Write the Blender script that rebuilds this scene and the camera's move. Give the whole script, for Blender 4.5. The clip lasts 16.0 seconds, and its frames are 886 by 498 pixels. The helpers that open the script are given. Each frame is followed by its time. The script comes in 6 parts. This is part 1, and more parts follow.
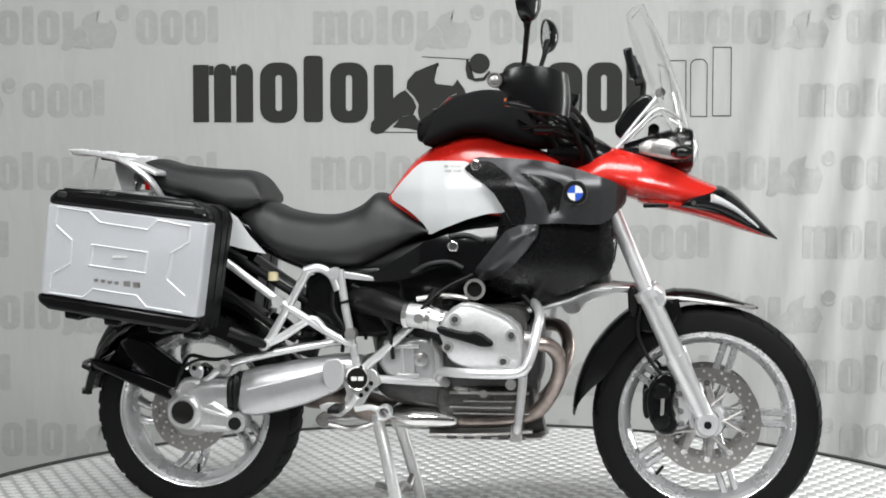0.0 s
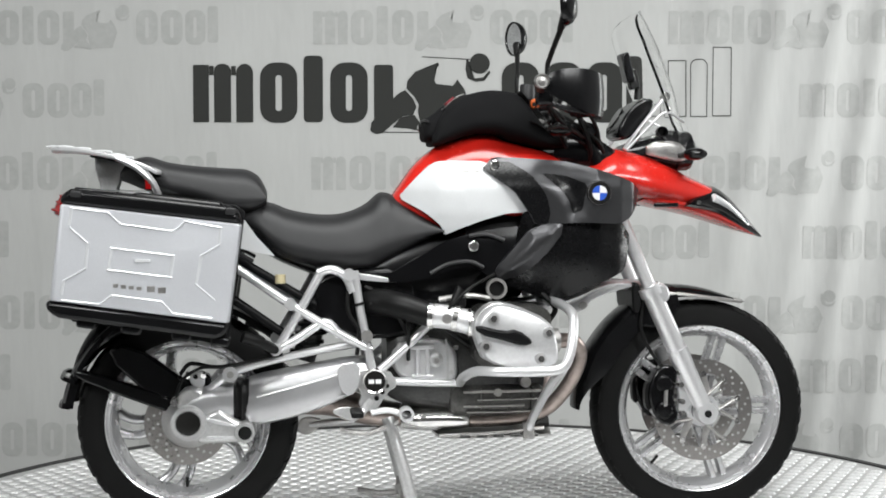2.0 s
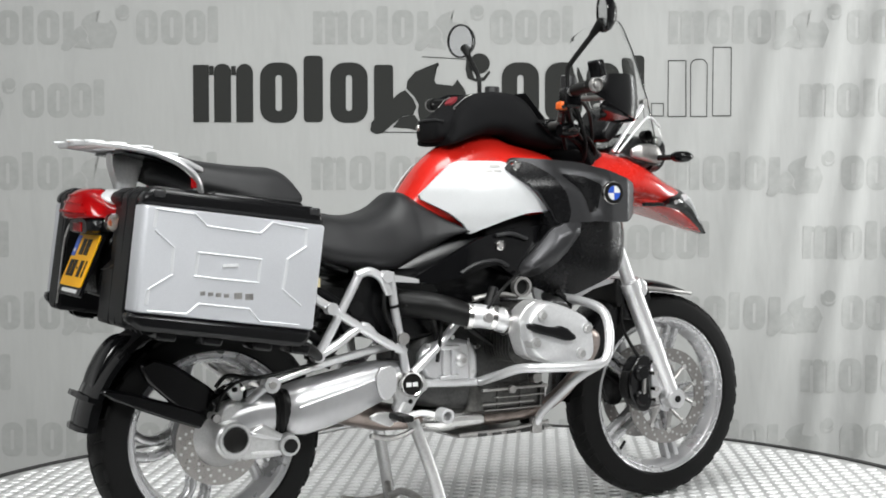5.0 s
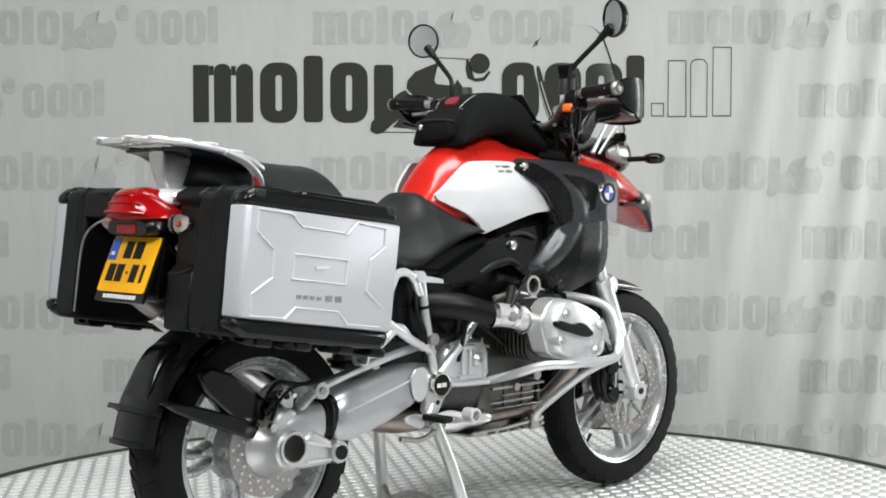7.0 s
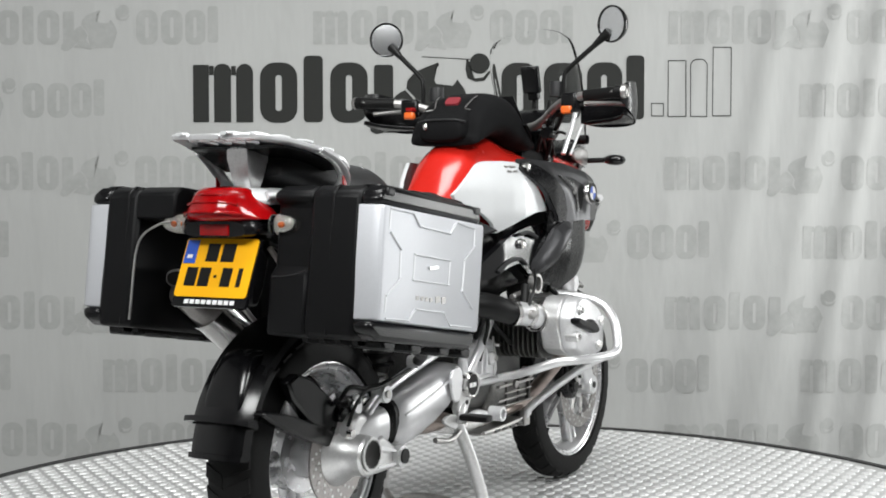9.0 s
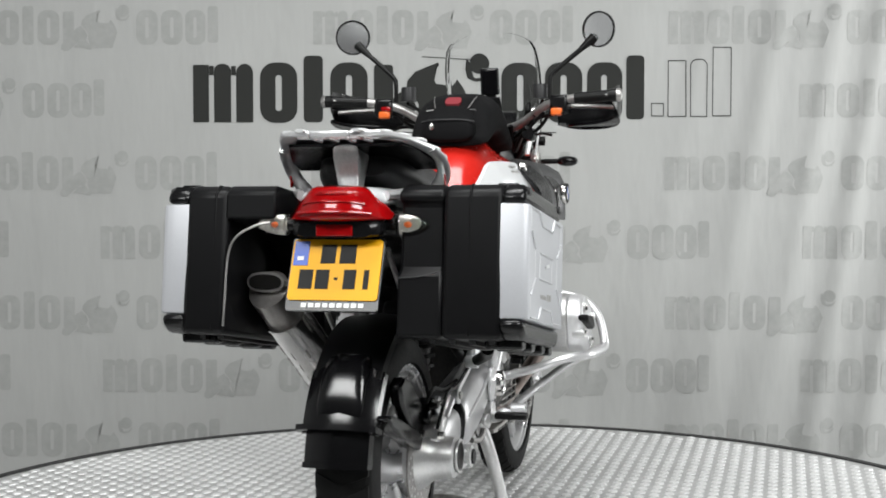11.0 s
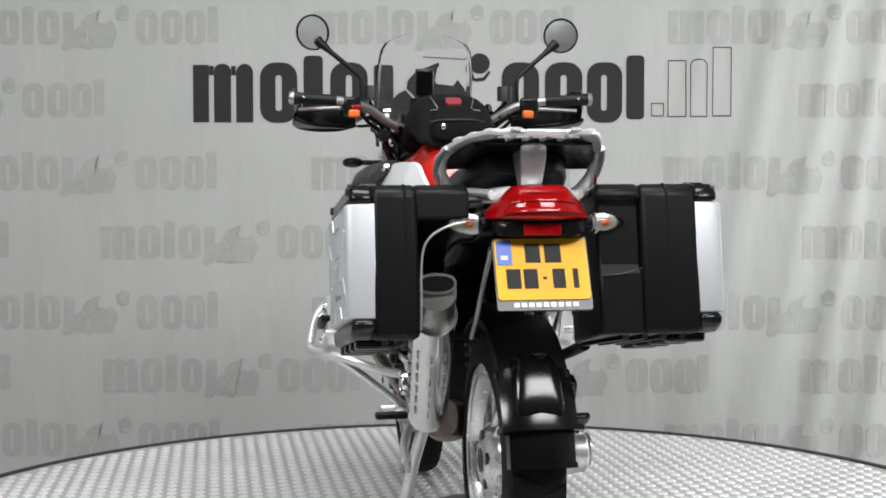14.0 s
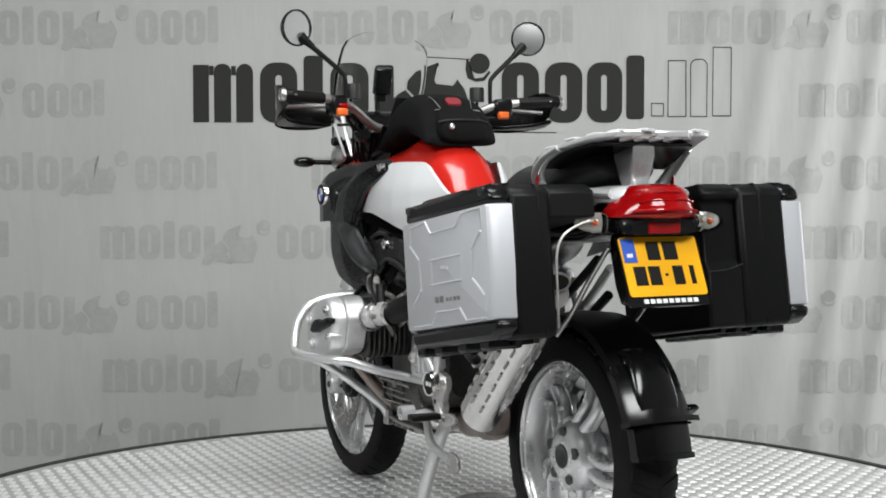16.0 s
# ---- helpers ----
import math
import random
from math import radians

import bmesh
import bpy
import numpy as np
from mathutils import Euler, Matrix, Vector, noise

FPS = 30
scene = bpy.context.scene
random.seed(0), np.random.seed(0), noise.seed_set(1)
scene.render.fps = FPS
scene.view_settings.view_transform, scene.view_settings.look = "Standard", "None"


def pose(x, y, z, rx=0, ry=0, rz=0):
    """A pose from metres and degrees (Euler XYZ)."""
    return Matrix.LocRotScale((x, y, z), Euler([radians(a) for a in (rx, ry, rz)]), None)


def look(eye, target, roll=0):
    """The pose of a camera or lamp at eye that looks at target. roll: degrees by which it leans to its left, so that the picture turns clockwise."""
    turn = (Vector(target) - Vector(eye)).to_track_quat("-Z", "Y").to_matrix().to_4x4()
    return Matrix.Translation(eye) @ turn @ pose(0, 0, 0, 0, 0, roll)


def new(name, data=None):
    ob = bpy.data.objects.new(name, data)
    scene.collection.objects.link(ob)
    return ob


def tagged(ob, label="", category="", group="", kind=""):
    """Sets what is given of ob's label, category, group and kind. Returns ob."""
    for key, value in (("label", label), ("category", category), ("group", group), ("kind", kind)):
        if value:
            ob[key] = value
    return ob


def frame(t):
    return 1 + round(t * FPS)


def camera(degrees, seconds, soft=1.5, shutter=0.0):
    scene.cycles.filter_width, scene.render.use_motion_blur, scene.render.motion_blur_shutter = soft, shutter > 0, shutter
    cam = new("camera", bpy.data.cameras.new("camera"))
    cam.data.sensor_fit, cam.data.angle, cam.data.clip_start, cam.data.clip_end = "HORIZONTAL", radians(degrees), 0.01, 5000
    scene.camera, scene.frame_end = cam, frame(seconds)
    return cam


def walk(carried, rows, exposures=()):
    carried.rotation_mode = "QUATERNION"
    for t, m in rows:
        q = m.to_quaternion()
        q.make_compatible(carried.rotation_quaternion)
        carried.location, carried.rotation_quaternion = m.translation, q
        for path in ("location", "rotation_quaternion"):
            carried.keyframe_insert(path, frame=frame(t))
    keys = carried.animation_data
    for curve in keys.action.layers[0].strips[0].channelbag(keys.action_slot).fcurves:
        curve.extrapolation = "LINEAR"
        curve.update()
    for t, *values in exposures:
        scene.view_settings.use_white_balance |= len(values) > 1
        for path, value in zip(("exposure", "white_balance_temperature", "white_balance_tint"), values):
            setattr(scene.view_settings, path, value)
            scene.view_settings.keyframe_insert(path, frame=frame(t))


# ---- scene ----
# The camera stands still before a slowly turning display platform.
EYE = (0.0, -4.0885, 0.9868)
cam = camera(36.02, 16.0, soft=1.8)
walk(cam, [(0.0, look(EYE, (-0.0467, 5.9115, 0.5847), -0.324)), (16.0, look(EYE, (-0.0467, 5.9115, 0.5847), -0.324))],
     exposures=[(0.0, 0.05), (3.0, 0.02), (7.0, 0.01), (9.0, -0.06), (11.5, -0.14), (12.5, -0.04), (13.6, 0.02), (14.4, -0.21), (16.0, -0.23)])

# ---- light: softboxes out of view, placed to fit, above, in front and at the right ----
world = bpy.data.worlds.new("studio")
scene.world = world
world.use_nodes = True
world.node_tree.nodes["Background"].inputs[0].default_value = (0.9, 0.95, 1.0, 1)
world.node_tree.nodes["Background"].inputs[1].default_value = 0.02


def softbox(name, eye, target, sx, sy, watts, color=(0.985, 1.0, 0.99)):
    data = bpy.data.lights.new(name, "AREA")
    data.shape, data.size, data.size_y, data.energy, data.color = "RECTANGLE", sx, sy, watts, color
    ob = new(name, data)
    ob.matrix_world = look(eye, target)
    return ob


softbox("key_softbox", (1.6, -3.2, 3.0), (0.3, 0.5, 0.0), 1.6, 0.9, 110)
softbox("side_softbox", (-1.7, -3.2, 3.0), (-0.2, 0.5, 0.0), 1.3, 0.8, 78)
softbox("top_softbox", (0.0, -1.2, 4.3), (0.0, -0.9, 0.0), 2.6, 1.2, 150)
softbox("right_softbox", (4.3, 1.75, 1.3), (1.5, 2.7, 0.6), 0.4, 2.2, 78)


# ---- materials ----
def mat(name, color, rough=0.5, metal=0.0, vary=0.12, grain=60.0, bump=0.05, stain=4.0, coat=0.0, dirt=0.0, spec=0.5, rvar=0.12):
    """A surface with fine grain, broad stains and a little relief."""
    m = bpy.data.materials.new(name)
    m.use_nodes = True
    nt = m.node_tree
    b = nt.nodes["Principled BSDF"]
    b.inputs["Metallic"].default_value = metal
    b.inputs["Specular IOR Level"].default_value = spec
    b.inputs["Coat Weight"].default_value = coat
    b.inputs["Coat Roughness"].default_value = 0.06
    tc = nt.nodes.new("ShaderNodeTexCoord")

    def noisy(scale, detail):
        n = nt.nodes.new("ShaderNodeTexNoise")
        n.inputs["Scale"].default_value, n.inputs["Detail"].default_value = scale, detail
        nt.links.new(tc.outputs["Object"], n.inputs["Vector"])
        return n
    fine, broad = noisy(grain, 6), noisy(stain, 3)
    add = nt.nodes.new("ShaderNodeMath")
    add.operation = "MULTIPLY_ADD"
    nt.links.new(fine.outputs["Fac"], add.inputs[0])
    add.inputs[1].default_value = 0.5
    half = nt.nodes.new("ShaderNodeMath")
    half.operation = "MULTIPLY"
    nt.links.new(broad.outputs["Fac"], half.inputs[0])
    half.inputs[1].default_value = 0.5
    nt.links.new(half.outputs[0], add.inputs[2])
    ramp = nt.nodes.new("ShaderNodeMapRange")
    nt.links.new(add.outputs[0], ramp.inputs["Value"])
    ramp.inputs["From Min"].default_value, ramp.inputs["From Max"].default_value = 0.3, 0.7
    ramp.inputs["To Min"].default_value, ramp.inputs["To Max"].default_value = 1 - vary, 1 + vary
    mul = nt.nodes.new("ShaderNodeVectorMath")
    mul.operation = "SCALE"
    mul.inputs[0].default_value = color[:3]
    nt.links.new(ramp.outputs[0], mul.inputs["Scale"])
    nt.links.new(mul.outputs[0], b.inputs["Base Color"])
    rr = nt.nodes.new("ShaderNodeMapRange")
    nt.links.new(add.outputs[0], rr.inputs["Value"])
    rr.inputs["From Min"].default_value, rr.inputs["From Max"].default_value = 0.3, 0.7
    rr.inputs["To Min"].default_value, rr.inputs["To Max"].default_value = max(0.02, rough - rvar * rough), min(1, rough + rvar * rough)
    nt.links.new(rr.outputs[0], b.inputs["Roughness"])
    if bump:
        bp = nt.nodes.new("ShaderNodeBump")
        bp.inputs["Strength"].default_value, bp.inputs["Distance"].default_value = bump, 0.004
        nt.links.new(fine.outputs["Fac"], bp.inputs["Height"])
        nt.links.new(bp.outputs[0], b.inputs["Normal"])
    return m


def clear(name, color=(1, 1, 1), rough=0.02, ior=1.45):
    m = bpy.data.materials.new(name)
    m.use_nodes = True
    b = m.node_tree.nodes["Principled BSDF"]
    b.inputs["Base Color"].default_value = (*color, 1)
    b.inputs["Transmission Weight"].default_value = 1.0
    b.inputs["Roughness"].default_value = rough
    b.inputs["IOR"].default_value = ior
    return m


M_RED = mat("red paint", (0.52, 0.016, 0.01), 0.26, vary=0.05, bump=0.0, coat=0.45, spec=0.35)
M_SILVER = mat("pearl silver paint", (0.63, 0.64, 0.65), 0.34, 0.1, vary=0.05, grain=300, bump=0.01, coat=0.4)
M_BLACK = mat("satin black plastic", (0.0045, 0.0045, 0.005), 0.24, vary=0.2, grain=90, bump=0.0, spec=0.28)
M_MATT = mat("matt black plastic", (0.0045, 0.0045, 0.005), 0.42, vary=0.2, grain=400, bump=0.06, spec=0.16)
M_SHELL = mat("satin black fairing plastic", (0.004, 0.004, 0.0045), 0.27, vary=0.2, grain=90, bump=0.0, spec=0.26)
M_BLADE = mat("graphite satin paint", (0.062, 0.062, 0.065), 0.34, 0.75, vary=0.1, grain=90, bump=0.0)
M_GREY = mat("dark grey plastic", (0.02, 0.02, 0.021), 0.4, vary=0.15, grain=250, bump=0.05, spec=0.3)
M_GLOSS = mat("gloss black paint", (0.0035, 0.0035, 0.004), 0.17, vary=0.1, bump=0.0, spec=0.4, rvar=0.03)
M_SEAT = mat("black seat vinyl", (0.015, 0.015, 0.016), 0.45, vary=0.15, grain=500, bump=0.2, stain=9, spec=0.35)
M_CLOTH = mat("black nylon fabric", (0.0045, 0.0045, 0.005), 0.85, vary=0.3, grain=600, bump=0.35, stain=14, spec=0.15)
M_ALU = mat("brushed aluminium", (0.74, 0.74, 0.75), 0.36, 0.65, vary=0.1, grain=120, bump=0.03, stain=7)
M_CAST = mat("cast aluminium", (0.62, 0.62, 0.62), 0.36, 0.75, vary=0.16, grain=160, bump=0.05, stain=10)
M_WHEEL = mat("silver lacquer", (0.62, 0.62, 0.63), 0.27, 0.7, vary=0.04, grain=30, bump=0.0)
M_ARM = mat("cast arm lacquer", (0.5, 0.5, 0.51), 0.33, 0.7, vary=0.08, grain=40, bump=0.01)
M_FRAME = mat("silver frame paint", (0.72, 0.72, 0.73), 0.32, 0.65, vary=0.07, grain=150, bump=0.02)
M_PANNIER = mat("silver pannier aluminium", (0.58, 0.59, 0.62), 0.44, 0.4, vary=0.05, grain=300, bump=0.02)
# lighter copy of the pannier metal; the highlight on pressed ribs is painted
M_RIB_LIT = mat("pannier aluminium lightened for rib highlights", (0.68, 0.69, 0.71), 0.36, 0.4, vary=0.04, bump=0.0)
M_RIB = mat("polished silver rib", (0.85, 0.86, 0.87), 0.3, 0.4, vary=0.04, bump=0.0)
M_CHROME = mat("polished steel", (0.75, 0.74, 0.73), 0.2, 1.0, vary=0.1, grain=80, bump=0.03, stain=12)
M_STEEL = mat("worn steel", (0.42, 0.41, 0.4), 0.4, 0.9, vary=0.25, grain=90, bump=0.1, stain=14)
M_HEAT = mat("heat-browned steel", (0.34, 0.285, 0.26), 0.33, 0.85, vary=0.3, grain=40, bump=0.05, stain=9)
M_DISC = mat("brake disc steel", (0.32, 0.305, 0.295), 0.3, 0.9, vary=0.15, grain=160, bump=0.03)
M_ENGINE = mat("dark engine metal", (0.055, 0.055, 0.054), 0.4, 0.6, vary=0.4, grain=120, bump=0.15, stain=15)
M_SUMP = mat("grey cast sump", (0.1, 0.098, 0.094), 0.38, 0.75, vary=0.4, grain=110, bump=0.2, stain=16)
M_RUBBER = mat("tyre rubber", (0.0048, 0.0048, 0.0048), 0.6, vary=0.25, grain=120, bump=0.15, stain=6, spec=0.15)
M_HOSE = mat("black rubber hose", (0.005, 0.005, 0.005), 0.42, vary=0.2, bump=0.05, spec=0.22)
M_TAIL = mat("red lens plastic", (0.29, 0.002, 0.003), 0.1, vary=0.3, grain=40, bump=0.02, spec=0.4)
M_ORANGE = mat("orange plastic", (0.75, 0.14, 0.02), 0.3, vary=0.08, bump=0.0)
M_PLATE = mat("yellow reflective sheet", (0.86, 0.42, 0.003), 0.45, vary=0.04, grain=400, bump=0.02, spec=0.25)
M_BLUE = mat("blue print", (0.02, 0.09, 0.5), 0.4, vary=0.05, bump=0.0)
M_WHITE = mat("white print", (0.78, 0.78, 0.78), 0.4, vary=0.04, bump=0.0)
M_FROST = mat("silvered lamp reflector", (0.75, 0.73, 0.68), 0.2, 0.7, vary=0.25, grain=160, bump=0.1)
M_INK = mat("black print and hole shade", (0.005, 0.0045, 0.004), 0.5, vary=0.08, bump=0.0, spec=0.2)
M_LENS = clear("clear lens plastic", (0.95, 0.95, 0.95), 0.05)
M_SCREEN = clear("windscreen acrylic", (0.995, 0.997, 0.997), 0.0, 1.22)
M_MIRROR = mat("mirror glass", (0.8, 0.81, 0.82), 0.24, 1.0, vary=0.01, bump=0.0, rvar=0.0)
M_TREAD_BASE = mat("aluminium floor sheet", (0.56, 0.56, 0.56), 0.5, 0.45, vary=0.22, grain=70, bump=0.08, stain=2.2)
# lozenges lighter than the sheet; glare on their tops is in the colour
M_TREAD = mat("glare-lightened worn aluminium lozenge", (0.85, 0.85, 0.85), 0.42, 0.4, vary=0.15, grain=90, bump=0.03, stain=2.5)
M_RIM_BAND = mat("black platform edging", (0.02, 0.02, 0.02), 0.6, vary=0.2)
M_PRINT = mat("dark grey curtain print", (0.035, 0.036, 0.034), 0.8, vary=0.08, grain=900, bump=0.05, spec=0.2)
M_GHOST = mat("faded grey curtain print", (0.425, 0.43, 0.42), 0.85, vary=0.1, grain=30, bump=0.05, stain=9, spec=0.2)
M_WALL = mat("unseen dark studio wall", (0.14, 0.14, 0.14), 0.8, vary=0.06)
M_WALL_PALE = mat("unseen pale studio wall", (0.7, 0.7, 0.7), 0.8, vary=0.08)
M_FLOOR = mat("grey concrete floor", (0.25, 0.25, 0.25), 0.6, vary=0.2, grain=25)


def curtain_cloth(name, color):
    """Woven fabric with upright creases and faint blotches."""
    m = mat(name, color, 0.85, vary=0.05, grain=900, bump=0.0, stain=1.3, spec=0.2)
    nt = m.node_tree
    tc = nt.nodes.new("ShaderNodeTexCoord")
    bump = None
    for scale, stretch, strength in ((5.0, 0.3, 0.6), (24.0, 0.25, 0.05), (2.2, 0.5, 1.0)):
        mp = nt.nodes.new("ShaderNodeMapping")
        mp.inputs["Scale"].default_value = (1, 1, stretch)
        mp.inputs["Rotation"].default_value = (0, radians(9), 0)
        n = nt.nodes.new("ShaderNodeTexNoise")
        n.inputs["Scale"].default_value, n.inputs["Detail"].default_value = scale, 3
        nt.links.new(tc.outputs["Object"], mp.inputs["Vector"])
        nt.links.new(mp.outputs[0], n.inputs["Vector"])
        b = nt.nodes.new("ShaderNodeBump")
        b.inputs["Strength"].default_value, b.inputs["Distance"].default_value = strength, 0.02
        nt.links.new(n.outputs["Fac"], b.inputs["Height"])
        if bump:
            nt.links.new(bump.outputs[0], b.inputs["Normal"])
        bump = b
    nt.links.new(bump.outputs[0], nt.nodes["Principled BSDF"].inputs["Normal"])
    return m


M_CURTAIN = curtain_cloth("pale grey curtain fabric", (0.5, 0.505, 0.495))

# ---- mesh tools ----
ORIGIN = {}


def root_of(ob):
    while ob.parent:
        ob = ob.parent
    return ob


def part(name, bm, material, parent=None, label="", bevel=0.0, sharp=35, kind="", two=None):
    """Links a bmesh as one mesh object under a thing or a part."""
    bmesh.ops.remove_doubles(bm, verts=bm.verts, dist=0.00005)
    bmesh.ops.recalc_face_normals(bm, faces=bm.faces)
    me = bpy.data.meshes.new(name)
    if parent is not None:
        off = ORIGIN.get(root_of(parent).name)
        if off is not None:
            bmesh.ops.translate(bm, verts=bm.verts, vec=-off)
    bm.to_mesh(me)
    bm.free()
    me.shade_smooth()
    me.set_sharp_from_angle(angle=radians(sharp))
    me.materials.append(material)
    ob = new(name, me)
    ob.parent = parent
    if bevel:
        mod = ob.modifiers.new("rounding", "BEVEL")
        mod.width, mod.segments, mod.limit_method, mod.angle_limit = bevel, 2, "ANGLE", radians(40)
    return tagged(ob, label=label, kind=kind)


def thing(name, base, label, category, group=""):
    ob = new(name)
    ob.empty_display_size = 0.1
    ob.location = base
    ORIGIN[ob.name] = Vector(base)
    return tagged(ob, label, category, group)


def curve_points(pts, steps=6, closed=False):
    """Points along a smooth line through pts."""
    P = [Vector(p) for p in pts]
    n = len(P)
    if n < 3:
        return P
    out = []
    last = n if closed else n - 1
    for i in range(last):
        if closed:
            a, b, c, d = P[i - 1], P[i], P[(i + 1) % n], P[(i + 2) % n]
        else:
            b, c = P[i], P[i + 1]
            a = P[i - 1] if i else b + (b - c)
            d = P[i + 2] if i + 2 < n else c + (c - b)
        for k in range(steps):
            t = k / steps
            out.append(0.5 * ((2 * b) + (c - a) * t + (2 * a - 5 * b + 4 * c - d) * t * t + (3 * b - a - 3 * c + d) * t ** 3))
    if not closed:
        out.append(P[-1])
    return out


def tube(pts, r, n=10, steps=6, flat=1.0, bm=None, round_ends=False):
    """A round bar along pts; r is one radius or one for each end; flat squeezes it in height."""
    bm = bm or bmesh.new()
    P = curve_points(pts, steps) if steps > 1 else [Vector(p) for p in pts]
    m = len(P)
    up = None
    rings = []
    for i, p in enumerate(P):
        d = (P[min(i + 1, m - 1)] - P[max(i - 1, 0)]).normalized()
        if up is None:
            ref = Vector((0, 0, 1)) if abs(d.z) < 0.9 else Vector((0, 1, 0))
            up = (ref - d * ref.dot(d)).normalized()
        else:
            up = (up - d * up.dot(d)).normalized()
        side = d.cross(up)
        f = i / max(1, m - 1)
        rad = r if isinstance(r, (int, float)) else r[0] + (r[1] - r[0]) * f
        rings.append([bm.verts.new(p + side * (rad * math.cos(a)) + up * (rad * flat * math.sin(a))) for a in (2 * math.pi * k / n for k in range(n))])
    for a, b in zip(rings, rings[1:]):
        for k in range(n):
            bm.faces.new((a[k], a[(k + 1) % n], b[(k + 1) % n], b[k]))
    bm.faces.new(rings[0])
    bm.faces.new(rings[-1][::-1])
    return bm


def lathe(profile, center, axis="y", n=48, a0=0.0, a1=360.0, bm=None, closed=True):
    """Turns a profile of (radius, place along the axis) round an axis."""
    bm = bm or bmesh.new()
    full = abs(a1 - a0) >= 359.9
    cx, cy, cz = center
    rings = []
    for k in range(n if full else n + 1):
        a = radians(a0 + (a1 - a0) * k / n)
        c, s = math.cos(a), math.sin(a)
        ring = []
        for r, h in profile:
            if axis == "y":
                v = (cx + r * c, cy + h, cz + r * s)
            elif axis == "z":
                v = (cx + r * c, cy + r * s, cz + h)
            else:
                v = (cx + h, cy + r * c, cz + r * s)
            ring.append(bm.verts.new(v))
        rings.append(ring)
    m = len(profile)
    pairs = list(zip(rings, rings[1:] + rings[:1])) if full else list(zip(rings, rings[1:]))
    for a, b in pairs:
        for j in range(m if closed else m - 1):
            bm.faces.new((a[j], a[(j + 1) % m], b[(j + 1) % m], b[j]))
    if not full and closed:
        bm.faces.new(rings[0])
        bm.faces.new(rings[-1][::-1])
    return bm


def hull(stations, n=28, power=2.6, bm=None, fine=4):
    """A body through cross-sections (x, bottom, top, half width, narrowing to the top, optional y)."""
    bm = bm or bmesh.new()
    S = [list(s) + [0.0] * (6 - len(s)) for s in stations]
    out = []
    for i in range(len(S) - 1):
        for k in range(fine):
            t = k / fine
            p0, p1, p2, p3 = S[max(i - 1, 0)], S[i], S[i + 1], S[min(i + 2, len(S) - 1)]
            row = []
            for a, b, c, d in zip(p0, p1, p2, p3):
                v = 0.5 * (2 * b + (c - a) * t + (2 * a - 5 * b + 4 * c - d) * t * t + (3 * b - a - 3 * c + d) * t ** 3)
                row.append(min(max(v, min(b, c)), max(b, c)))
            out.append(row)
    out.append(S[-1])
    rings = []
    for x, zb, zt, w, taper, y0 in out:
        zm, h = (zb + zt) / 2, max((zt - zb) / 2, 0.0005)
        ring = []
        for k in range(n):
            a = 2 * math.pi * (k + 0.5) / n
            c, s = math.cos(a), math.sin(a)
            u = math.copysign(abs(c) ** (2 / power), c)
            v = math.copysign(abs(s) ** (2 / power), s)
            ring.append(bm.verts.new((x, y0 + w * u * (1 - taper * (v + 1) / 2), zm + h * v)))
        rings.append(ring)
    for a, b in zip(rings, rings[1:]):
        for k in range(n):
            bm.faces.new((a[k], a[(k + 1) % n], b[(k + 1) % n], b[k]))
    bm.faces.new(rings[0])
    bm.faces.new(rings[-1][::-1])
    return bm


def rounded(poly, times=1, keep=0.25):
    """Cuts the corners of an outline."""
    P = [Vector((*p, 0)) for p in poly]
    for _ in range(times):
        Q = []
        for i, p in enumerate(P):
            q = P[(i + 1) % len(P)]
            Q += [p.lerp(q, keep), p.lerp(q, 1 - keep)]
        P = Q
    return [(p.x, p.y) for p in P]


def prism(poly, c0, c1, place, bm=None):
    """An outline (a, b), drawn out from c0 to c1; place(a, b, c) gives the point."""
    bm = bm or bmesh.new()
    lo = [bm.verts.new(place(a, b, c0)) for a, b in poly]
    hi = [bm.verts.new(place(a, b, c1)) for a, b in poly]
    bm.faces.new(lo[::-1])
    bm.faces.new(hi)
    for i in range(len(poly)):
        j = (i + 1) % len(poly)
        bm.faces.new((lo[i], lo[j], hi[j], hi[i]))
    return bm


def xzy(a, b, c):
    return (a, c, b)


def panel(poly, depth, thick=0.01, size=0.035, side=1, smooth=1, bm=None):
    """A curved cover: outline (x, z), surface at y = side * depth(x, z)."""
    pm = bmesh.new()
    vs = [pm.verts.new((a, 0, b)) for a, b in (rounded(poly, smooth, 0.13) if smooth else poly)]
    pm.faces.new(vs)
    bmesh.ops.triangulate(pm, faces=pm.faces)
    for _ in range(5):
        long = [e for e in pm.edges if e.calc_length() > size]
        if not long:
            break
        bmesh.ops.subdivide_edges(pm, edges=long, cuts=1)
        bmesh.ops.triangulate(pm, faces=pm.faces)
        bmesh.ops.beautify_fill(pm, faces=pm.faces, edges=pm.edges)
    for v in pm.verts:
        v.co.y = side * depth(v.co.x, v.co.z)
    rim = [e for e in pm.edges if len(e.link_faces) == 1]
    back = {v: pm.verts.new((v.co.x, v.co.y - side * thick, v.co.z)) for v in pm.verts[:]}
    for f in pm.faces[:]:
        pm.faces.new([back[v] for v in f.verts][::-1])
    for e in rim:
        a, b = e.verts
        pm.faces.new((a, b, back[b], back[a]))
    if bm is None:
        return pm
    me = bpy.data.meshes.new("t")
    pm.to_mesh(me)
    pm.free()
    bm.from_mesh(me)
    bpy.data.meshes.remove(me)
    return bm


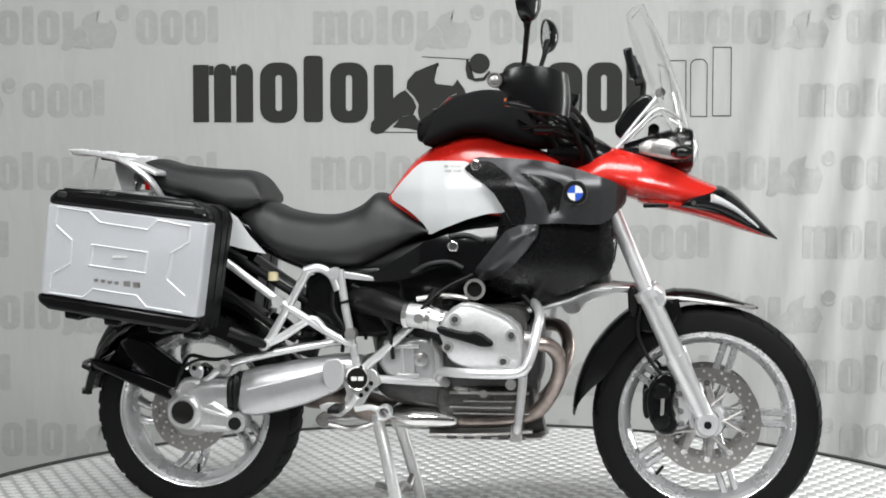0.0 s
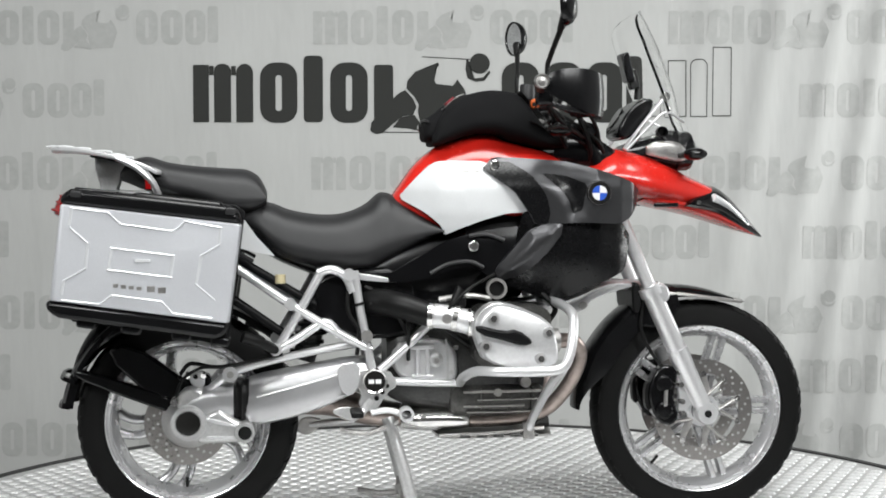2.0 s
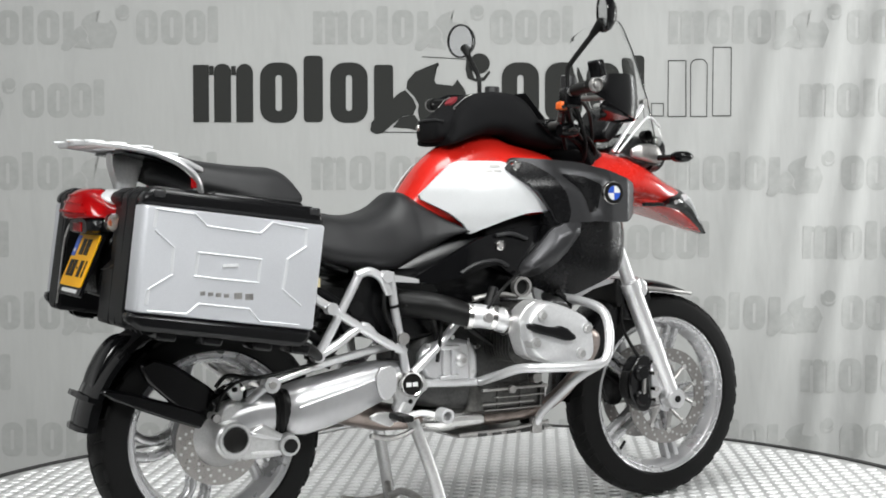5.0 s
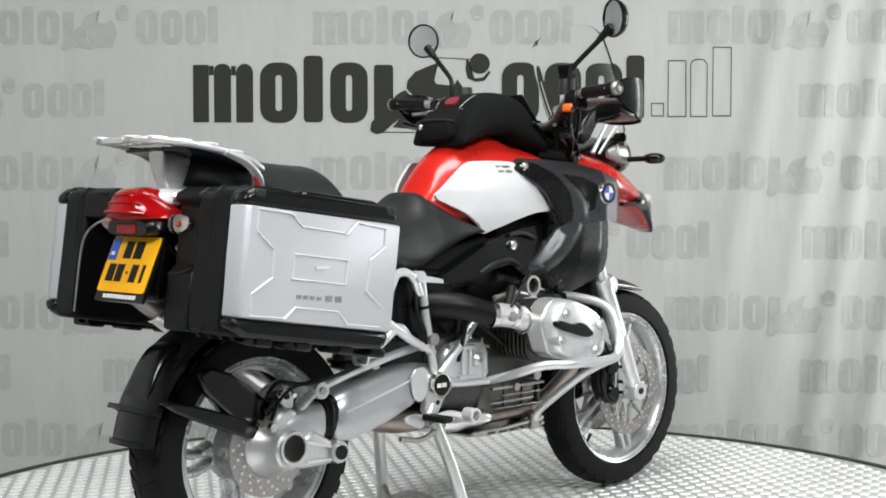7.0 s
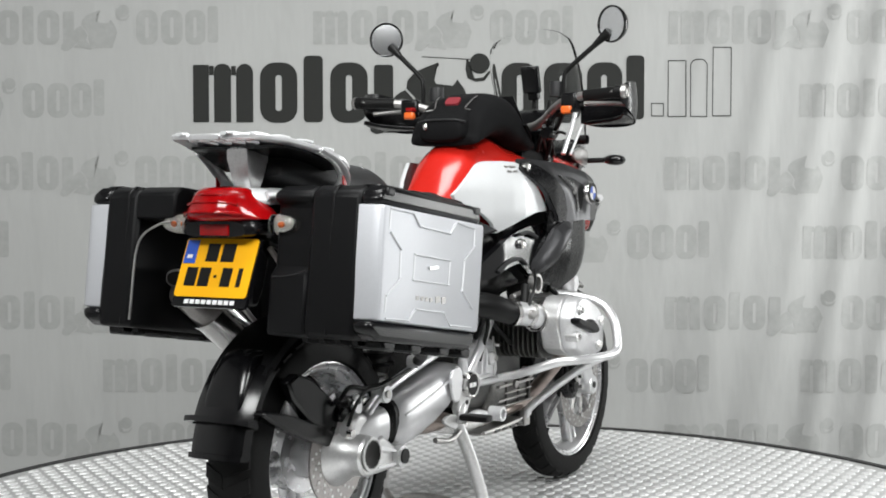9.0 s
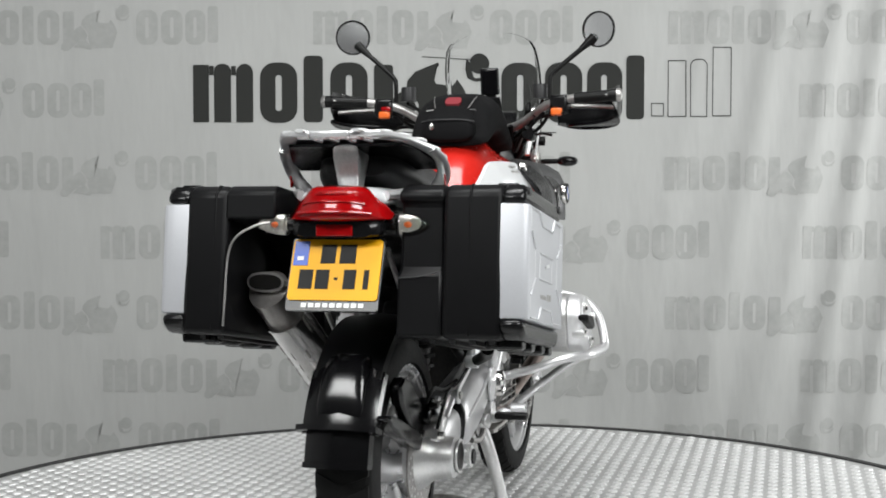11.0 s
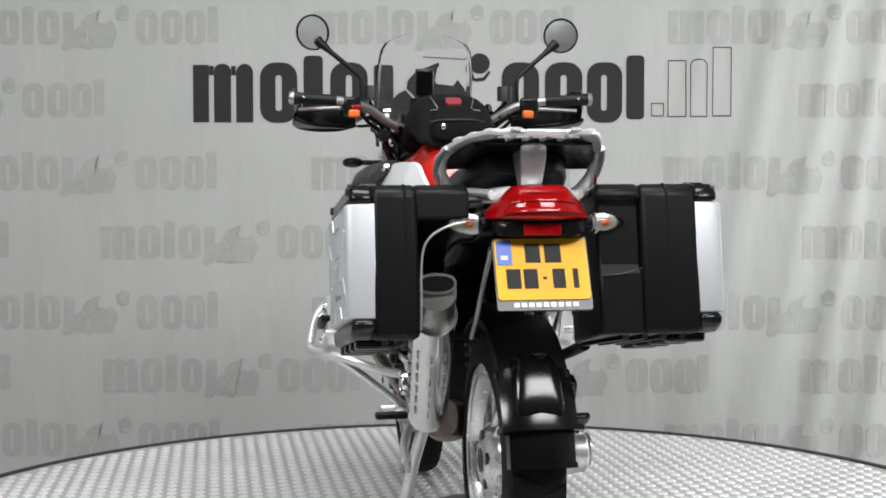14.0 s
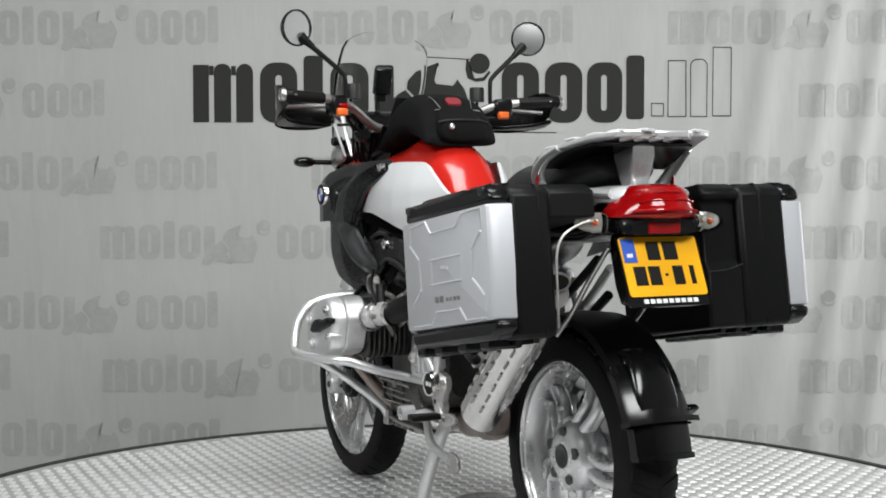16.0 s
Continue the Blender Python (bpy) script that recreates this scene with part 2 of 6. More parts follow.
def box(cx, cy, cz, sx, sy, sz, turn=None, bm=None):
    bm = bm or bmesh.new()
    got = bmesh.ops.create_cube(bm, size=1.0)
    m = Matrix.Translation((cx, cy, cz)) @ (turn or Matrix()) @ Matrix.Diagonal((sx, sy, sz, 1))
    bmesh.ops.transform(bm, matrix=m, verts=got["verts"])
    return bm


def loft(rings):
    """Skins a row of rings of equal count and closes both ends."""
    bm = bmesh.new()
    R = [[bm.verts.new(p) for p in ring] for ring in rings]
    n = len(R[0])
    for a, b in zip(R, R[1:]):
        for k in range(n):
            bm.faces.new((a[k], a[(k + 1) % n], b[(k + 1) % n], b[k]))
    bm.faces.new(R[0])
    bm.faces.new(R[-1][::-1])
    return bm


def disc_between(p, q, r, n=20, bm=None, r2=None):
    return tube([p, q], (r, r if r2 is None else r2), n, 1, bm=bm)


def ball(c, r, sx=1, sy=1, sz=1, seg=16, turn=None, bm=None):
    bm = bm or bmesh.new()
    got = bmesh.ops.create_uvsphere(bm, u_segments=seg, v_segments=max(6, seg // 2), radius=r)
    bmesh.ops.transform(bm, matrix=Matrix.Translation(c) @ (turn or Matrix()) @ Matrix.Diagonal((sx, sy, sz, 1)), verts=got["verts"])
    return bm


def inside(x, z, poly):
    """How far (x, z) lies inside an outline; negative outside."""
    best, odd = 1e9, False
    for (ax, az), (bx, bz) in zip(poly, poly[1:] + poly[:1]):
        dx, dz = bx - ax, bz - az
        t = max(0.0, min(1.0, ((x - ax) * dx + (z - az) * dz) / (dx * dx + dz * dz)))
        best = min(best, math.hypot(x - ax - t * dx, z - az - t * dz))
        if (az > z) != (bz > z) and x < ax + (z - az) * dx / dz:
            odd = not odd
    return best if odd else -best


def step01(a, b, v):
    t = max(0.0, min(1.0, (v - a) / (b - a)))
    return t * t * (3 - 2 * t)


def lerp(x, xs, ys):
    return float(np.interp(x, xs, ys))

# ---- the studio ----
CURTAIN_Y = 2.7


def fold(x, z):
    """The curtain hangs flat but for shallow upright folds, deeper and leaning towards one end."""
    x = x - 0.2 * z
    k = 0.0014 + 0.0225 * step01(0.2, 1.7, x)
    wide = math.sin(8.0 * x + 0.6 + 0.8 * math.sin(2.3 * x))
    pleat = (0.5 + 0.5 * math.cos(21.0 * x + 1.6 * math.sin(2.9 * x + 0.6 * z))) ** 2
    return k * (0.5 * wide - 1.0 * pleat + 0.12 * math.sin(37.0 * x + 1.5 * z))


def structure(name, bm, material, label, **kw):
    return tagged(part(name, bm, material, None, **kw), label=label, kind="structure")


bm = bmesh.new()
heights = [float(z) for z in np.linspace(-0.66, 3.6, 25)]
sheet = [(0.0, z) for z in heights] + [(0.003, z) for z in heights[::-1]]
cols = [[bm.verts.new((x, CURTAIN_Y + fold(x, z) + d, z)) for d, z in sheet] for x in np.linspace(-3.6, 3.6, 481)]
for a, b in zip(cols, cols[1:]):
    for k in range(len(sheet)):
        bm.faces.new((a[k], b[k], b[(k + 1) % len(sheet)], a[(k + 1) % len(sheet)]))
curtain = structure("backdrop", bm, M_CURTAIN, "pale grey fabric backdrop curtain with printed lettering shapes", sharp=60)

structure("floor", box(0, -1.5, -0.72, 9.4, 9.4, 0.1), M_FLOOR, "grey concrete studio floor")
# unseen ceiling and walls: dark ones deepen reflections, pale sides add highlights
structure("ceiling", box(0, -1.5, 4.65, 9.4, 9.4, 0.1), M_WALL, "unseen dark grey studio ceiling")
structure("wall_north", box(0, 3.15, 1.95, 9.2, 0.1, 5.3), M_WALL, "unseen dark grey studio wall behind the curtain")
structure("wall_south", box(0, -6.15, 1.95, 9.2, 0.1, 5.3), M_WALL, "unseen dark grey studio wall")
structure("wall_east", box(4.65, -1.5, 1.95, 0.1, 9.2, 5.3), M_WALL_PALE, "unseen pale side wall for highlights on the motorcycle")
structure("wall_west", box(-4.65, -1.5, 1.95, 0.1, 9.2, 5.3), M_WALL_PALE, "unseen pale side wall for highlights on the motorcycle")


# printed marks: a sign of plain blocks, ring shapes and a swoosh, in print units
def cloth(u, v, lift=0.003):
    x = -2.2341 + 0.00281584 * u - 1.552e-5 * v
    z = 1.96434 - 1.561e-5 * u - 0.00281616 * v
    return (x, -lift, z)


def arc_outline(x0, y0, x1, y1, r, n=6, corners="abcd"):
    """A block with some corners rounded: a top left, b top right, c bottom right, d bottom left."""
    out = []
    for key, cx, cy, a0, px, py in (("a", x0 + r, y0 + r, 180, x0, y0), ("b", x1 - r, y0 + r, 270, x1, y0), ("c", x1 - r, y1 - r, 0, x1, y1), ("d", x0 + r, y1 - r, 90, x0, y1)):
        if key in corners:
            out += [(cx + r * math.cos(radians(a0 + 90 * k / n)), cy + r * math.sin(radians(a0 + 90 * k / n))) for k in range(n + 1)]
        else:
            out.append((px, py))
    return out


def flat_shape(polys, at=lambda u, v: cloth(u, v), bm=None, step=0.00025):
    bm = bm or bmesh.new()
    lift = 0.0
    step = 0.0 if len(polys) > 12 else step
    for poly in polys:
        vs = [bm.verts.new(at(u, v)) for u, v in poly]
        bm.faces.new(vs)
        for v in vs:
            v.co.y -= lift
        lift += step
    return bm


def drape(bm):
    """Cuts a flat print into small pieces and lays it on the folds."""
    bmesh.ops.triangulate(bm, faces=bm.faces)
    for _ in range(3):
        long = [e for e in bm.edges if abs(e.verts[0].co.x - e.verts[1].co.x) > 0.02 or e.calc_length() > 0.12]
        if not long:
            break
        bmesh.ops.subdivide_edges(bm, edges=long, cuts=1)
        bmesh.ops.triangulate(bm, faces=bm.faces)
    for v in bm.verts:
        v.co.y += CURTAIN_Y + fold(v.co.x, v.co.z)
    return bm


def ring_quads(outer, inner):
    n = len(outer)
    return [[outer[i], outer[(i + 1) % n], inner[(i + 1) % n], inner[i]] for i in range(n)]


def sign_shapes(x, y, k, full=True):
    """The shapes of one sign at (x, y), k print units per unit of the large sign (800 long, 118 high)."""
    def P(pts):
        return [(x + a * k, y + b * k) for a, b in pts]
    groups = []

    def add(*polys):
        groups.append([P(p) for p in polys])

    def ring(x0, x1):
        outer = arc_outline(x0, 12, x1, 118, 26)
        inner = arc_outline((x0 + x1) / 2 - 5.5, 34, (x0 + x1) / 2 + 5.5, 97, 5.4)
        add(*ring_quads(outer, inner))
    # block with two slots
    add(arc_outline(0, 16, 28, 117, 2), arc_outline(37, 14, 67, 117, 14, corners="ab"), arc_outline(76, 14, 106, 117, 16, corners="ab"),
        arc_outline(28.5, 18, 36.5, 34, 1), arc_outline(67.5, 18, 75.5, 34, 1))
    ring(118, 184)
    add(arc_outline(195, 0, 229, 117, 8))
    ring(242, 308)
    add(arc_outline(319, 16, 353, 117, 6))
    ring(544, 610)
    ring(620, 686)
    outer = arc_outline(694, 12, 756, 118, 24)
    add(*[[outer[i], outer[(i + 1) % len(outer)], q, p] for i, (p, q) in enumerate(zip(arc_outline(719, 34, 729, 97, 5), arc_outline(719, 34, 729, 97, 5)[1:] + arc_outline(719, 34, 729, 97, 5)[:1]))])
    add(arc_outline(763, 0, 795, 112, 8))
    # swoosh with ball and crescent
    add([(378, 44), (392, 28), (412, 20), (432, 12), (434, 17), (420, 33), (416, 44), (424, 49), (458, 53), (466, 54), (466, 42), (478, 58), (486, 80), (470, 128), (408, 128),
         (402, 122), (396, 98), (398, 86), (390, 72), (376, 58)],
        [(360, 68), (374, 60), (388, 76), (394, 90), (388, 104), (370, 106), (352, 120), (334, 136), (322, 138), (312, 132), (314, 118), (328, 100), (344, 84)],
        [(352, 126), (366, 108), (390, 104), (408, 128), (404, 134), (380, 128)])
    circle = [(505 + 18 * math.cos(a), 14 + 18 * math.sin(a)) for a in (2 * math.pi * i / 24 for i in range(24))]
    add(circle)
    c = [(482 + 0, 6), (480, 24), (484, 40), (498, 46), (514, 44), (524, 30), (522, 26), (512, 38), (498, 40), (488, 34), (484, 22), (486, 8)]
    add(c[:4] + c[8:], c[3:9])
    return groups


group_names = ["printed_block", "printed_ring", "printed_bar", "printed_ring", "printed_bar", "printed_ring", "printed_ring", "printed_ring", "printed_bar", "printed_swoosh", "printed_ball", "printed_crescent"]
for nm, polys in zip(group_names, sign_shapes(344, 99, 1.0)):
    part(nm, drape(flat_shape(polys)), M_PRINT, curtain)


def outline_strip(pts, w=1.5):
    polys = []
    for (x0, y0), (x1, y1) in zip(pts, pts[1:] + pts[:1]):
        d = max(1e-6, math.hypot(x1 - x0, y1 - y0))
        nx, ny = -(y1 - y0) / d * w / 2, (x1 - x0) / d * w / 2
        ex, ey = (x1 - x0) / d * w / 2, (y1 - y0) / d * w / 2
        polys.append([(x0 + nx - ex, y0 + ny - ey), (x1 + nx + ex, y1 + ny + ey), (x1 - nx + ex, y1 - ny + ey), (x0 - nx - ex, y0 - ny - ey)])
    return polys


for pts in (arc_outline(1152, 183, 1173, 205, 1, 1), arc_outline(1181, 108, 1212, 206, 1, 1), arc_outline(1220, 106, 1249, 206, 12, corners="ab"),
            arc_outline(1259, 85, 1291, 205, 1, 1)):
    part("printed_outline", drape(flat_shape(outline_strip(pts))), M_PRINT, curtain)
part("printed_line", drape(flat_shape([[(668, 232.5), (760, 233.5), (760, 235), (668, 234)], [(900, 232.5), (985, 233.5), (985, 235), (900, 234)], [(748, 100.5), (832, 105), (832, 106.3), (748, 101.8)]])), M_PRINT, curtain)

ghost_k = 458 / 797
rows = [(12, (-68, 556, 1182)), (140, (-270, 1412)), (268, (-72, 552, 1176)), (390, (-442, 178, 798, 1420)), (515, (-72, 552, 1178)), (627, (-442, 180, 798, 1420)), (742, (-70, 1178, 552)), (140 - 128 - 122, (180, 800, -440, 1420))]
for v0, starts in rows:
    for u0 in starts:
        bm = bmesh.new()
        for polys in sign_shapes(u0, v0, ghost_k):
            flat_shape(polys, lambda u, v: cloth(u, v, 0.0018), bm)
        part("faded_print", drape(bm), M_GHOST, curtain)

# ---- the turntable ----
RADIUS = 1.725
TURN = [(0.0, -8.03), (1.0, -0.5), (2.0, 7.04), (3.0, 14.56), (4.0, 22.08), (5.0, 29.59), (6.0, 37.15), (7.0, 44.84), (8.0, 52.64), (9.0, 60.47), (10.0, 68.26),
        (11.0, 76.08), (12.0, 83.98), (13.0, 91.94), (14.0, 99.82), (15.0, 107.52), (16.0, 115.11)]
turntable = thing("turntable", (0, 0, 0), "round aluminium tread-plate display turntable with black edge", "turntable")
part("deck", lathe([(0.0, -0.004), (RADIUS, -0.004), (RADIUS, -0.03), (0.0, -0.03)], (0, 0, 0), "z", 128, closed=False), M_TREAD_BASE, turntable)
part("edge_band", lathe([(RADIUS, 0.002), (RADIUS + 0.028, 0.002), (RADIUS + 0.028, -0.12), (RADIUS, -0.12)], (0, 0, 0), "z", 128), M_RIM_BAND, turntable, "black edge strip")
part("plinth", lathe([(0.0, -0.03), (RADIUS - 0.01, -0.03), (RADIUS - 0.01, -0.67), (0.0, -0.67)], (0, 0, 0), "z", 96, closed=False), M_RIM_BAND, turntable)
verts, faces = [], []
PITCH_X, PITCH_Y = 0.062, 0.047
rng = random.Random(4)
for j in range(-38, 39):
    for i in range(-30, 31):
        x = (i + 0.5 * (j % 2)) * PITCH_X + rng.uniform(-0.0006, 0.0006)
        y = j * PITCH_Y
        if x * x + y * y > (RADIUS - 0.03) ** 2:
            continue
        b = len(verts)
        lx, ly = 0.025, 0.0165
        for k, h in ((1.0, -0.004), (0.78, 0.0)):
            verts += [(x - lx * k, y, h), (x - lx * 0.45 * k, y - ly * k, h), (x + lx * 0.45 * k, y - ly * k, h), (x + lx * k, y, h), (x + lx * 0.45 * k, y + ly * k, h), (x - lx * 0.45 * k, y + ly * k, h)]
        faces.append(tuple(range(b + 6, b + 12)))
        faces += [(b + q, b + (q + 1) % 6, b + 6 + (q + 1) % 6, b + 6 + q) for q in range(6)]
me = bpy.data.meshes.new("tread")
me.from_pydata(verts, [], faces)
me.materials.append(M_TREAD)
tread = tagged(new("tread", me), label="raised aluminium lozenges, worn and lightened for glare", kind="stuff")
tread.parent = turntable

# ---- the motorcycle ----
# bike space: x forward, y left, z up, the platform at z = 0
SHIFT = -0.015
bike = thing("motorcycle", (0, 0, 0), "red, silver and black adventure touring motorcycle on its centre stand", "motorcycle")
FA, RA = Vector((0.757, 0, 0.332)), Vector((-0.775, 0, 0.335))


def spoke_pair(bm, center, ang, r0, r1, y0, y1, width, gap, hub_gap):
    """Two flat spokes that run side by side from the hub to the rim."""
    for s in (-1, 1):
        a0, a1 = radians(ang + s * hub_gap), radians(ang + s * gap)
        p = Vector((center.x + r0 * math.cos(a0), y0, center.z + r0 * math.sin(a0)))
        q = Vector((center.x + r1 * math.cos(a1), y1, center.z + r1 * math.sin(a1)))
        d = (q - p).normalized()
        side = d.cross(Vector((0, 1, 0))).normalized()
        quad = []
        for c, w, h in ((p, width * 1.15, 0.02), (p.lerp(q, 0.5), width * 0.85, 0.016), (q, width, 0.018)):
            quad.append([bm.verts.new(c + side * (w / 2 * a) + Vector((0, h * b, 0))) for a, b in ((-1, -0.6), (-0.6, -1), (0.6, -1), (1, -0.6), (1, 0.6), (0.6, 1), (-0.6, 1), (-1, 0.6))])
        for a, b in zip(quad, quad[1:]):
            for k in range(8):
                bm.faces.new((a[k], a[(k + 1) % 8], b[(k + 1) % 8], b[k]))
        bm.faces.new(quad[0])
        bm.faces.new(quad[-1][::-1])


def swept_pair(bm, center, ang, r0, r1, dish, width):
    """Two rounded spokes that leave the hub as one and part in a bend towards the rim."""
    for s in (-1, 1):
        rings = []
        for k in range(9):
            f = k / 8
            r = r0 + (r1 - r0) * f
            a = radians(ang + 9 * math.sin(math.pi * f) + s * (15 - 6.5 * f) * (1 - 0.25 * math.sin(math.pi * f)))
            y = dish * (1 - 0.75 * f ** 1.6)
            w, h = width * (0.62 - 0.16 * math.sin(math.pi * f)), 0.019 + 0.006 * (1 - f)
            c = Vector((center.x + r * math.cos(a), y, center.z + r * math.sin(a)))
            tangent = Vector((-math.sin(a), 0, math.cos(a)))
            rings.append([bm.verts.new(c + tangent * (w * math.copysign(abs(math.cos(q)) ** 0.7, math.cos(q))) + Vector((0, h * math.copysign(abs(math.sin(q)) ** 0.7, math.sin(q)), 0))) for q in (2 * math.pi * (j + 0.5) / 12 for j in range(12))])
        for a, b in zip(rings, rings[1:]):
            for j in range(12):
                bm.faces.new((a[j], a[(j + 1) % 12], b[(j + 1) % 12], b[j]))
        bm.faces.new(rings[0])
        bm.faces.new(rings[-1][::-1])


def tyre_bm(center, ro, ri, w, bm=None):
    prof = []
    for k in range(17):
        a = math.pi * (k / 16)
        y = -w * math.cos(a)
        prof.append((ri + (ro - ri) * (math.sin(a) ** 0.55), y * (1.0 if 2 < k < 14 else 0.93)))
    prof += [(ri - 0.006, w * 0.8), (ri - 0.006, -w * 0.8)]
    return lathe(prof, center, "y", 96)


def tread_blocks(bm, center, ro, w, n):
    """Raised blocks across the tread, set at a slant."""
    for k in range(n):
        for s in (-1, 1):
            a = 2 * math.pi * (k + (0.25 if s > 0 else -0.25)) / n
            prev = None
            da = 2 * math.pi / n * 0.33
            for f in (0.06, 0.3, 0.55, 0.8):
                y = s * w * f
                r = ro - (ro * 0.085) * (f ** 3.2) + 0.0012
                sk = -f * 0.10
                row = [bm.verts.new((center.x + rr * math.cos(a + sk + e), y, center.z + rr * math.sin(a + sk + e))) for rr, e in ((r - 0.012, -da), (r, -da * 0.9), (r, da * 0.9), (r - 0.012, da))]
                if prev:
                    for q in range(3):
                        bm.faces.new((prev[q], prev[q + 1], row[q + 1], row[q]))
                else:
                    bm.faces.new(row)
                prev = row
            bm.faces.new(prev[::-1])
    return bm


def disc_bm(center, y, r0, r1, holes=True, n=72):
    """A brake disc with drilled rows."""
    bm = lathe([(r0, y - 0.0025), (r1, y - 0.0025), (r1, y + 0.0025), (r0, y + 0.0025)], (center.x, 0, center.z), "y", n)
    return bm


def drill_marks(center, y, r0, r1, n):
    bm = bmesh.new()
    for k in range(n):
        for j in range(3):
            a = 2 * math.pi * (k + j * 0.33) / n
            r = r0 + (r1 - r0) * (j + 0.8) / 3.6
            c = Vector((center.x + r * math.cos(a), y, center.z + r * math.sin(a)))
            disc_between(c - Vector((0, 0.0034, 0)), c + Vector((0, 0.0034, 0)), 0.0042, 8, bm)
    return bm


def wheel(name, center, ro, rim_r, w, rim_w, spokes, first, label, width=0.022, dish=0.0):
    """A cast wheel: rim, hub, twin spokes, tyre, discs."""
    half = [(rim_r + 0.006, 1.0, 0.0), (rim_r - 0.004, 1.0, 0.002), (rim_r - 0.0075, 1.0, 0.0), (rim_r - 0.0095, 1.0, -0.006), (rim_r - 0.0165, 1.0, -0.0085), (rim_r - 0.019, 1.0, -0.006), (rim_r - 0.0225, 1.0, -0.009),
            (rim_r - 0.028, 0.55, 0.0), (rim_r - 0.037, 0.22, 0.0), (rim_r - 0.04, 0.0, 0.0)]
    prof = [(r, -(rim_w * f + d)) for r, f, d in half] + [(r, rim_w * f + d) for r, f, d in half[-2::-1]] + [(rim_r + 0.004, 0)]
    bm = lathe(prof, center, "y", 96)
    rim = part(name, bm, M_WHEEL, bike, label)
    for k in range(spokes):
        bm = bmesh.new()
        if dish:
            swept_pair(bm, center, first + 360 / spokes * k, 0.07, rim_r - 0.032, dish, width)
        else:
            spoke_pair(bm, center, first + 360 / spokes * k, 0.05, rim_r - 0.03, dish, dish * 0.4, width, 4.2, 20)
        part("spoke", bm, M_WHEEL, rim, sharp=50)
    part("hub", lathe([(0.018, -0.07), (0.045, -0.07), (0.05, -0.05), (0.06, -0.03), (0.06, 0.03), (0.05, 0.05), (0.045, 0.07), (0.018, 0.07)], center, "y", 40), M_WHEEL, rim)
    bm = tyre_bm(center, ro - 0.006, rim_r + 0.002, w)
    part("tyre", bm, M_RUBBER, rim, "black treaded rubber tyre", sharp=50)
    part("tread_pattern", tread_blocks(bmesh.new(), center, ro - 0.006, w, 34), M_RUBBER, rim, sharp=30, kind="stuff")
    a = radians(first + 158)
    c = Vector((center.x + (rim_r - 0.03) * math.cos(a), -0.012, center.z + (rim_r - 0.03) * math.sin(a)))
    part("valve", disc_between(c, c + (center - c) * 0.16, 0.005, 8), M_HOSE, rim)
    return rim


fw = wheel("front_wheel", FA, 0.335, 0.257, 0.058, 0.044, 5, 72, "silver cast front wheel with twin spokes")
rw = wheel("rear_wheel", RA, 0.324, 0.238, 0.078, 0.064, 5, 110, "silver cast rear wheel with twin spokes", 0.029, 0.03)
for s in (-1, 1):
    d = part("brake_disc", disc_bm(FA, s * 0.072, 0.112, 0.153), M_DISC, fw, "drilled steel brake disc")
    part("drilling", drill_marks(FA, s * 0.072, 0.112, 0.153, 18), M_CAST, d, kind="stuff")
    part("disc_carrier", lathe([(0.036, s * 0.06), (0.05, s * 0.066), (0.05, s * 0.074), (0.036, s * 0.074)], FA, "y", 30), M_ALU, d)
    for k in range(10):
        a = 2 * math.pi * (k + 0.5) / 10
        b = a + (0.35 if k % 2 else -0.35)
        part("carrier_arm", tube([FA + Vector((0.045 * math.cos(b), s * 0.07, 0.045 * math.sin(b))), FA + Vector((0.114 * math.cos(a), s * 0.073, 0.114 * math.sin(a)))], (0.013, 0.0085), 10, 1, flat=0.45), M_STEEL, d)
    for k in range(10):
        a = 2 * math.pi * (k + 0.5) / 10
        c = FA + Vector((0.111 * math.cos(a), s * 0.073, 0.111 * math.sin(a)))
        part("disc_button", disc_between(c, c + Vector((0, s * 0.008, 0)), 0.009, 10), M_CHROME, d)
d = part("brake_disc", disc_bm(RA, -0.1, 0.07, 0.12), M_DISC, rw, "drilled steel brake disc")
part("drilling", drill_marks(RA, -0.1, 0.07, 0.12, 16), M_CAST, d, kind="stuff")
part("hub_face", lathe([(0.0, 0.05), (0.03, 0.074), (0.05, 0.075), (0.072, 0.068), (0.09, 0.052), (0.098, 0.034), (0.098, 0.0), (0.0, 0.0)], RA, "y", 44, closed=False), M_WHEEL, rw)
for k in range(5):
    a = 2 * math.pi * (k + 0.3) / 5
    c = RA + Vector((0.06 * math.cos(a), 0.058, 0.06 * math.sin(a)))
    # flat dark disc paints the shade of a bolt recess
    part("hub_recess", disc_between(c, c + Vector((0, 0.0165, 0)), 0.0145, 16), M_ENGINE, rw, "dark disc for a shaded bolt recess")
part("axle_hole", lathe([(0.0, 0.06), (0.022, 0.076), (0.029, 0.0765), (0.031, 0.06)], RA, "y", 24, closed=False), M_ENGINE, rw)

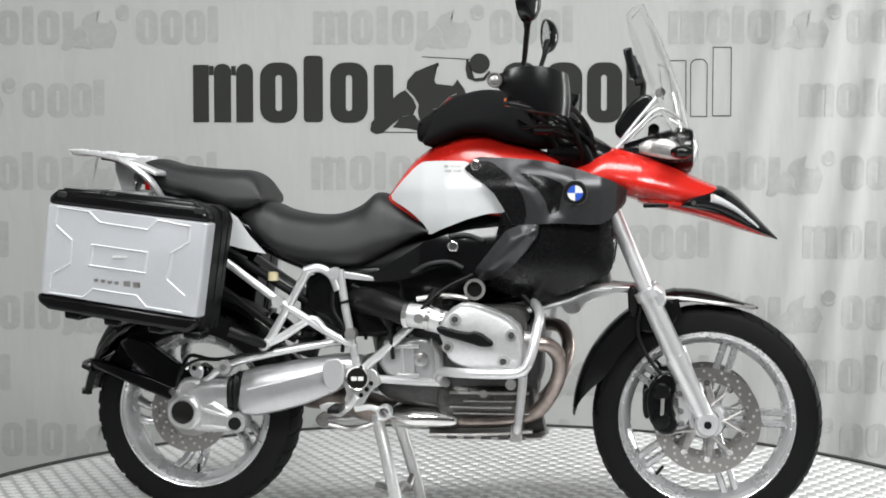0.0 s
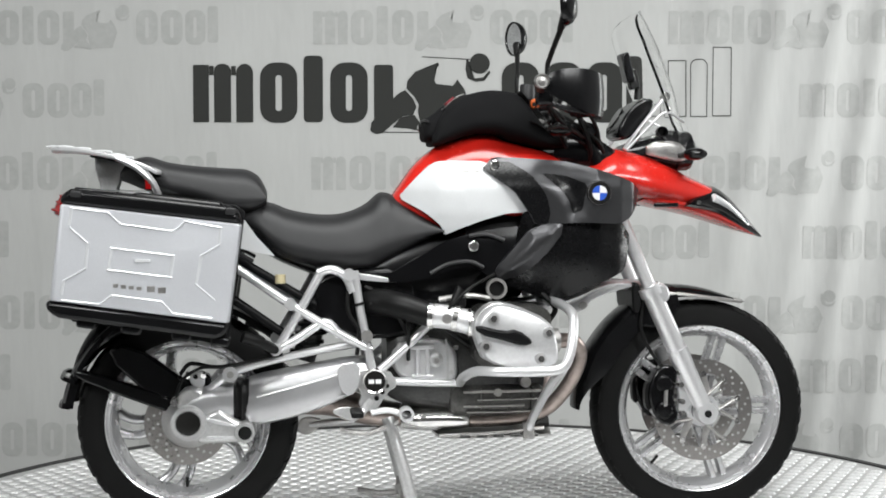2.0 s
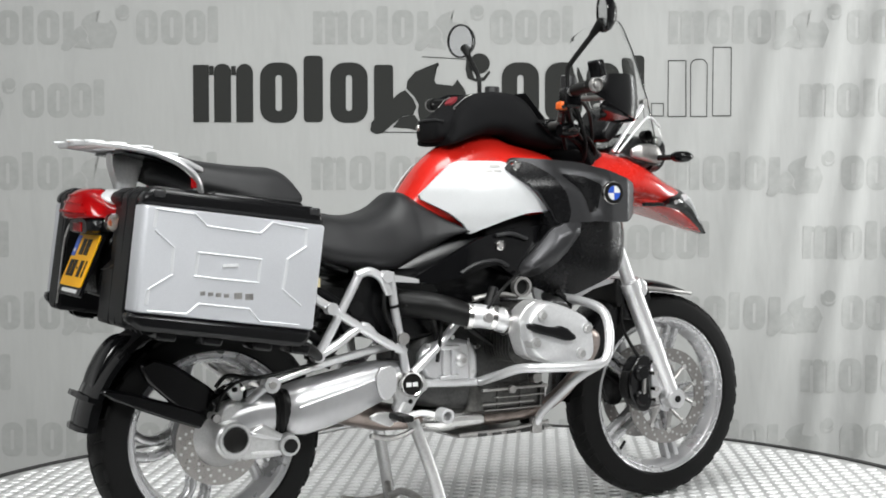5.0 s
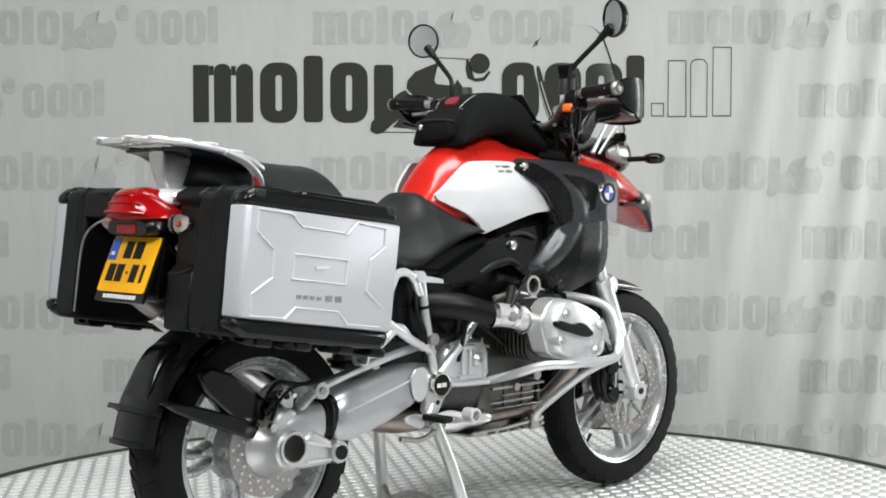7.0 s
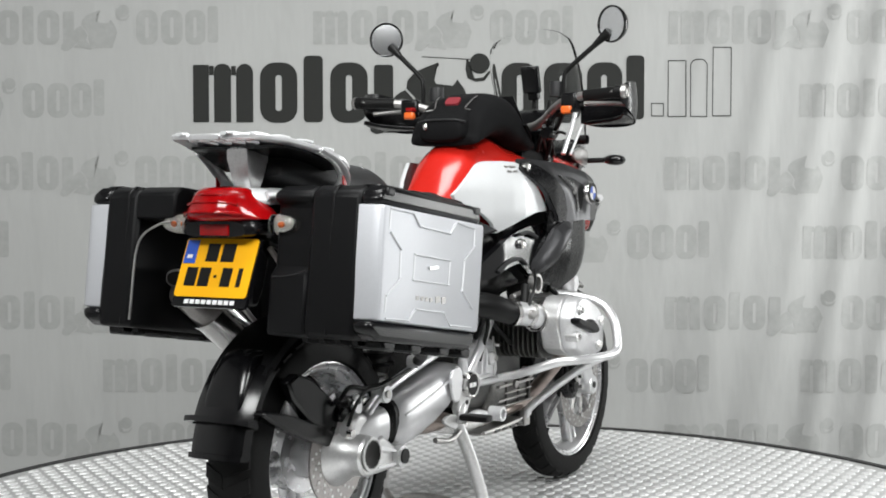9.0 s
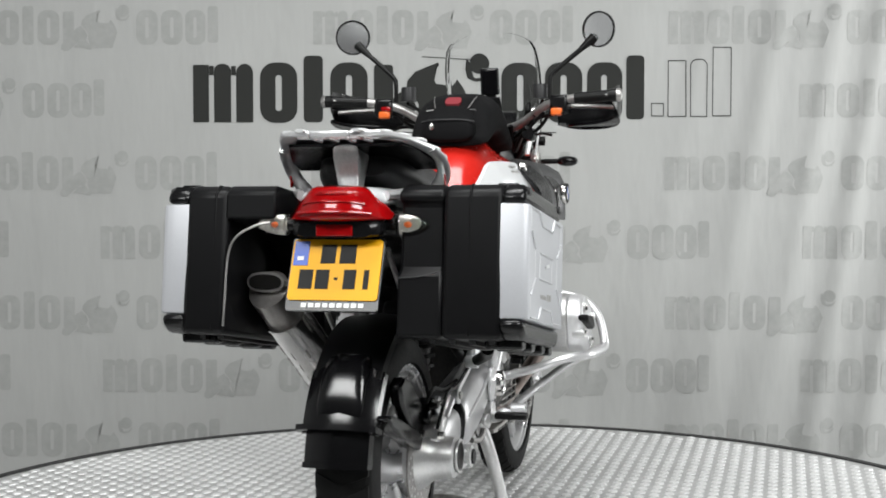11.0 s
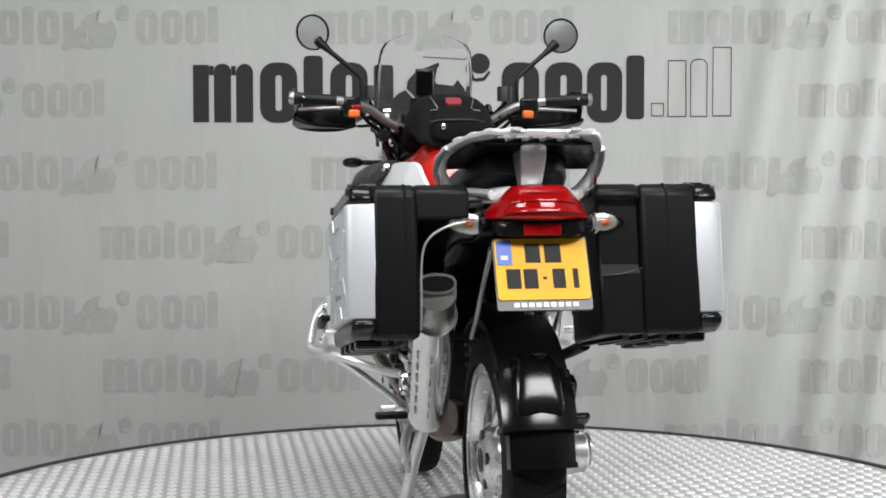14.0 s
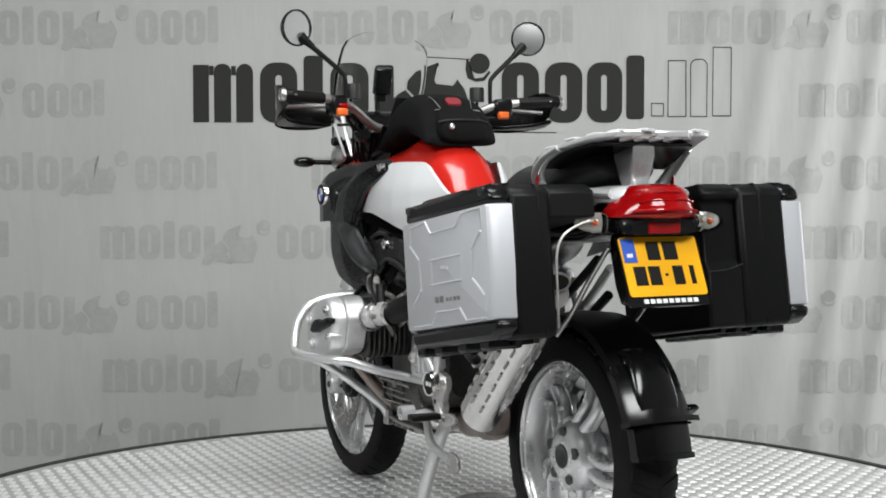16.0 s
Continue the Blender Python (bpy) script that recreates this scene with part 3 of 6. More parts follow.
# fork, fender, brakes
for s in (-1, 1):
    y = s * 0.1
    up = part("fork_tube", tube([(0.455, y, 1.015), (0.503, y, 0.9), (0.6, y, 0.669)], 0.0205, 18, 1), M_ALU, bike, "silver upper fork tube")
    part("fork_top", tube([(0.385, y, 1.18), (0.456, y, 1.012)], 0.022, 18, 1), M_BLACK, up, "black fork top")
    lo = part("fork_slider", tube([(0.588, y, 0.697), (0.672, y, 0.512)], 0.0295, 20, 1), M_FRAME, bike, "silver fork slider")
    part("slider_lower", tube([(0.668, y, 0.52), (0.70, y, 0.45), (0.757, y, 0.33)], (0.033, 0.026), 20, 1), M_FRAME, lo)
    part("slider_collar", tube([(0.582, y, 0.71), (0.594, y, 0.684)], 0.035, 20, 1), M_FRAME, lo)
    part("axle_clamp", lathe([(0.0, -0.026), (0.03, -0.026), (0.034, -0.02), (0.034, 0.02), (0.03, 0.026), (0.0, 0.026)], (0.757, y, 0.328), "y", 24, closed=False), M_FRAME, lo)
    part("axle_plug", disc_between((0.757, y + s * 0.024, 0.328), (0.757, y + s * 0.029, 0.328), 0.011, 14), M_HOSE, lo)
    poly = [(0.603, 0.455), (0.637, 0.477), (0.672, 0.462), (0.668, 0.425), (0.66, 0.39), (0.664, 0.35), (0.676, 0.318), (0.655, 0.292), (0.617, 0.298), (0.59, 0.34), (0.58, 0.4)]
    cal = part("brake_caliper", prism(rounded(poly), s * 0.05, s * 0.104, xzy), M_GLOSS, bike, "black four-piston brake caliper", bevel=0.006)
    for z in (0.335, 0.415):
        part("piston_housing", lathe([(0.0, s * 0.12), (0.02, s * 0.119), (0.026, s * 0.112), (0.027, s * 0.09), (0.0, s * 0.09)], (0.628, 0, z + 0.004), "y", 20, closed=False), M_BLACK, cal)
    part("caliper_mark", prism([(0.624, 0.352), (0.634, 0.354), (0.636, 0.402), (0.626, 0.4)], s * 0.112, s * 0.1205, xzy), M_STEEL, cal)
    part("caliper_fin", prism(rounded([(0.574, 0.41), (0.592, 0.43), (0.6, 0.38), (0.59, 0.33), (0.574, 0.35)]), s * 0.06, s * 0.092, xzy), M_HOSE, cal, bevel=0.003)
    for k in range(4):
        x, z = ((0.672, 0.452), (0.678, 0.415), (0.682, 0.365), (0.684, 0.33))[k]
        part("bleed_screw", disc_between((x, s * 0.09, z), (x, s * 0.116, z), 0.0085, 10), M_CHROME, cal)
    part("caliper_bracket", prism(rounded([(0.66, 0.46), (0.69, 0.455), (0.705, 0.415), (0.735, 0.37), (0.71, 0.345), (0.69, 0.315), (0.672, 0.33), (0.678, 0.39)]), s * 0.078, s * 0.098, xzy), M_FRAME, cal, bevel=0.004)
    part("brake_hose", tube([(0.655, s * 0.09, 0.44), (0.6, s * 0.095, 0.5), (0.562, s * 0.09, 0.58), (0.57, s * 0.085, 0.67)], 0.0055, 8), M_HOSE, cal)
part("fork_bridge", prism(rounded([(0.57, 0.72), (0.635, 0.72), (0.645, 0.665), (0.59, 0.655)]), -0.125, 0.125, xzy), M_FRAME, bike, bevel=0.008)
part("fork_crown", prism(rounded([(0.36, 1.2), (0.42, 1.19), (0.42, 1.15), (0.37, 1.16)]), -0.13, 0.13, xzy), M_BLACK, bike, bevel=0.006)
bm = bmesh.new()
rings = []
for k in range(31):
    a = 103 + 76 * k / 30
    end = step01(150, 179, a)
    low, w = 0.322 + 0.056 * end ** 1.3 - 0.012 * step01(112, 140, a) * (1 - end), 0.08 - 0.012 * end
    prof = [(low, -w), ((low + 0.372) / 2, -w), (0.371, -w * 0.95), (0.383, -w * 0.75), (0.388, -w * 0.25), (0.388, w * 0.25), (0.383, w * 0.75), (0.371, w * 0.95), ((low + 0.372) / 2, w), (low, w),
            (low, w - 0.004), ((low + 0.366) / 2, w - 0.005), (0.366, w * 0.9), (0.378, w * 0.7), (0.383, 0.0), (0.378, -w * 0.7), (0.366, -w * 0.9), ((low + 0.366) / 2, -w + 0.005), (low, -w + 0.004)]
    c, sn = math.cos(radians(a)), math.sin(radians(a))
    rings.append([(FA.x + max(r, low) * c, y, FA.z + max(r, low) * sn) for r, y in prof])
ff = part("front_fender", loft(rings), M_BLACK, bike, "satin black front fender with a pointed rear end")
bm = hull([(0.61, 0.655, 0.69, 0.07), (0.65, 0.664, 0.7055, 0.078, 0.2), (0.7, 0.67, 0.708, 0.077, 0.25), (0.75, 0.668, 0.702, 0.072, 0.25), (0.8, 0.662, 0.69, 0.063, 0.2), (0.86, 0.653, 0.67, 0.045, 0.1), (0.905, 0.65, 0.655, 0.012)], 24, 2.6)
part("fender_nose", bm, M_BLACK, ff)
for s in (-1, 1):
    part("fender_strip", tube([(0.60, s * 0.074, 0.685), (0.68, s * 0.072, 0.684), (0.80, s * 0.06, 0.668), (0.895, s * 0.02, 0.655)], 0.006, 8), M_STEEL, ff)
    part("fender_side", prism(rounded([(0.535, 0.66), (0.64, 0.69), (0.69, 0.66), (0.66, 0.60), (0.6, 0.58), (0.54, 0.60)]), s * 0.06, s * 0.079, xzy), M_BLACK, ff, bevel=0.006)

# front suspension arm and its strut
for s in (-1, 1):
    part("suspension_arm", tube([(0.10, s * 0.13, 0.62), (0.33, s * 0.12, 0.675), (0.45, s * 0.075, 0.712), (0.6, s * 0.02, 0.705)], (0.02, 0.024), 12, flat=0.6), M_FRAME, bike)
    part("arm_gusset", prism(rounded([(0.331, 0.7), (0.44, 0.722), (0.575, 0.716), (0.42, 0.68), (0.385, 0.632), (0.345, 0.645)]), s * 0.075, s * 0.085, xzy), M_FRAME, bike, bevel=0.003)
    part("arm_bolt", disc_between((0.385, s * 0.07, 0.655), (0.385, s * 0.095, 0.655), 0.012, 12), M_STEEL, bike)
part("front_shock", tube([(0.46, 0, 0.70), (0.40, 0, 1.05)], 0.03, 16, 1), M_ENGINE, bike)
part("brake_line_block", prism(rounded([(0.53, 0.72), (0.56, 0.72), (0.56, 0.63), (0.535, 0.63)]), -0.1, 0.1, xzy), M_HOSE, bike, bevel=0.008)

# ---- tank, covers and beak ----
tank = part("fuel_tank", hull([(-0.178, 0.93, 0.98, 0.068, 0.1), (-0.15, 0.9, 1.02, 0.09, 0.15), (-0.115, 0.88, 1.068, 0.108, 0.25), (-0.075, 0.87, 1.106, 0.136, 0.32), (-0.03, 0.87, 1.135, 0.158, 0.38),
                               (0.02, 0.87, 1.155, 0.176, 0.44), (0.076, 0.87, 1.172, 0.19, 0.5), (0.126, 0.87, 1.165, 0.195, 0.48), (0.175, 0.87, 1.145, 0.2, 0.42), (0.27, 0.9, 1.12, 0.2, 0.3), (0.335, 0.95, 1.088, 0.17, 0.2)], 40, 2.5), M_RED, bike, "glossy red upper fuel tank")
WHITE = [(-0.163, 0.978), (-0.118, 1.029), (-0.077, 1.069), (-0.053, 1.082), (0.011, 1.083), (0.078, 1.081), (0.11, 1.05), (0.179, 0.97), (0.21, 0.935), (0.138, 0.931), (0.074, 0.913), (0.01, 0.889), (-0.035, 0.869), (-0.046, 0.897), (-0.086, 0.933)]


def white_y(x, z):
    return lerp(x, [-0.17, -0.12, -0.05, 0.02, 0.08, 0.2], [0.08, 0.118, 0.166, 0.193, 0.204, 0.212]) - 1.1 * max(0, z - 1.0) ** 1.4 - 0.25 * max(0, 0.93 - z)


SCOOP = [(0.235, 1.045), (0.3, 1.038), (0.36, 1.012), (0.35, 0.97), (0.345, 0.94), (0.318, 0.93), (0.312, 0.96), (0.29, 0.995), (0.26, 1.022)]


def upper_y(x, z):
    y = lerp(x, [0.07, 0.2, 0.3, 0.39, 0.46, 0.5, 0.53], [0.2, 0.236, 0.257, 0.268, 0.254, 0.226, 0.165]) - 2.2 * max(0, z - 1.0) ** 1.6
    return y + 0.007 - 0.013 * step01(-0.03, 0.032, inside(x, z, SCOOP))


def mid_y(x, z):
    return lerp(x, [0.1, 0.2, 0.3, 0.4, 0.46, 0.505], [0.205, 0.236, 0.25, 0.246, 0.225, 0.18]) - 2.0 * max(0, 0.83 - z) ** 1.9


def blade_y(x, z):
    return mid_y(x, z) + 0.012 + 0.02 * step01(0.0, 0.03, inside(x, z, BLADE))


UPPER = [(0.071, 1.059), (0.106, 1.093), (0.169, 1.09), (0.296, 1.08), (0.391, 1.056), (0.485, 1.024), (0.532, 0.998), (0.522, 0.955), (0.487, 0.915), (0.454, 0.9), (0.343, 0.905), (0.25, 0.9), (0.212, 0.9), (0.202, 0.925), (0.187, 0.948), (0.165, 0.985), (0.135, 1.012), (0.1, 1.037)]
MID = [(0.177, 0.937), (0.264, 0.935), (0.344, 0.918), (0.47, 0.906), (0.503, 0.865), (0.488, 0.765), (0.423, 0.735), (0.311, 0.687), (0.264, 0.677), (0.232, 0.689), (0.121, 0.733), (0.105, 0.77), (0.137, 0.818), (0.201, 0.881)]
CORNER = [(0.07, 1.06), (0.1, 1.082), (0.15, 1.078), (0.205, 1.04), (0.243, 0.985), (0.255, 0.935), (0.248, 0.902), (0.213, 0.902), (0.203, 0.926), (0.188, 0.949), (0.165, 0.986), (0.135, 1.013), (0.1, 1.038)]
BLADE = [(0.29, 0.902), (0.24, 0.902), (0.195, 0.884), (0.15, 0.828), (0.102, 0.772), (0.114, 0.738), (0.168, 0.752), (0.216, 0.788), (0.254, 0.828), (0.286, 0.87)]
AIR = [(-0.235, 0.738), (-0.152, 0.785), (-0.039, 0.852), (0.01, 0.868), (0.09, 0.886), (0.23, 0.9), (0.2, 0.832), (0.13, 0.735), (0.089, 0.748), (0.041, 0.784), (-0.023, 0.772), (-0.088, 0.748), (-0.152, 0.735)]
part("radiator_core", hull([(0.03, 0.74, 1.02, 0.16, 0.1), (0.1, 0.72, 1.07, 0.185, 0.3), (0.25, 0.7, 1.06, 0.2, 0.3), (0.4, 0.74, 1.03, 0.2, 0.25), (0.48, 0.78, 1.0, 0.16, 0.2)], 24, 3.0), M_MATT, bike, "matt black radiator housing")
for s in (-1, 1):
    part("knee_cover", panel(WHITE, white_y, 0.012, 0.03, s), M_SILVER, bike, "pearl silver tank side cover", sharp=50)
    up = part("upper_fairing", panel(UPPER, upper_y, 0.014, 0.012, s), M_BLADE, bike, "graphite grey upper side fairing", sharp=50)
    part("fairing_corner", panel(CORNER, lambda x, z: upper_y(x, z) + 0.003, 0.006, 0.014, s), M_SHELL, up, "satin black fairing corner", sharp=50)
    part("fairing_scoop", panel(SCOOP, lambda x, z: upper_y(x, z) + 0.002, 0.004, 0.014, s), M_SHELL, up, "black recessed scoop", sharp=50)
    part("side_fairing", panel(MID, mid_y, 0.014, 0.03, s), M_SHELL, bike, "matt black radiator side fairing", sharp=50)
    part("fairing_blade", panel(BLADE, blade_y, 0.02, 0.014, s), M_BLADE, bike, "graphite grey curved fairing blade", sharp=50)
    part("air_cover", panel(AIR, lambda x, z: lerp(x, [-0.24, -0.05, 0.1, 0.23], [0.15, 0.195, 0.205, 0.215]) - 0.3 * max(0, z - 0.85), 0.02, 0.03, s), M_GLOSS, bike, "gloss black intake cover", sharp=50)
    part("cover_edge", tube([(-0.08, s * 0.192, 0.762), (-0.03, s * 0.2, 0.788), (0.03, s * 0.205, 0.795), (0.07, s * 0.207, 0.778)], 0.006, 8), M_GREY, bike)
    part("intake_lip", tube([(0.03, s * 0.206, 0.868), (0.08, s * 0.21, 0.872), (0.13, s * 0.213, 0.855)], 0.006, 8), M_GREY, bike)
    for c in ((0.107, 0.192, 1.068), (0.042, 0.206, 0.839)):
        part("cover_screw", lathe([(0.0, s * 0.006), (0.008, s * 0.007), (0.009, s * 0.001), (0.011, s * 0.001), (0.012, s * 0.008), (0.015, s * 0.006), (0.015, -s * 0.01)], (c[0], s * c[1], c[2]), "y", 20, closed=False), M_CHROME, bike)
    # round badge of plain quarters
    c = Vector((0.391, s * 0.276, 0.988))
    tilt = Matrix.Rotation(s * radians(2), 4, "Z")
    badge = part("badge", lathe([(0.0, s * 0.004), (0.033, s * 0.004), (0.035, s * 0.001), (0.035, -s * 0.012)], c, "y", 32, closed=False), M_CHROME, bike, "round quartered badge")
    part("badge_ring", lathe([(0.0215, s * 0.0065), (0.032, s * 0.0065), (0.032, s * 0.002), (0.0215, s * 0.002)], c, "y", 32), M_INK, badge)
    for k in range(4):
        bm = bmesh.new()
        arc = [(0, 0)] + [(0.021 * math.cos(radians(90 * k + 15 * q)), 0.021 * math.sin(radians(90 * k + 15 * q))) for q in range(7)]
        prism([(c.x + a, c.z + b) for a, b in arc], c.y + s * 0.002, c.y + s * 0.0068, xzy, bm)
        part("badge_quarter", bm, M_WHITE if k % 2 == (0 if s < 0 else 1) else M_BLUE, badge)

beak = part("beak", hull([(0.36, 1.02, 1.06, 0.15, 0.3), (0.41, 1.0, 1.078, 0.195, 0.35), (0.452, 0.995, 1.113, 0.205, 0.4), (0.492, 0.985, 1.121, 0.205, 0.4), (0.549, 0.968, 1.112, 0.212, 0.35), (0.6, 0.956, 1.098, 0.202, 0.3), (0.655, 0.947, 1.071, 0.184, 0.25), (0.705, 0.94, 1.043, 0.162, 0.2), (0.75, 0.945, 1.022, 0.142, 0.2), (0.80, 0.945, 1.0, 0.11, 0.2)], 32, 2.6), M_RED, bike, "glossy red front beak")
part("beak_keel", hull([(0.56, 0.96, 1.0, 0.13), (0.62, 0.942, 0.99, 0.145), (0.7, 0.925, 0.98, 0.135), (0.78, 0.903, 0.955, 0.108), (0.86, 0.877, 0.92, 0.07), (0.92, 0.86, 0.885, 0.04), (0.945, 0.854, 0.865, 0.02)], 24), M_RED, beak, "glossy red beak underside")
part("beak_tip", hull([(0.68, 0.944, 0.952, 0.16, 0.0), (0.70, 0.938, 0.978, 0.172, 0.02), (0.76, 0.924, 0.999, 0.157, 0.1), (0.797, 0.911, 1.008, 0.138, 0.2), (0.84, 0.893, 0.98, 0.111, 0.2), (0.88, 0.877, 0.94, 0.084, 0.2), (0.915, 0.864, 0.902, 0.06, 0.2), (0.957, 0.85, 0.857, 0.024)], 28, 2.4), M_GLOSS, beak, "gloss black beak tip")
for s in (-1, 1):
    part("beak_strip", tube([(0.765, s * 0.144, 0.972), (0.8, s * 0.126, 0.958), (0.84, s * 0.1, 0.935), (0.9, s * 0.06, 0.888)], (0.0135, 0.004), 10, flat=0.95), M_SILVER, beak, "silver strip")
    part("beak_screw", disc_between((0.715, s * 0.15, 0.958), (0.715, s * 0.168, 0.958), 0.007, 10), M_CHROME, beak)
    part("beak_vent", box(0.61, s * 0.185, 0.952, 0.07, 0.02, 0.012), M_BLACK, beak, bevel=0.003)

# headlights, instruments, screen
lamp = part("headlight_housing", hull([(0.52, 1.07, 1.13, 0.09, 0.1), (0.58, 1.06, 1.15, 0.115, 0.2), (0.65, 1.055, 1.17, 0.12, 0.2), (0.685, 1.06, 1.165, 0.115, 0.2)], 24, 3), M_GLOSS, bike, "dark grey headlight housing")
for s, r in ((-1, 0.052), (1, 0.06)):
    c = (0.672, s * 0.062, 1.112)
    part("reflector", lathe([(0.0, 0.0), (r * 0.5, 0.008), (r * 0.92, 0.04)], c, "x", 28, closed=False), M_CHROME, lamp, "chrome headlight reflector")
    part("headlight_lens", lathe([(0.0, 0.062), (r * 0.6, 0.058), (r, 0.042), (r * 1.02, 0.02), (r * 0.98, 0.02), (r * 0.95, 0.04), (r * 0.58, 0.054), (0.0, 0.058)], c, "x", 28, closed=False), M_LENS, lamp, "clear headlight lens")
    part("headlight_bezel", lathe([(r * 1.0, 0.0), (r * 1.14, 0.0), (r * 1.14, 0.034), (r * 1.04, 0.044)], c, "x", 28), M_GLOSS, lamp)
    part("side_lens", hull([(0.565, 1.1, 1.125, 0.006, 0, s * 0.135), (0.6, 1.09, 1.14, 0.012, 0, s * 0.14), (0.66, 1.08, 1.135, 0.012, 0, s * 0.135), (0.69, 1.085, 1.11, 0.006, 0, s * 0.125)], 16), M_STEEL, lamp, "silver headlight flank")
    part("headlight_cover", panel([(0.5, 1.11), (0.56, 1.17), (0.62, 1.225), (0.69, 1.19), (0.715, 1.13), (0.70, 1.075), (0.64, 1.07)], lambda x, z: lerp(x, [0.5, 0.6, 0.66, 0.72], [0.155, 0.152, 0.14, 0.1]), 0.003, 0.03, s), M_SCREEN, lamp, "clear headlight cover").visible_shadow = False
    part("cover_rim", tube([(0.5, s * 0.156, 1.112), (0.56, s * 0.154, 1.172), (0.62, s * 0.15, 1.222), (0.68, s * 0.128, 1.195)], 0.004, 8), M_ALU, lamp)
    part("adjuster_stem", tube([(0.61, s * 0.13, 1.16), (0.635, s * 0.14, 1.125)], 0.007, 8, 1), M_HOSE, lamp)
    part("adjuster_knob", lathe([(0.0, 0.012), (0.014, 0.012), (0.016, 0.0), (0.016, -0.02)], (0.605, s * 0.15, 1.165), "y", 18, closed=False), M_HOSE, lamp)
    part("screen_bracket", tube([(0.50, s * 0.13, 1.115), (0.55, s * 0.13, 1.18), (0.60, s * 0.125, 1.24), (0.625, s * 0.12, 1.27)], 0.0085, 10, flat=0.7), M_FRAME, bike, "silver screen bracket")
    part("screen_clamp", lathe([(0.0, 0.012), (0.012, 0.012), (0.013, -0.012), (0.0, -0.012)], (0.625, s * 0.122, 1.27), "y", 14, closed=False), M_CHROME, bike)
    sig = part("front_indicator", hull([(0.65, 1.09, 1.106, 0.01, 0, s * 0.23), (0.665, 1.082, 1.114, 0.034, 0, s * 0.235), (0.69, 1.08, 1.116, 0.036, 0, s * 0.235), (0.71, 1.088, 1.108, 0.024, 0, s * 0.235)], 18, 2.2), M_GLOSS, bike, "dark front indicator on a stalk")
    part("indicator_stalk", disc_between((0.66, s * 0.11, 1.096), (0.675, s * 0.215, 1.098), 0.009, 10), M_HOSE, sig)
bm = bmesh.new()
NU, NV = 20, 18
grid = []
for j in range(NV + 1):
    v = j / NV
    cx, cz = lerp(v, [0, 0.12, 0.4, 0.75, 1], [0.722, 0.71, 0.684, 0.63, 0.578]), 1.125 + v * 0.41
    half = lerp(v, [0, 0.15, 0.4, 0.7, 0.88, 0.96, 1], [0.11, 0.15, 0.165, 0.165, 0.155, 0.135, 0.1])
    row = []
    for i in range(NU + 1):
        u = 2 * i / NU - 1
        row.append(bm.verts.new((cx - 0.075 * abs(u) ** 1.8 * (half / 0.16) ** 2, u * half, cz - 0.02 * u * u * v)))
    grid.append(row)
back = [[bm.verts.new(v.co + Vector((-0.003, 0, -0.0012))) for v in row] for row in grid]
for a, b, c, d in zip(grid, grid[1:], back, back[1:]):
    for i in range(NU):
        bm.faces.new((a[i], a[i + 1], b[i + 1], b[i]))
        bm.faces.new((c[i], d[i], d[i + 1], c[i + 1]))
    for i in (0, NU):
        bm.faces.new((a[i], b[i], d[i], c[i]))
for j in (0, NV):
    for i in range(NU):
        bm.faces.new((grid[j][i], grid[j][i + 1], back[j][i + 1], back[j][i]))
part("windscreen", bm, M_SCREEN, bike, "clear acrylic windscreen", sharp=60).visible_shadow = False
dash = part("instrument_panel", prism(rounded([(0.485, 1.165), (0.53, 1.24), (0.588, 1.275), (0.612, 1.25), (0.525, 1.135)]), -0.085, 0.085, xzy), M_BLACK, bike, "black instrument cluster", bevel=0.012)
part("dial", lathe([(0.0, 0.0), (0.036, 0.0), (0.036, -0.006)], (0, 0, 0), "z", 24, closed=False), M_GLOSS, dash)
dial = dash.children[0]
dial.matrix_basis = look((0.512, 0.035, 1.216), (0.3, 0.035, 1.35)) @ Matrix.Rotation(math.pi, 4, "X")
nav = part("device_mount", tube([(0.575, 0.01, 1.27), (0.575, 0.01, 1.31), (0.555, 0.01, 1.34)], 0.009, 10), M_HOSE, bike, "black device mount")
part("device_cradle", box(0.54, 0.005, 1.365, 0.026, 0.062, 0.09, Matrix.Rotation(radians(-14), 4, "Y")), M_GLOSS, nav, bevel=0.006)
part("cradle_clamp", box(0.56, 0.005, 1.33, 0.03, 0.035, 0.06, Matrix.Rotation(radians(-14), 4, "Y")), M_HOSE, nav, bevel=0.005)

# ---- handlebar, grips, guards, mirrors ----
part("handlebar", tube([(0.19, -0.44, 1.285), (0.215, -0.33, 1.28), (0.245, -0.24, 1.262), (0.29, -0.16, 1.215), (0.315, -0.1, 1.195), (0.318, 0, 1.193), (0.315, 0.1, 1.195), (0.29, 0.16, 1.215), (0.245, 0.24, 1.262), (0.215, 0.33, 1.28), (0.19, 0.44, 1.285)], 0.0135, 14), M_STEEL, bike, "grey metal tapered handlebar")
part("bar_clamp", prism(rounded([(0.29, 1.215), (0.345, 1.215), (0.35, 1.17), (0.38, 1.15), (0.3, 1.15)]), -0.06, 0.06, xzy), M_BLACK, bike, bevel=0.006)


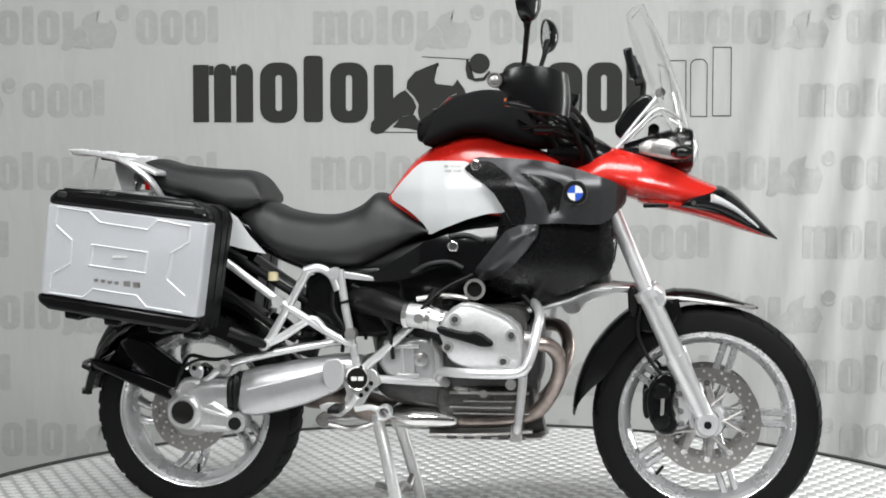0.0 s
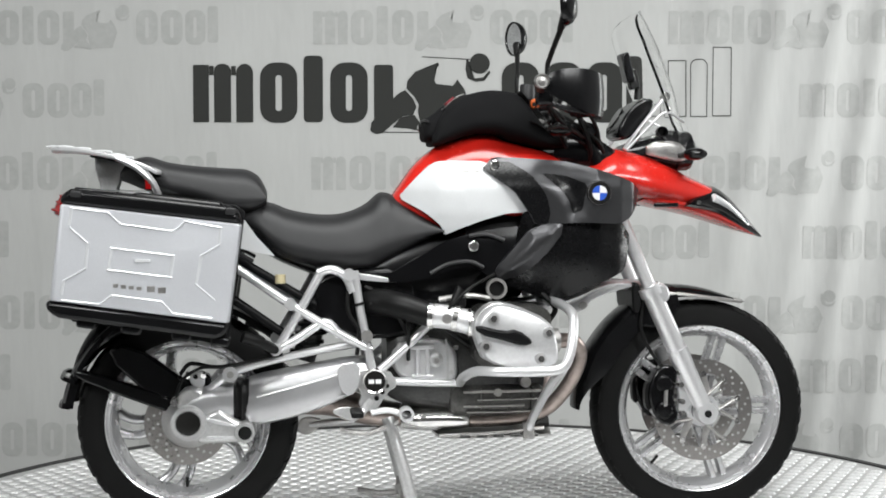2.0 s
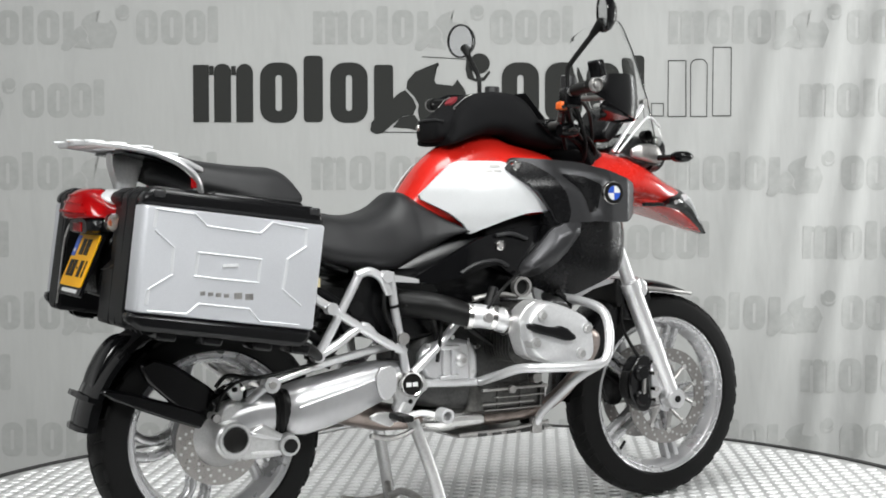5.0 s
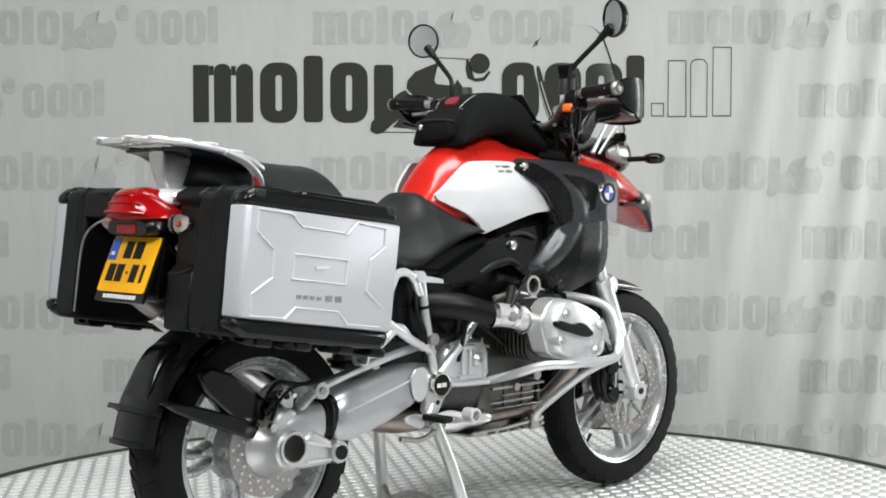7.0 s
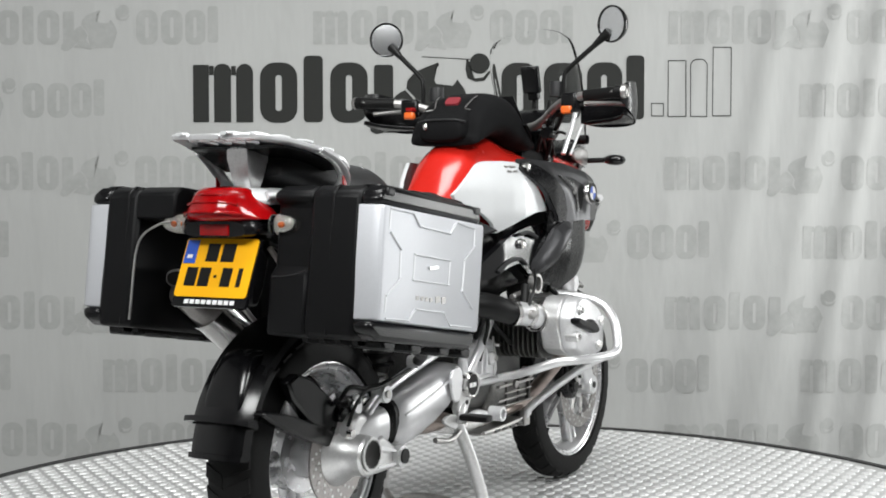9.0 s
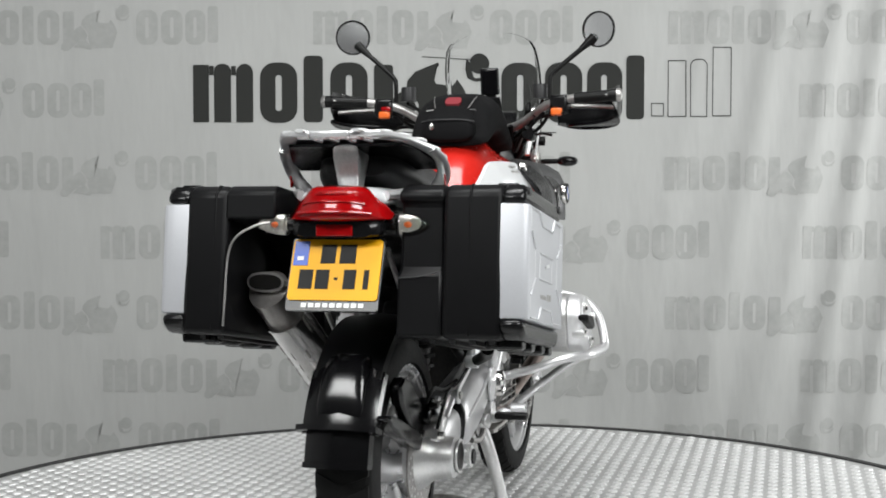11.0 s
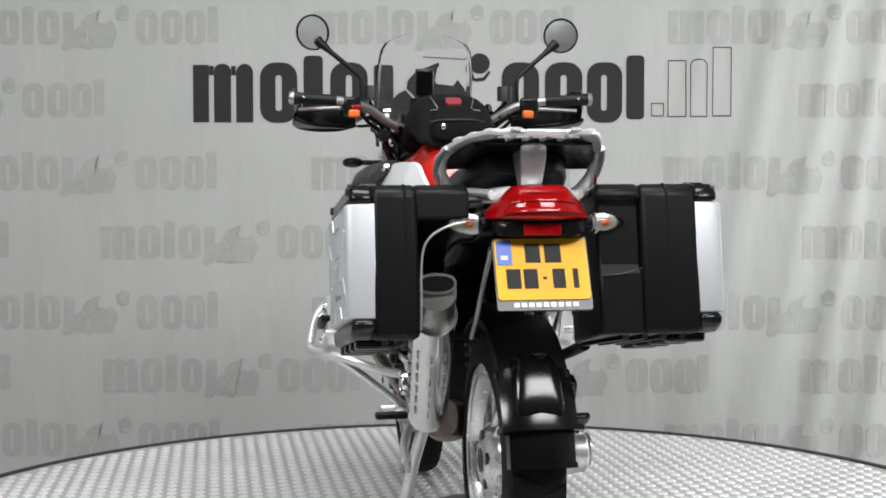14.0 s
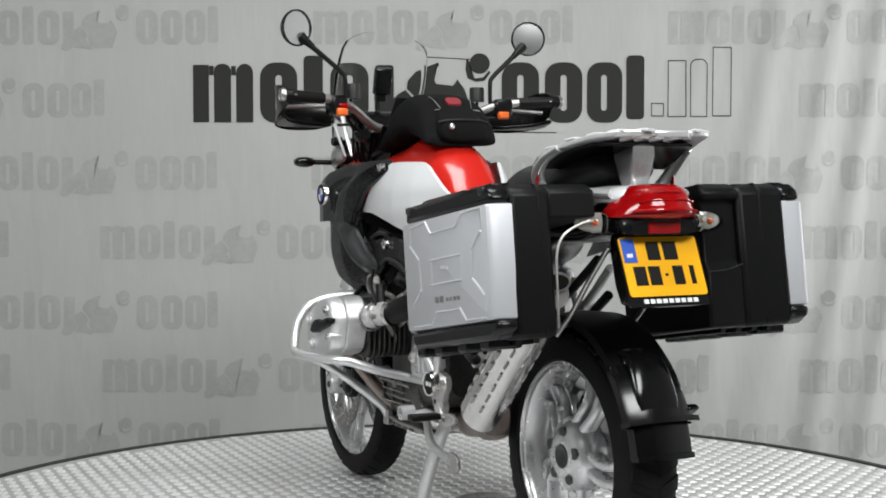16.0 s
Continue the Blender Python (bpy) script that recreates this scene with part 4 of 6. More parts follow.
def ribbon(rows, thick, bm=None):
    """A bent band: rows of (x, y, low z, high z)."""
    bm = bm or bmesh.new()
    lo = curve_points([(r[0], r[1], r[2]) for r in rows], 5)
    hi = curve_points([(r[0], r[1], r[3]) for r in rows], 5)
    mid = [(a + b) / 2 for a, b in zip(lo, hi)]
    cols = []
    for i in range(len(lo)):
        d = (mid[min(i + 1, len(mid) - 1)] - mid[max(i - 1, 0)]).normalized()
        out = Vector((d.y, -d.x, 0)).normalized()
        col = []
        for k in range(7):
            f = k / 6
            bulge = 0.005 * (1 - (2 * f - 1) ** 2)
            col.append(bm.verts.new(lo[i].lerp(hi[i], f) + out * bulge))
        cols.append(col)
    for a, b in zip(cols, cols[1:]):
        for k in range(6):
            bm.faces.new((a[k], a[k + 1], b[k + 1], b[k]))
    bmesh.ops.recalc_face_normals(bm, faces=bm.faces)
    bmesh.ops.solidify(bm, geom=bm.faces[:], thickness=thick)
    return bm


for s in (-1, 1):
    grip = part("grip", tube([(0.192, s * 0.452, 1.285), (0.214, s * 0.335, 1.28)], 0.0175, 18, 1), M_HOSE, bike, "black rubber grip")
    part("bar_end", lathe([(0.0, s * 0.02), (0.010, s * 0.016), (0.011, s * 0.01), (0.0155, s * 0.01), (0.0175, s * 0.017), (0.0205, s * 0.012), (0.0205, s * 0.003)], (0.19, s * 0.462, 1.285), "y", 24, closed=False), M_STEEL, grip, "grey metal bar end")
    part("bar_weight", disc_between((0.19, s * 0.445, 1.285), (0.19, s * 0.467, 1.285), 0.0195, 20), M_HOSE, grip)
    rows = [(0.2, s * 0.45, 1.262, 1.302), (0.245, s * 0.462, 1.235, 1.318), (0.31, s * 0.458, 1.205, 1.32), (0.356, s * 0.43, 1.195, 1.31), (0.375, s * 0.38, 1.19, 1.305), (0.375, s * 0.31, 1.192, 1.285), (0.36, s * 0.255, 1.205, 1.25)]
    guard = part("handguard", ribbon(rows, 0.004), M_BLACK, bike, "black wrap-around handguard", sharp=60)
    part("guard_floor", prism(rounded([(0.2, s * 0.465), (0.3, s * 0.465), (0.36, s * 0.4), (0.36, s * 0.3), (0.31, s * 0.29), (0.27, s * 0.42)]), 1.198, 1.21, lambda a, b, c: (a, b, c + 0.25 * max(0, 0.3 - a))), M_BLACK, guard, bevel=0.003)
    part("lever", tube([(0.275, s * 0.25, 1.262), (0.295, s * 0.3, 1.262), (0.29, s * 0.38, 1.258), (0.262, s * 0.45, 1.252)], 0.0075, 10), M_STEEL, bike, "metal lever")
    sw = part("switch_block", box(0.232, s * 0.285, 1.262, 0.05, 0.06, 0.06, Matrix.Rotation(radians(10 * s), 4, "Z")), M_BLACK, bike, "black switch block", bevel=0.01)
    part("indicator_button", box(0.208, s * 0.277, 1.239, 0.022, 0.036, 0.024), M_ORANGE, sw, "orange indicator button", bevel=0.006)
    if s > 0:
        part("horn_button", box(0.207, s * 0.272, 1.258, 0.02, 0.03, 0.014), M_TAIL, sw, bevel=0.004)
    part("reservoir", lathe([(0.0, 0.026), (0.022, 0.026), (0.024, 0.02), (0.024, -0.02), (0.0, -0.02)], (0.275, s * 0.215, 1.305), "z", 20, closed=False), M_GREY, bike, "brake fluid reservoir")
    stalk = part("mirror_stalk", tube([(0.248, s * 0.25, 1.27), (0.248, s * 0.25, 1.34), (0.252, s * 0.262, 1.365), (0.262, s * 0.32, 1.415), (0.27, s * 0.365, 1.452)], (0.0065, 0.0085), 10), M_HOSE, bike, "black mirror stalk")
    part("mirror_boot", tube([(0.265, s * 0.345, 1.436), (0.274, s * 0.385, 1.472)], (0.009, 0.016), 12, 1), M_HOSE, stalk)
    c = Vector((0.268, s * 0.4, 1.495))
    turn = Matrix.Translation(c) @ Matrix.Rotation(radians(s * 20), 4, "Z") @ Matrix.Rotation(radians(-3), 4, "Y")
    bm = lathe([(0.0, 0.034), (0.03, 0.03), (0.048, 0.018), (0.056, 0.002), (0.056, -0.006), (0.051, -0.006), (0.05, -0.001), (0.0, -0.001)], (0, 0, 0), "x", 32, closed=False)
    bmesh.ops.transform(bm, matrix=turn, verts=bm.verts)
    head = part("mirror_head", bm, M_GLOSS, bike, "round black rear-view mirror")
    bm = lathe([(0.0, -0.0045), (0.03, -0.004), (0.0505, -0.003), (0.0505, -0.0005)], (0, 0, 0), "x", 32, closed=False)
    bmesh.ops.transform(bm, matrix=turn, verts=bm.verts)
    part("mirror_glass", bm, M_MIRROR, head, "round mirror glass")
for k, pts in enumerate(([(0.24, -0.26, 1.25), (0.30, -0.2, 1.19), (0.37, -0.12, 1.16), (0.42, -0.06, 1.1)], [(0.24, 0.26, 1.25), (0.31, 0.2, 1.2), (0.38, 0.1, 1.17), (0.43, 0.05, 1.1)],
                         [(0.28, -0.22, 1.28), (0.36, -0.19, 1.24), (0.42, -0.13, 1.17), (0.43, -0.1, 1.08)], [(0.28, 0.22, 1.28), (0.36, 0.19, 1.25), (0.42, 0.13, 1.17), (0.43, 0.1, 1.08)],
                         [(0.25, -0.23, 1.24), (0.3, -0.15, 1.17), (0.33, -0.12, 1.12)], [(0.2, -0.3, 1.235), (0.28, -0.2, 1.222), (0.35, -0.12, 1.17)])):
    part("cable", tube(pts, 0.006, 8), M_HOSE, bike)
part("steering_head", hull([(0.30, 1.06, 1.16, 0.08), (0.36, 1.05, 1.17, 0.1), (0.44, 1.04, 1.15, 0.12), (0.5, 1.04, 1.11, 0.1)], 20), M_BLACK, bike, "black steering head covers")

bundle = random.Random(23)
for k in range(10):
    s = -1 if k % 2 else 1
    x0, x1 = bundle.uniform(0.24, 0.3), bundle.uniform(0.38, 0.47)
    zt = bundle.uniform(1.15, 1.25)
    part("cable", tube([(x0, s * bundle.uniform(0.17, 0.26), zt), ((x0 + x1) / 2 - 0.02, s * bundle.uniform(0.14, 0.2), zt - bundle.uniform(-0.02, 0.05)), (x1, s * bundle.uniform(0.09, 0.14), bundle.uniform(1.08, 1.16)), (x1 + 0.01, s * 0.08, 1.05)], bundle.uniform(0.004, 0.008), 8), M_HOSE, bike)
for s in (-1, 1):
    part("throttle_housing", lathe([(0.0, -0.03), (0.018, -0.03), (0.022, -0.02), (0.022, 0.02), (0.018, 0.03), (0.0, 0.03)], (0.3, s * 0.175, 1.175), "x", 16, closed=False), M_BLACK, bike)
# small grey caution label on the tank side cover
for row, (x0, x1) in enumerate(((0.012, 0.024), (0.03, 0.06), (0.014, 0.034), (0.04, 0.062))):
    z = 1.064 if row < 2 else 1.05
    part("caution_mark", prism([(x0, z), (x1, z), (x1, z + 0.006), (x0, z + 0.006)], 0.0, 0.0015, lambda a, b, c: (a, -(white_y(a, b) + c), b)), M_STEEL, bike)

# ---- engine and exhaust ----
block = part("engine_block", hull([(-0.2, 0.40, 0.58, 0.11), (-0.15, 0.37, 0.62, 0.13), (0.0, 0.34, 0.64, 0.13), (0.18, 0.34, 0.66, 0.12), (0.24, 0.36, 0.66, 0.1), (0.27, 0.4, 0.62, 0.08)], 24, 4), M_ENGINE, bike, "dark cast engine block")
part("front_cover", hull([(0.2, 0.4, 0.66, 0.1), (0.265, 0.42, 0.66, 0.09), (0.285, 0.46, 0.62, 0.06)], 24, 3), M_ENGINE, block)
part("crankcase", hull([(-0.02, 0.36, 0.44, 0.12), (0.0, 0.335, 0.45, 0.134), (0.12, 0.328, 0.445, 0.137), (0.235, 0.335, 0.435, 0.13), (0.262, 0.36, 0.42, 0.1)], 24, 4), M_SUMP, block, "grey cast crankcase")
for z, x0, x1, h in ((0.352, 0.03, 0.25, 0.004), (0.37, 0.02, 0.2, 0.006), (0.388, 0.06, 0.24, 0.004), (0.412, 0.02, 0.25, 0.008)):
    part("sump_fin", box((x0 + x1) / 2, 0, z, x1 - x0, 0.286, h), M_STEEL, block, bevel=0.0015)
for x in (0.075, 0.155, 0.225):
    part("sump_rib", box(x, 0, 0.385, 0.008, 0.282, 0.075), M_SUMP, block, bevel=0.002)
for s in (-1, 1):
    gb = part("gearbox_cover", prism(rounded([(-0.19, 0.475), (-0.185, 0.55), (-0.12, 0.568), (-0.07, 0.572), (0.0, 0.555), (0.005, 0.43), (-0.1, 0.428)]), s * 0.09, s * 0.147, xzy), M_FRAME, bike, "cast aluminium gearbox cover", bevel=0.012)
    part("clutch_ring", lathe([(0.0, s * 0.025), (0.012, s * 0.025), (0.02, s * 0.018), (0.022, 0.0), (0.0, 0.0)], (-0.062, s * 0.147, 0.51), "y", 20, closed=False), M_CAST, gb)
    part("clutch_bolt", disc_between((-0.062, s * 0.165, 0.51), (-0.062, s * 0.177, 0.51), 0.008, 6), M_STEEL, gb)
    part("bell_seam", prism(rounded([(-0.035, 0.57), (-0.028, 0.57), (-0.022, 0.5), (-0.025, 0.43), (-0.032, 0.43), (-0.029, 0.5)]), s * 0.146, s * 0.151, xzy), M_CAST, gb)
    part("gearbox_rib", box(-0.115, s * 0.15, 0.505, 0.012, 0.016, 0.075), M_FRAME, gb, bevel=0.003)
    part("gearbox_rib", box(-0.085, s * 0.15, 0.505, 0.012, 0.016, 0.075), M_FRAME, gb, bevel=0.003)
    part("gearbox_flange", box(-0.1, s * 0.152, 0.547, 0.07, 0.016, 0.012), M_FRAME, gb, bevel=0.003)
    part("gearbox_flange", box(-0.1, s * 0.152, 0.462, 0.065, 0.016, 0.012), M_FRAME, gb, bevel=0.003)
    barrel = part("cylinder_barrel", disc_between((0.15, s * 0.1, 0.575), (0.143, s * 0.285, 0.592), 0.07, 32), M_ENGINE, bike, "finned cylinder barrel")
    for k in range(9):
        y = 0.13 + 0.016 * k
        bm = prism([(a + 0.145, b + 0.585) for a, b in arc_outline(-0.11, -0.085, 0.11, 0.085, 0.04)], s * y, s * (y + 0.005), xzy)
        part("cooling_fin", bm, M_SUMP, barrel)
    HEAD = [(0.02, 0.625), (0.048, 0.668), (0.087, 0.688), (0.148, 0.675), (0.233, 0.636), (0.25, 0.59), (0.258, 0.53), (0.24, 0.506), (0.163, 0.5), (0.055, 0.522), (0.035, 0.569)]
    head = part("cylinder_head", prism(rounded(HEAD), s * 0.27, s * 0.335, lambda a, b, c: (0.14 + (a - 0.14) * 1.02, c, 0.59 + (b - 0.59) * 1.02)), M_CAST, bike, "cast aluminium cylinder head", bevel=0.006)
    bm = bmesh.new()
    loops = []
    for sc, y in ((1.0, 0.337), (1.0, 0.356), (0.975, 0.37), (0.93, 0.379), (0.9, 0.3805), (0.0, 0.381)):
        loops.append([bm.verts.new((0.14 + (a - 0.14) * sc, s * (y - 0.08 * (0.59 - b) * (0.59 > b) * sc * 0.4), 0.592 + (b - 0.592) * sc)) for a, b in rounded(HEAD, 2)] if sc else [bm.verts.new((0.14, s * y, 0.592))])
    for a, b in zip(loops, loops[1:]):
        for k in range(len(a)):
            if len(b) > 1:
                bm.faces.new((a[k], a[(k + 1) % len(a)], b[(k + 1) % len(a)], b[k]))
            else:
                bm.faces.new((a[k], a[(k + 1) % len(a)], b[0]))
    bm.faces.new(loops[0])
    cover = part("valve_cover", bm, M_ALU, bike, "silver valve cover with black spark plug strip", sharp=45)
    part("plug_strip", prism(rounded([(0.018, 0.634), (0.1, 0.612), (0.135, 0.619), (0.185, 0.58), (0.15, 0.572), (0.105, 0.586), (0.025, 0.607)]), s * 0.37, s * 0.4, xzy), M_MATT, cover, "black spark plug strip", bevel=0.006)
    for a, b in ((0.071, 0.648), (0.05, 0.572), (0.224, 0.606), (0.202, 0.535)):
        boss = part("cover_boss", disc_between((a, s * 0.35, b), (a, s * 0.385, b), 0.018, 16, r2=0.016), M_CAST, cover)
        part("cover_bolt", disc_between((a, s * 0.38, b), (a, s * 0.392, b), 0.0095, 6), M_CHROME, cover)
    body = part("throttle_body", tube([(-0.085, s * 0.235, 0.645), (-0.03, s * 0.25, 0.64), (0.025, s * 0.262, 0.625)], 0.034, 20, 2), M_ALU, bike, "silver throttle body")
    for p, q in (((-0.088, s * 0.234, 0.646), (-0.074, s * 0.238, 0.645)), ((-0.02, s * 0.25, 0.64), (-0.006, s * 0.254, 0.637))):
        part("hose_clamp", disc_between(p, q, 0.039, 24), M_CHROME, body)
    part("injector", disc_between((-0.03, s * 0.25, 0.66), (0.0, s * 0.24, 0.72), 0.014, 12), M_HOSE, body)
    part("throttle_screw", disc_between((-0.045, s * 0.27, 0.64), (-0.045, s * 0.29, 0.64), 0.014, 14), M_STEEL, body)
    part("intake_hose", tube([(-0.25, s * 0.12, 0.68), (-0.17, s * 0.2, 0.672), (-0.085, s * 0.235, 0.646)], (0.04, 0.034), 18), M_HOSE, bike, "black rubber intake hose")
    part("oil_cooler_ring", lathe([(0.022, 0.0), (0.03, 0.0), (0.03, s * 0.02), (0.022, s * 0.02)], (0.105, s * 0.21, 0.718), "y", 24), M_STEEL, bike)
    part("oil_cooler_hole", disc_between((0.105, s * 0.2, 0.718), (0.105, s * 0.216, 0.718), 0.024, 20), M_HOSE, bike)
    part("header_pipe", tube([(0.26, s * 0.29, 0.575), (0.32, s * 0.27, 0.565), (0.345, s * 0.22, 0.51), (0.318, s * 0.16, 0.42), (0.25, s * 0.11, 0.345), (0.1, s * 0.09, 0.322), (-0.12, s * 0.09, 0.33)], 0.0215, 16), M_HEAT, bike, "heat-browned exhaust header")
    part("header_flange", disc_between((0.25, s * 0.29, 0.575), (0.268, s * 0.288, 0.575), 0.034, 18), M_STEEL, bike)
    part("spark_lead", tube([(0.26, s * 0.2, 0.62), (0.275, s * 0.22, 0.66), (0.24, s * 0.2, 0.7)], 0.008, 8), M_HOSE, bike)
    # crash bar
    bar = part("crash_bar", tube([(0.01, s * 0.14, 0.44), (0.005, s * 0.25, 0.47), (0.03, s * 0.33, 0.497), (0.08, s * 0.385, 0.502), (0.18, s * 0.412, 0.503), (0.25, s * 0.418, 0.51), (0.276, s * 0.412, 0.545), (0.291, s * 0.39, 0.61), (0.297, s * 0.34, 0.655), (0.28, s * 0.24, 0.675), (0.25, s * 0.12, 0.68)], 0.0135, 14), M_FRAME, bike, "silver tubular crash bar")
    part("crash_bar_leg", tube([(0.257, s * 0.41, 0.508), (0.245, s * 0.3, 0.45), (0.222, s * 0.16, 0.34), (0.215, s * 0.13, 0.3)], 0.0125, 14), M_FRAME, bar)
    part("crash_bar_foot", box(0.213, s * 0.13, 0.295, 0.035, 0.02, 0.05), M_STEEL, bar, bevel=0.004)
    part("crash_bar_mount", tube([(-0.235, s * 0.16, 0.455), (-0.1, s * 0.15, 0.445), (0.01, s * 0.14, 0.44)], 0.012, 12), M_FRAME, bar)
    part("lower_plug", disc_between((0.20, s * 0.13, 0.44), (0.20, s * 0.16, 0.44), 0.016, 14), M_STEEL, block)
    part("side_lug", disc_between((0.12, s * 0.14, 0.41), (0.12, s * 0.15, 0.41), 0.012, 12), M_STEEL, block)
part("exhaust_collector", hull([(-0.16, 0.295, 0.36, 0.11), (-0.1, 0.288, 0.37, 0.135), (-0.03, 0.288, 0.37, 0.135), (0.03, 0.292, 0.36, 0.13), (0.045, 0.3, 0.35, 0.11)], 24, 2.6), M_CHROME, bike, "steel exhaust collector")
skid = part("skid_plate", panel([(-0.045, -0.13), (0.28, -0.13), (0.3, 0.0), (0.28, 0.13), (-0.045, 0.13), (-0.06, 0.0)], lambda x, z: 0.0, 0.006, 0.06), M_STEEL, bike, "slotted worn skid plate")
skid.data.transform(Matrix(((1, 0, 0, 0), (0, 0, 1, 0), (0, 1, 0, 0), (0, 0, 0, 1))))
skid.data.transform(Matrix.Translation((0, 0, 0.281)))
for s in (-1, 1):
    for k in range(5):
        # dark rod paints the shade in a slot
        part("skid_slot", tube([(0.01 + 0.05 * k, s * 0.128, 0.282), (0.04 + 0.05 * k, s * 0.128, 0.282)], 0.007, 8, 1), M_ENGINE, skid)
    part("skid_rail", tube([(-0.05, s * 0.125, 0.284), (0.12, s * 0.13, 0.29), (0.26, s * 0.125, 0.3)], 0.006, 10), M_STEEL, skid)
part("oil_filter", disc_between((0.23, -0.03, 0.31), (0.285, -0.03, 0.32), 0.035, 20), M_ENGINE, bike)
part("exhaust_box", hull([(-0.52, 0.35, 0.45, 0.045, 0, 0.13), (-0.46, 0.325, 0.44, 0.06, 0, 0.1), (-0.36, 0.32, 0.41, 0.06, 0, 0.07), (-0.24, 0.295, 0.38, 0.07, 0, 0.03), (-0.14, 0.3, 0.36, 0.06)], 20), M_HEAT, bike, "heat-browned exhaust box")

# hoses, wires and fittings between engine and frame
clutter = random.Random(11)
for k in range(16):
    s = -1 if k % 2 else 1
    x0, x1 = clutter.uniform(-0.3, 0.18), clutter.uniform(-0.25, 0.22)
    z0, z1 = clutter.uniform(0.66, 0.74), clutter.uniform(0.5, 0.66)
    y0 = clutter.uniform(0.13, 0.19)
    part("engine_hose", tube([(x0, s * y0, z0), ((x0 + x1) / 2, s * (y0 + clutter.uniform(0.0, 0.04)), (z0 + z1) / 2 + 0.02), (x1, s * clutter.uniform(0.12, 0.17), z1)], clutter.uniform(0.004, 0.009), 8), M_HOSE if k % 4 else M_STEEL, bike)
for s in (-1, 1):
    for k in range(6):
        x, z = clutter.uniform(-0.2, 0.0), clutter.uniform(0.44, 0.6)
        part("engine_bolt", disc_between((x, s * 0.13, z), (x, s * clutter.uniform(0.15, 0.162), z), clutter.uniform(0.006, 0.01), 6), M_CHROME if k % 2 else M_CAST, block)
    part("starter_motor", disc_between((-0.17, s * 0.09, 0.63), (0.0, s * 0.09, 0.65), 0.04, 20), M_ENGINE, bike)
    part("head_joint", prism(rounded([(0.02, 0.63), (0.09, 0.69), (0.235, 0.64), (0.255, 0.53), (0.16, 0.495), (0.04, 0.53)]), s * 0.262, s * 0.27, xzy), M_ENGINE, bike)
    part("fuel_rail", tube([(-0.06, s * 0.225, 0.69), (0.02, s * 0.23, 0.7), (0.09, s * 0.22, 0.69)], 0.008, 8), M_STEEL, bike)
    part("sensor_plug", box(0.0, s * 0.24, 0.685, 0.03, 0.02, 0.03), M_HOSE, bike, bevel=0.004)
    part("throttle_cable", tube([(-0.04, s * 0.27, 0.665), (0.02, s * 0.26, 0.72), (0.1, s * 0.22, 0.76)], 0.0045, 8), M_HOSE, bike)
    part("ring_clip", lathe([(0.036, -0.006), (0.041, -0.006), (0.041, 0.006), (0.036, 0.006)], (0.02, s * 0.262, 0.625), "x", 20), M_CHROME, bike)

# muffler on the left side
A, B = Vector((-0.52, 0.165, 0.425)), Vector((-0.965, 0.215, 0.765))
D = (B - A).normalized()
muf = part("muffler", tube([A - D * 0.02, A + D * 0.04, A + D * 0.2, B - D * 0.1], 0.053, 28, 3, flat=1.12), M_CHROME, bike, "polished steel muffler with slotted heat shield")
part("muffler_neck", tube([A - D * 0.06, A - D * 0.02], (0.035, 0.052), 24, 1), M_STEEL, muf)
endcap = part("muffler_end", tube([B - D * 0.1, B - D * 0.05, B], 0.049, 28, 2, flat=1.08), M_DISC, muf, "dark steel muffler end cap")
part("muffler_end_ring", tube([B - D * 0.105, B - D * 0.095], 0.056, 28, 1, flat=1.12), M_CHROME, muf)
part("outlet", hull([(-0.95, 0.755, 0.79, 0.042, 0, 0.213), (-0.985, 0.76, 0.808, 0.046, 0, 0.215)], 24, 2.4), M_STEEL, endcap)
# black plug paints the shade inside the outlet
part("outlet_hole", hull([(-0.98, 0.767, 0.801, 0.039, 0, 0.215), (-0.988, 0.766, 0.802, 0.04, 0, 0.215)], 24, 2.4), M_INK, endcap)
side = D.cross(Vector((0, 1, 0))).normalized()
up = Vector((0, 1, 0))
for j in range(5):
    for k in range(6):
        a = radians(-25 + 36 * j)
        n = (up * math.cos(a) + Vector((-0.61, 0, -0.79)) * math.sin(a)).normalized()
        p = A + D * (0.06 + 0.055 * k) + n * 0.0555
        part("shield_slot", tube([p, p + D * 0.032], 0.0045, 6, 1), M_STEEL, muf)

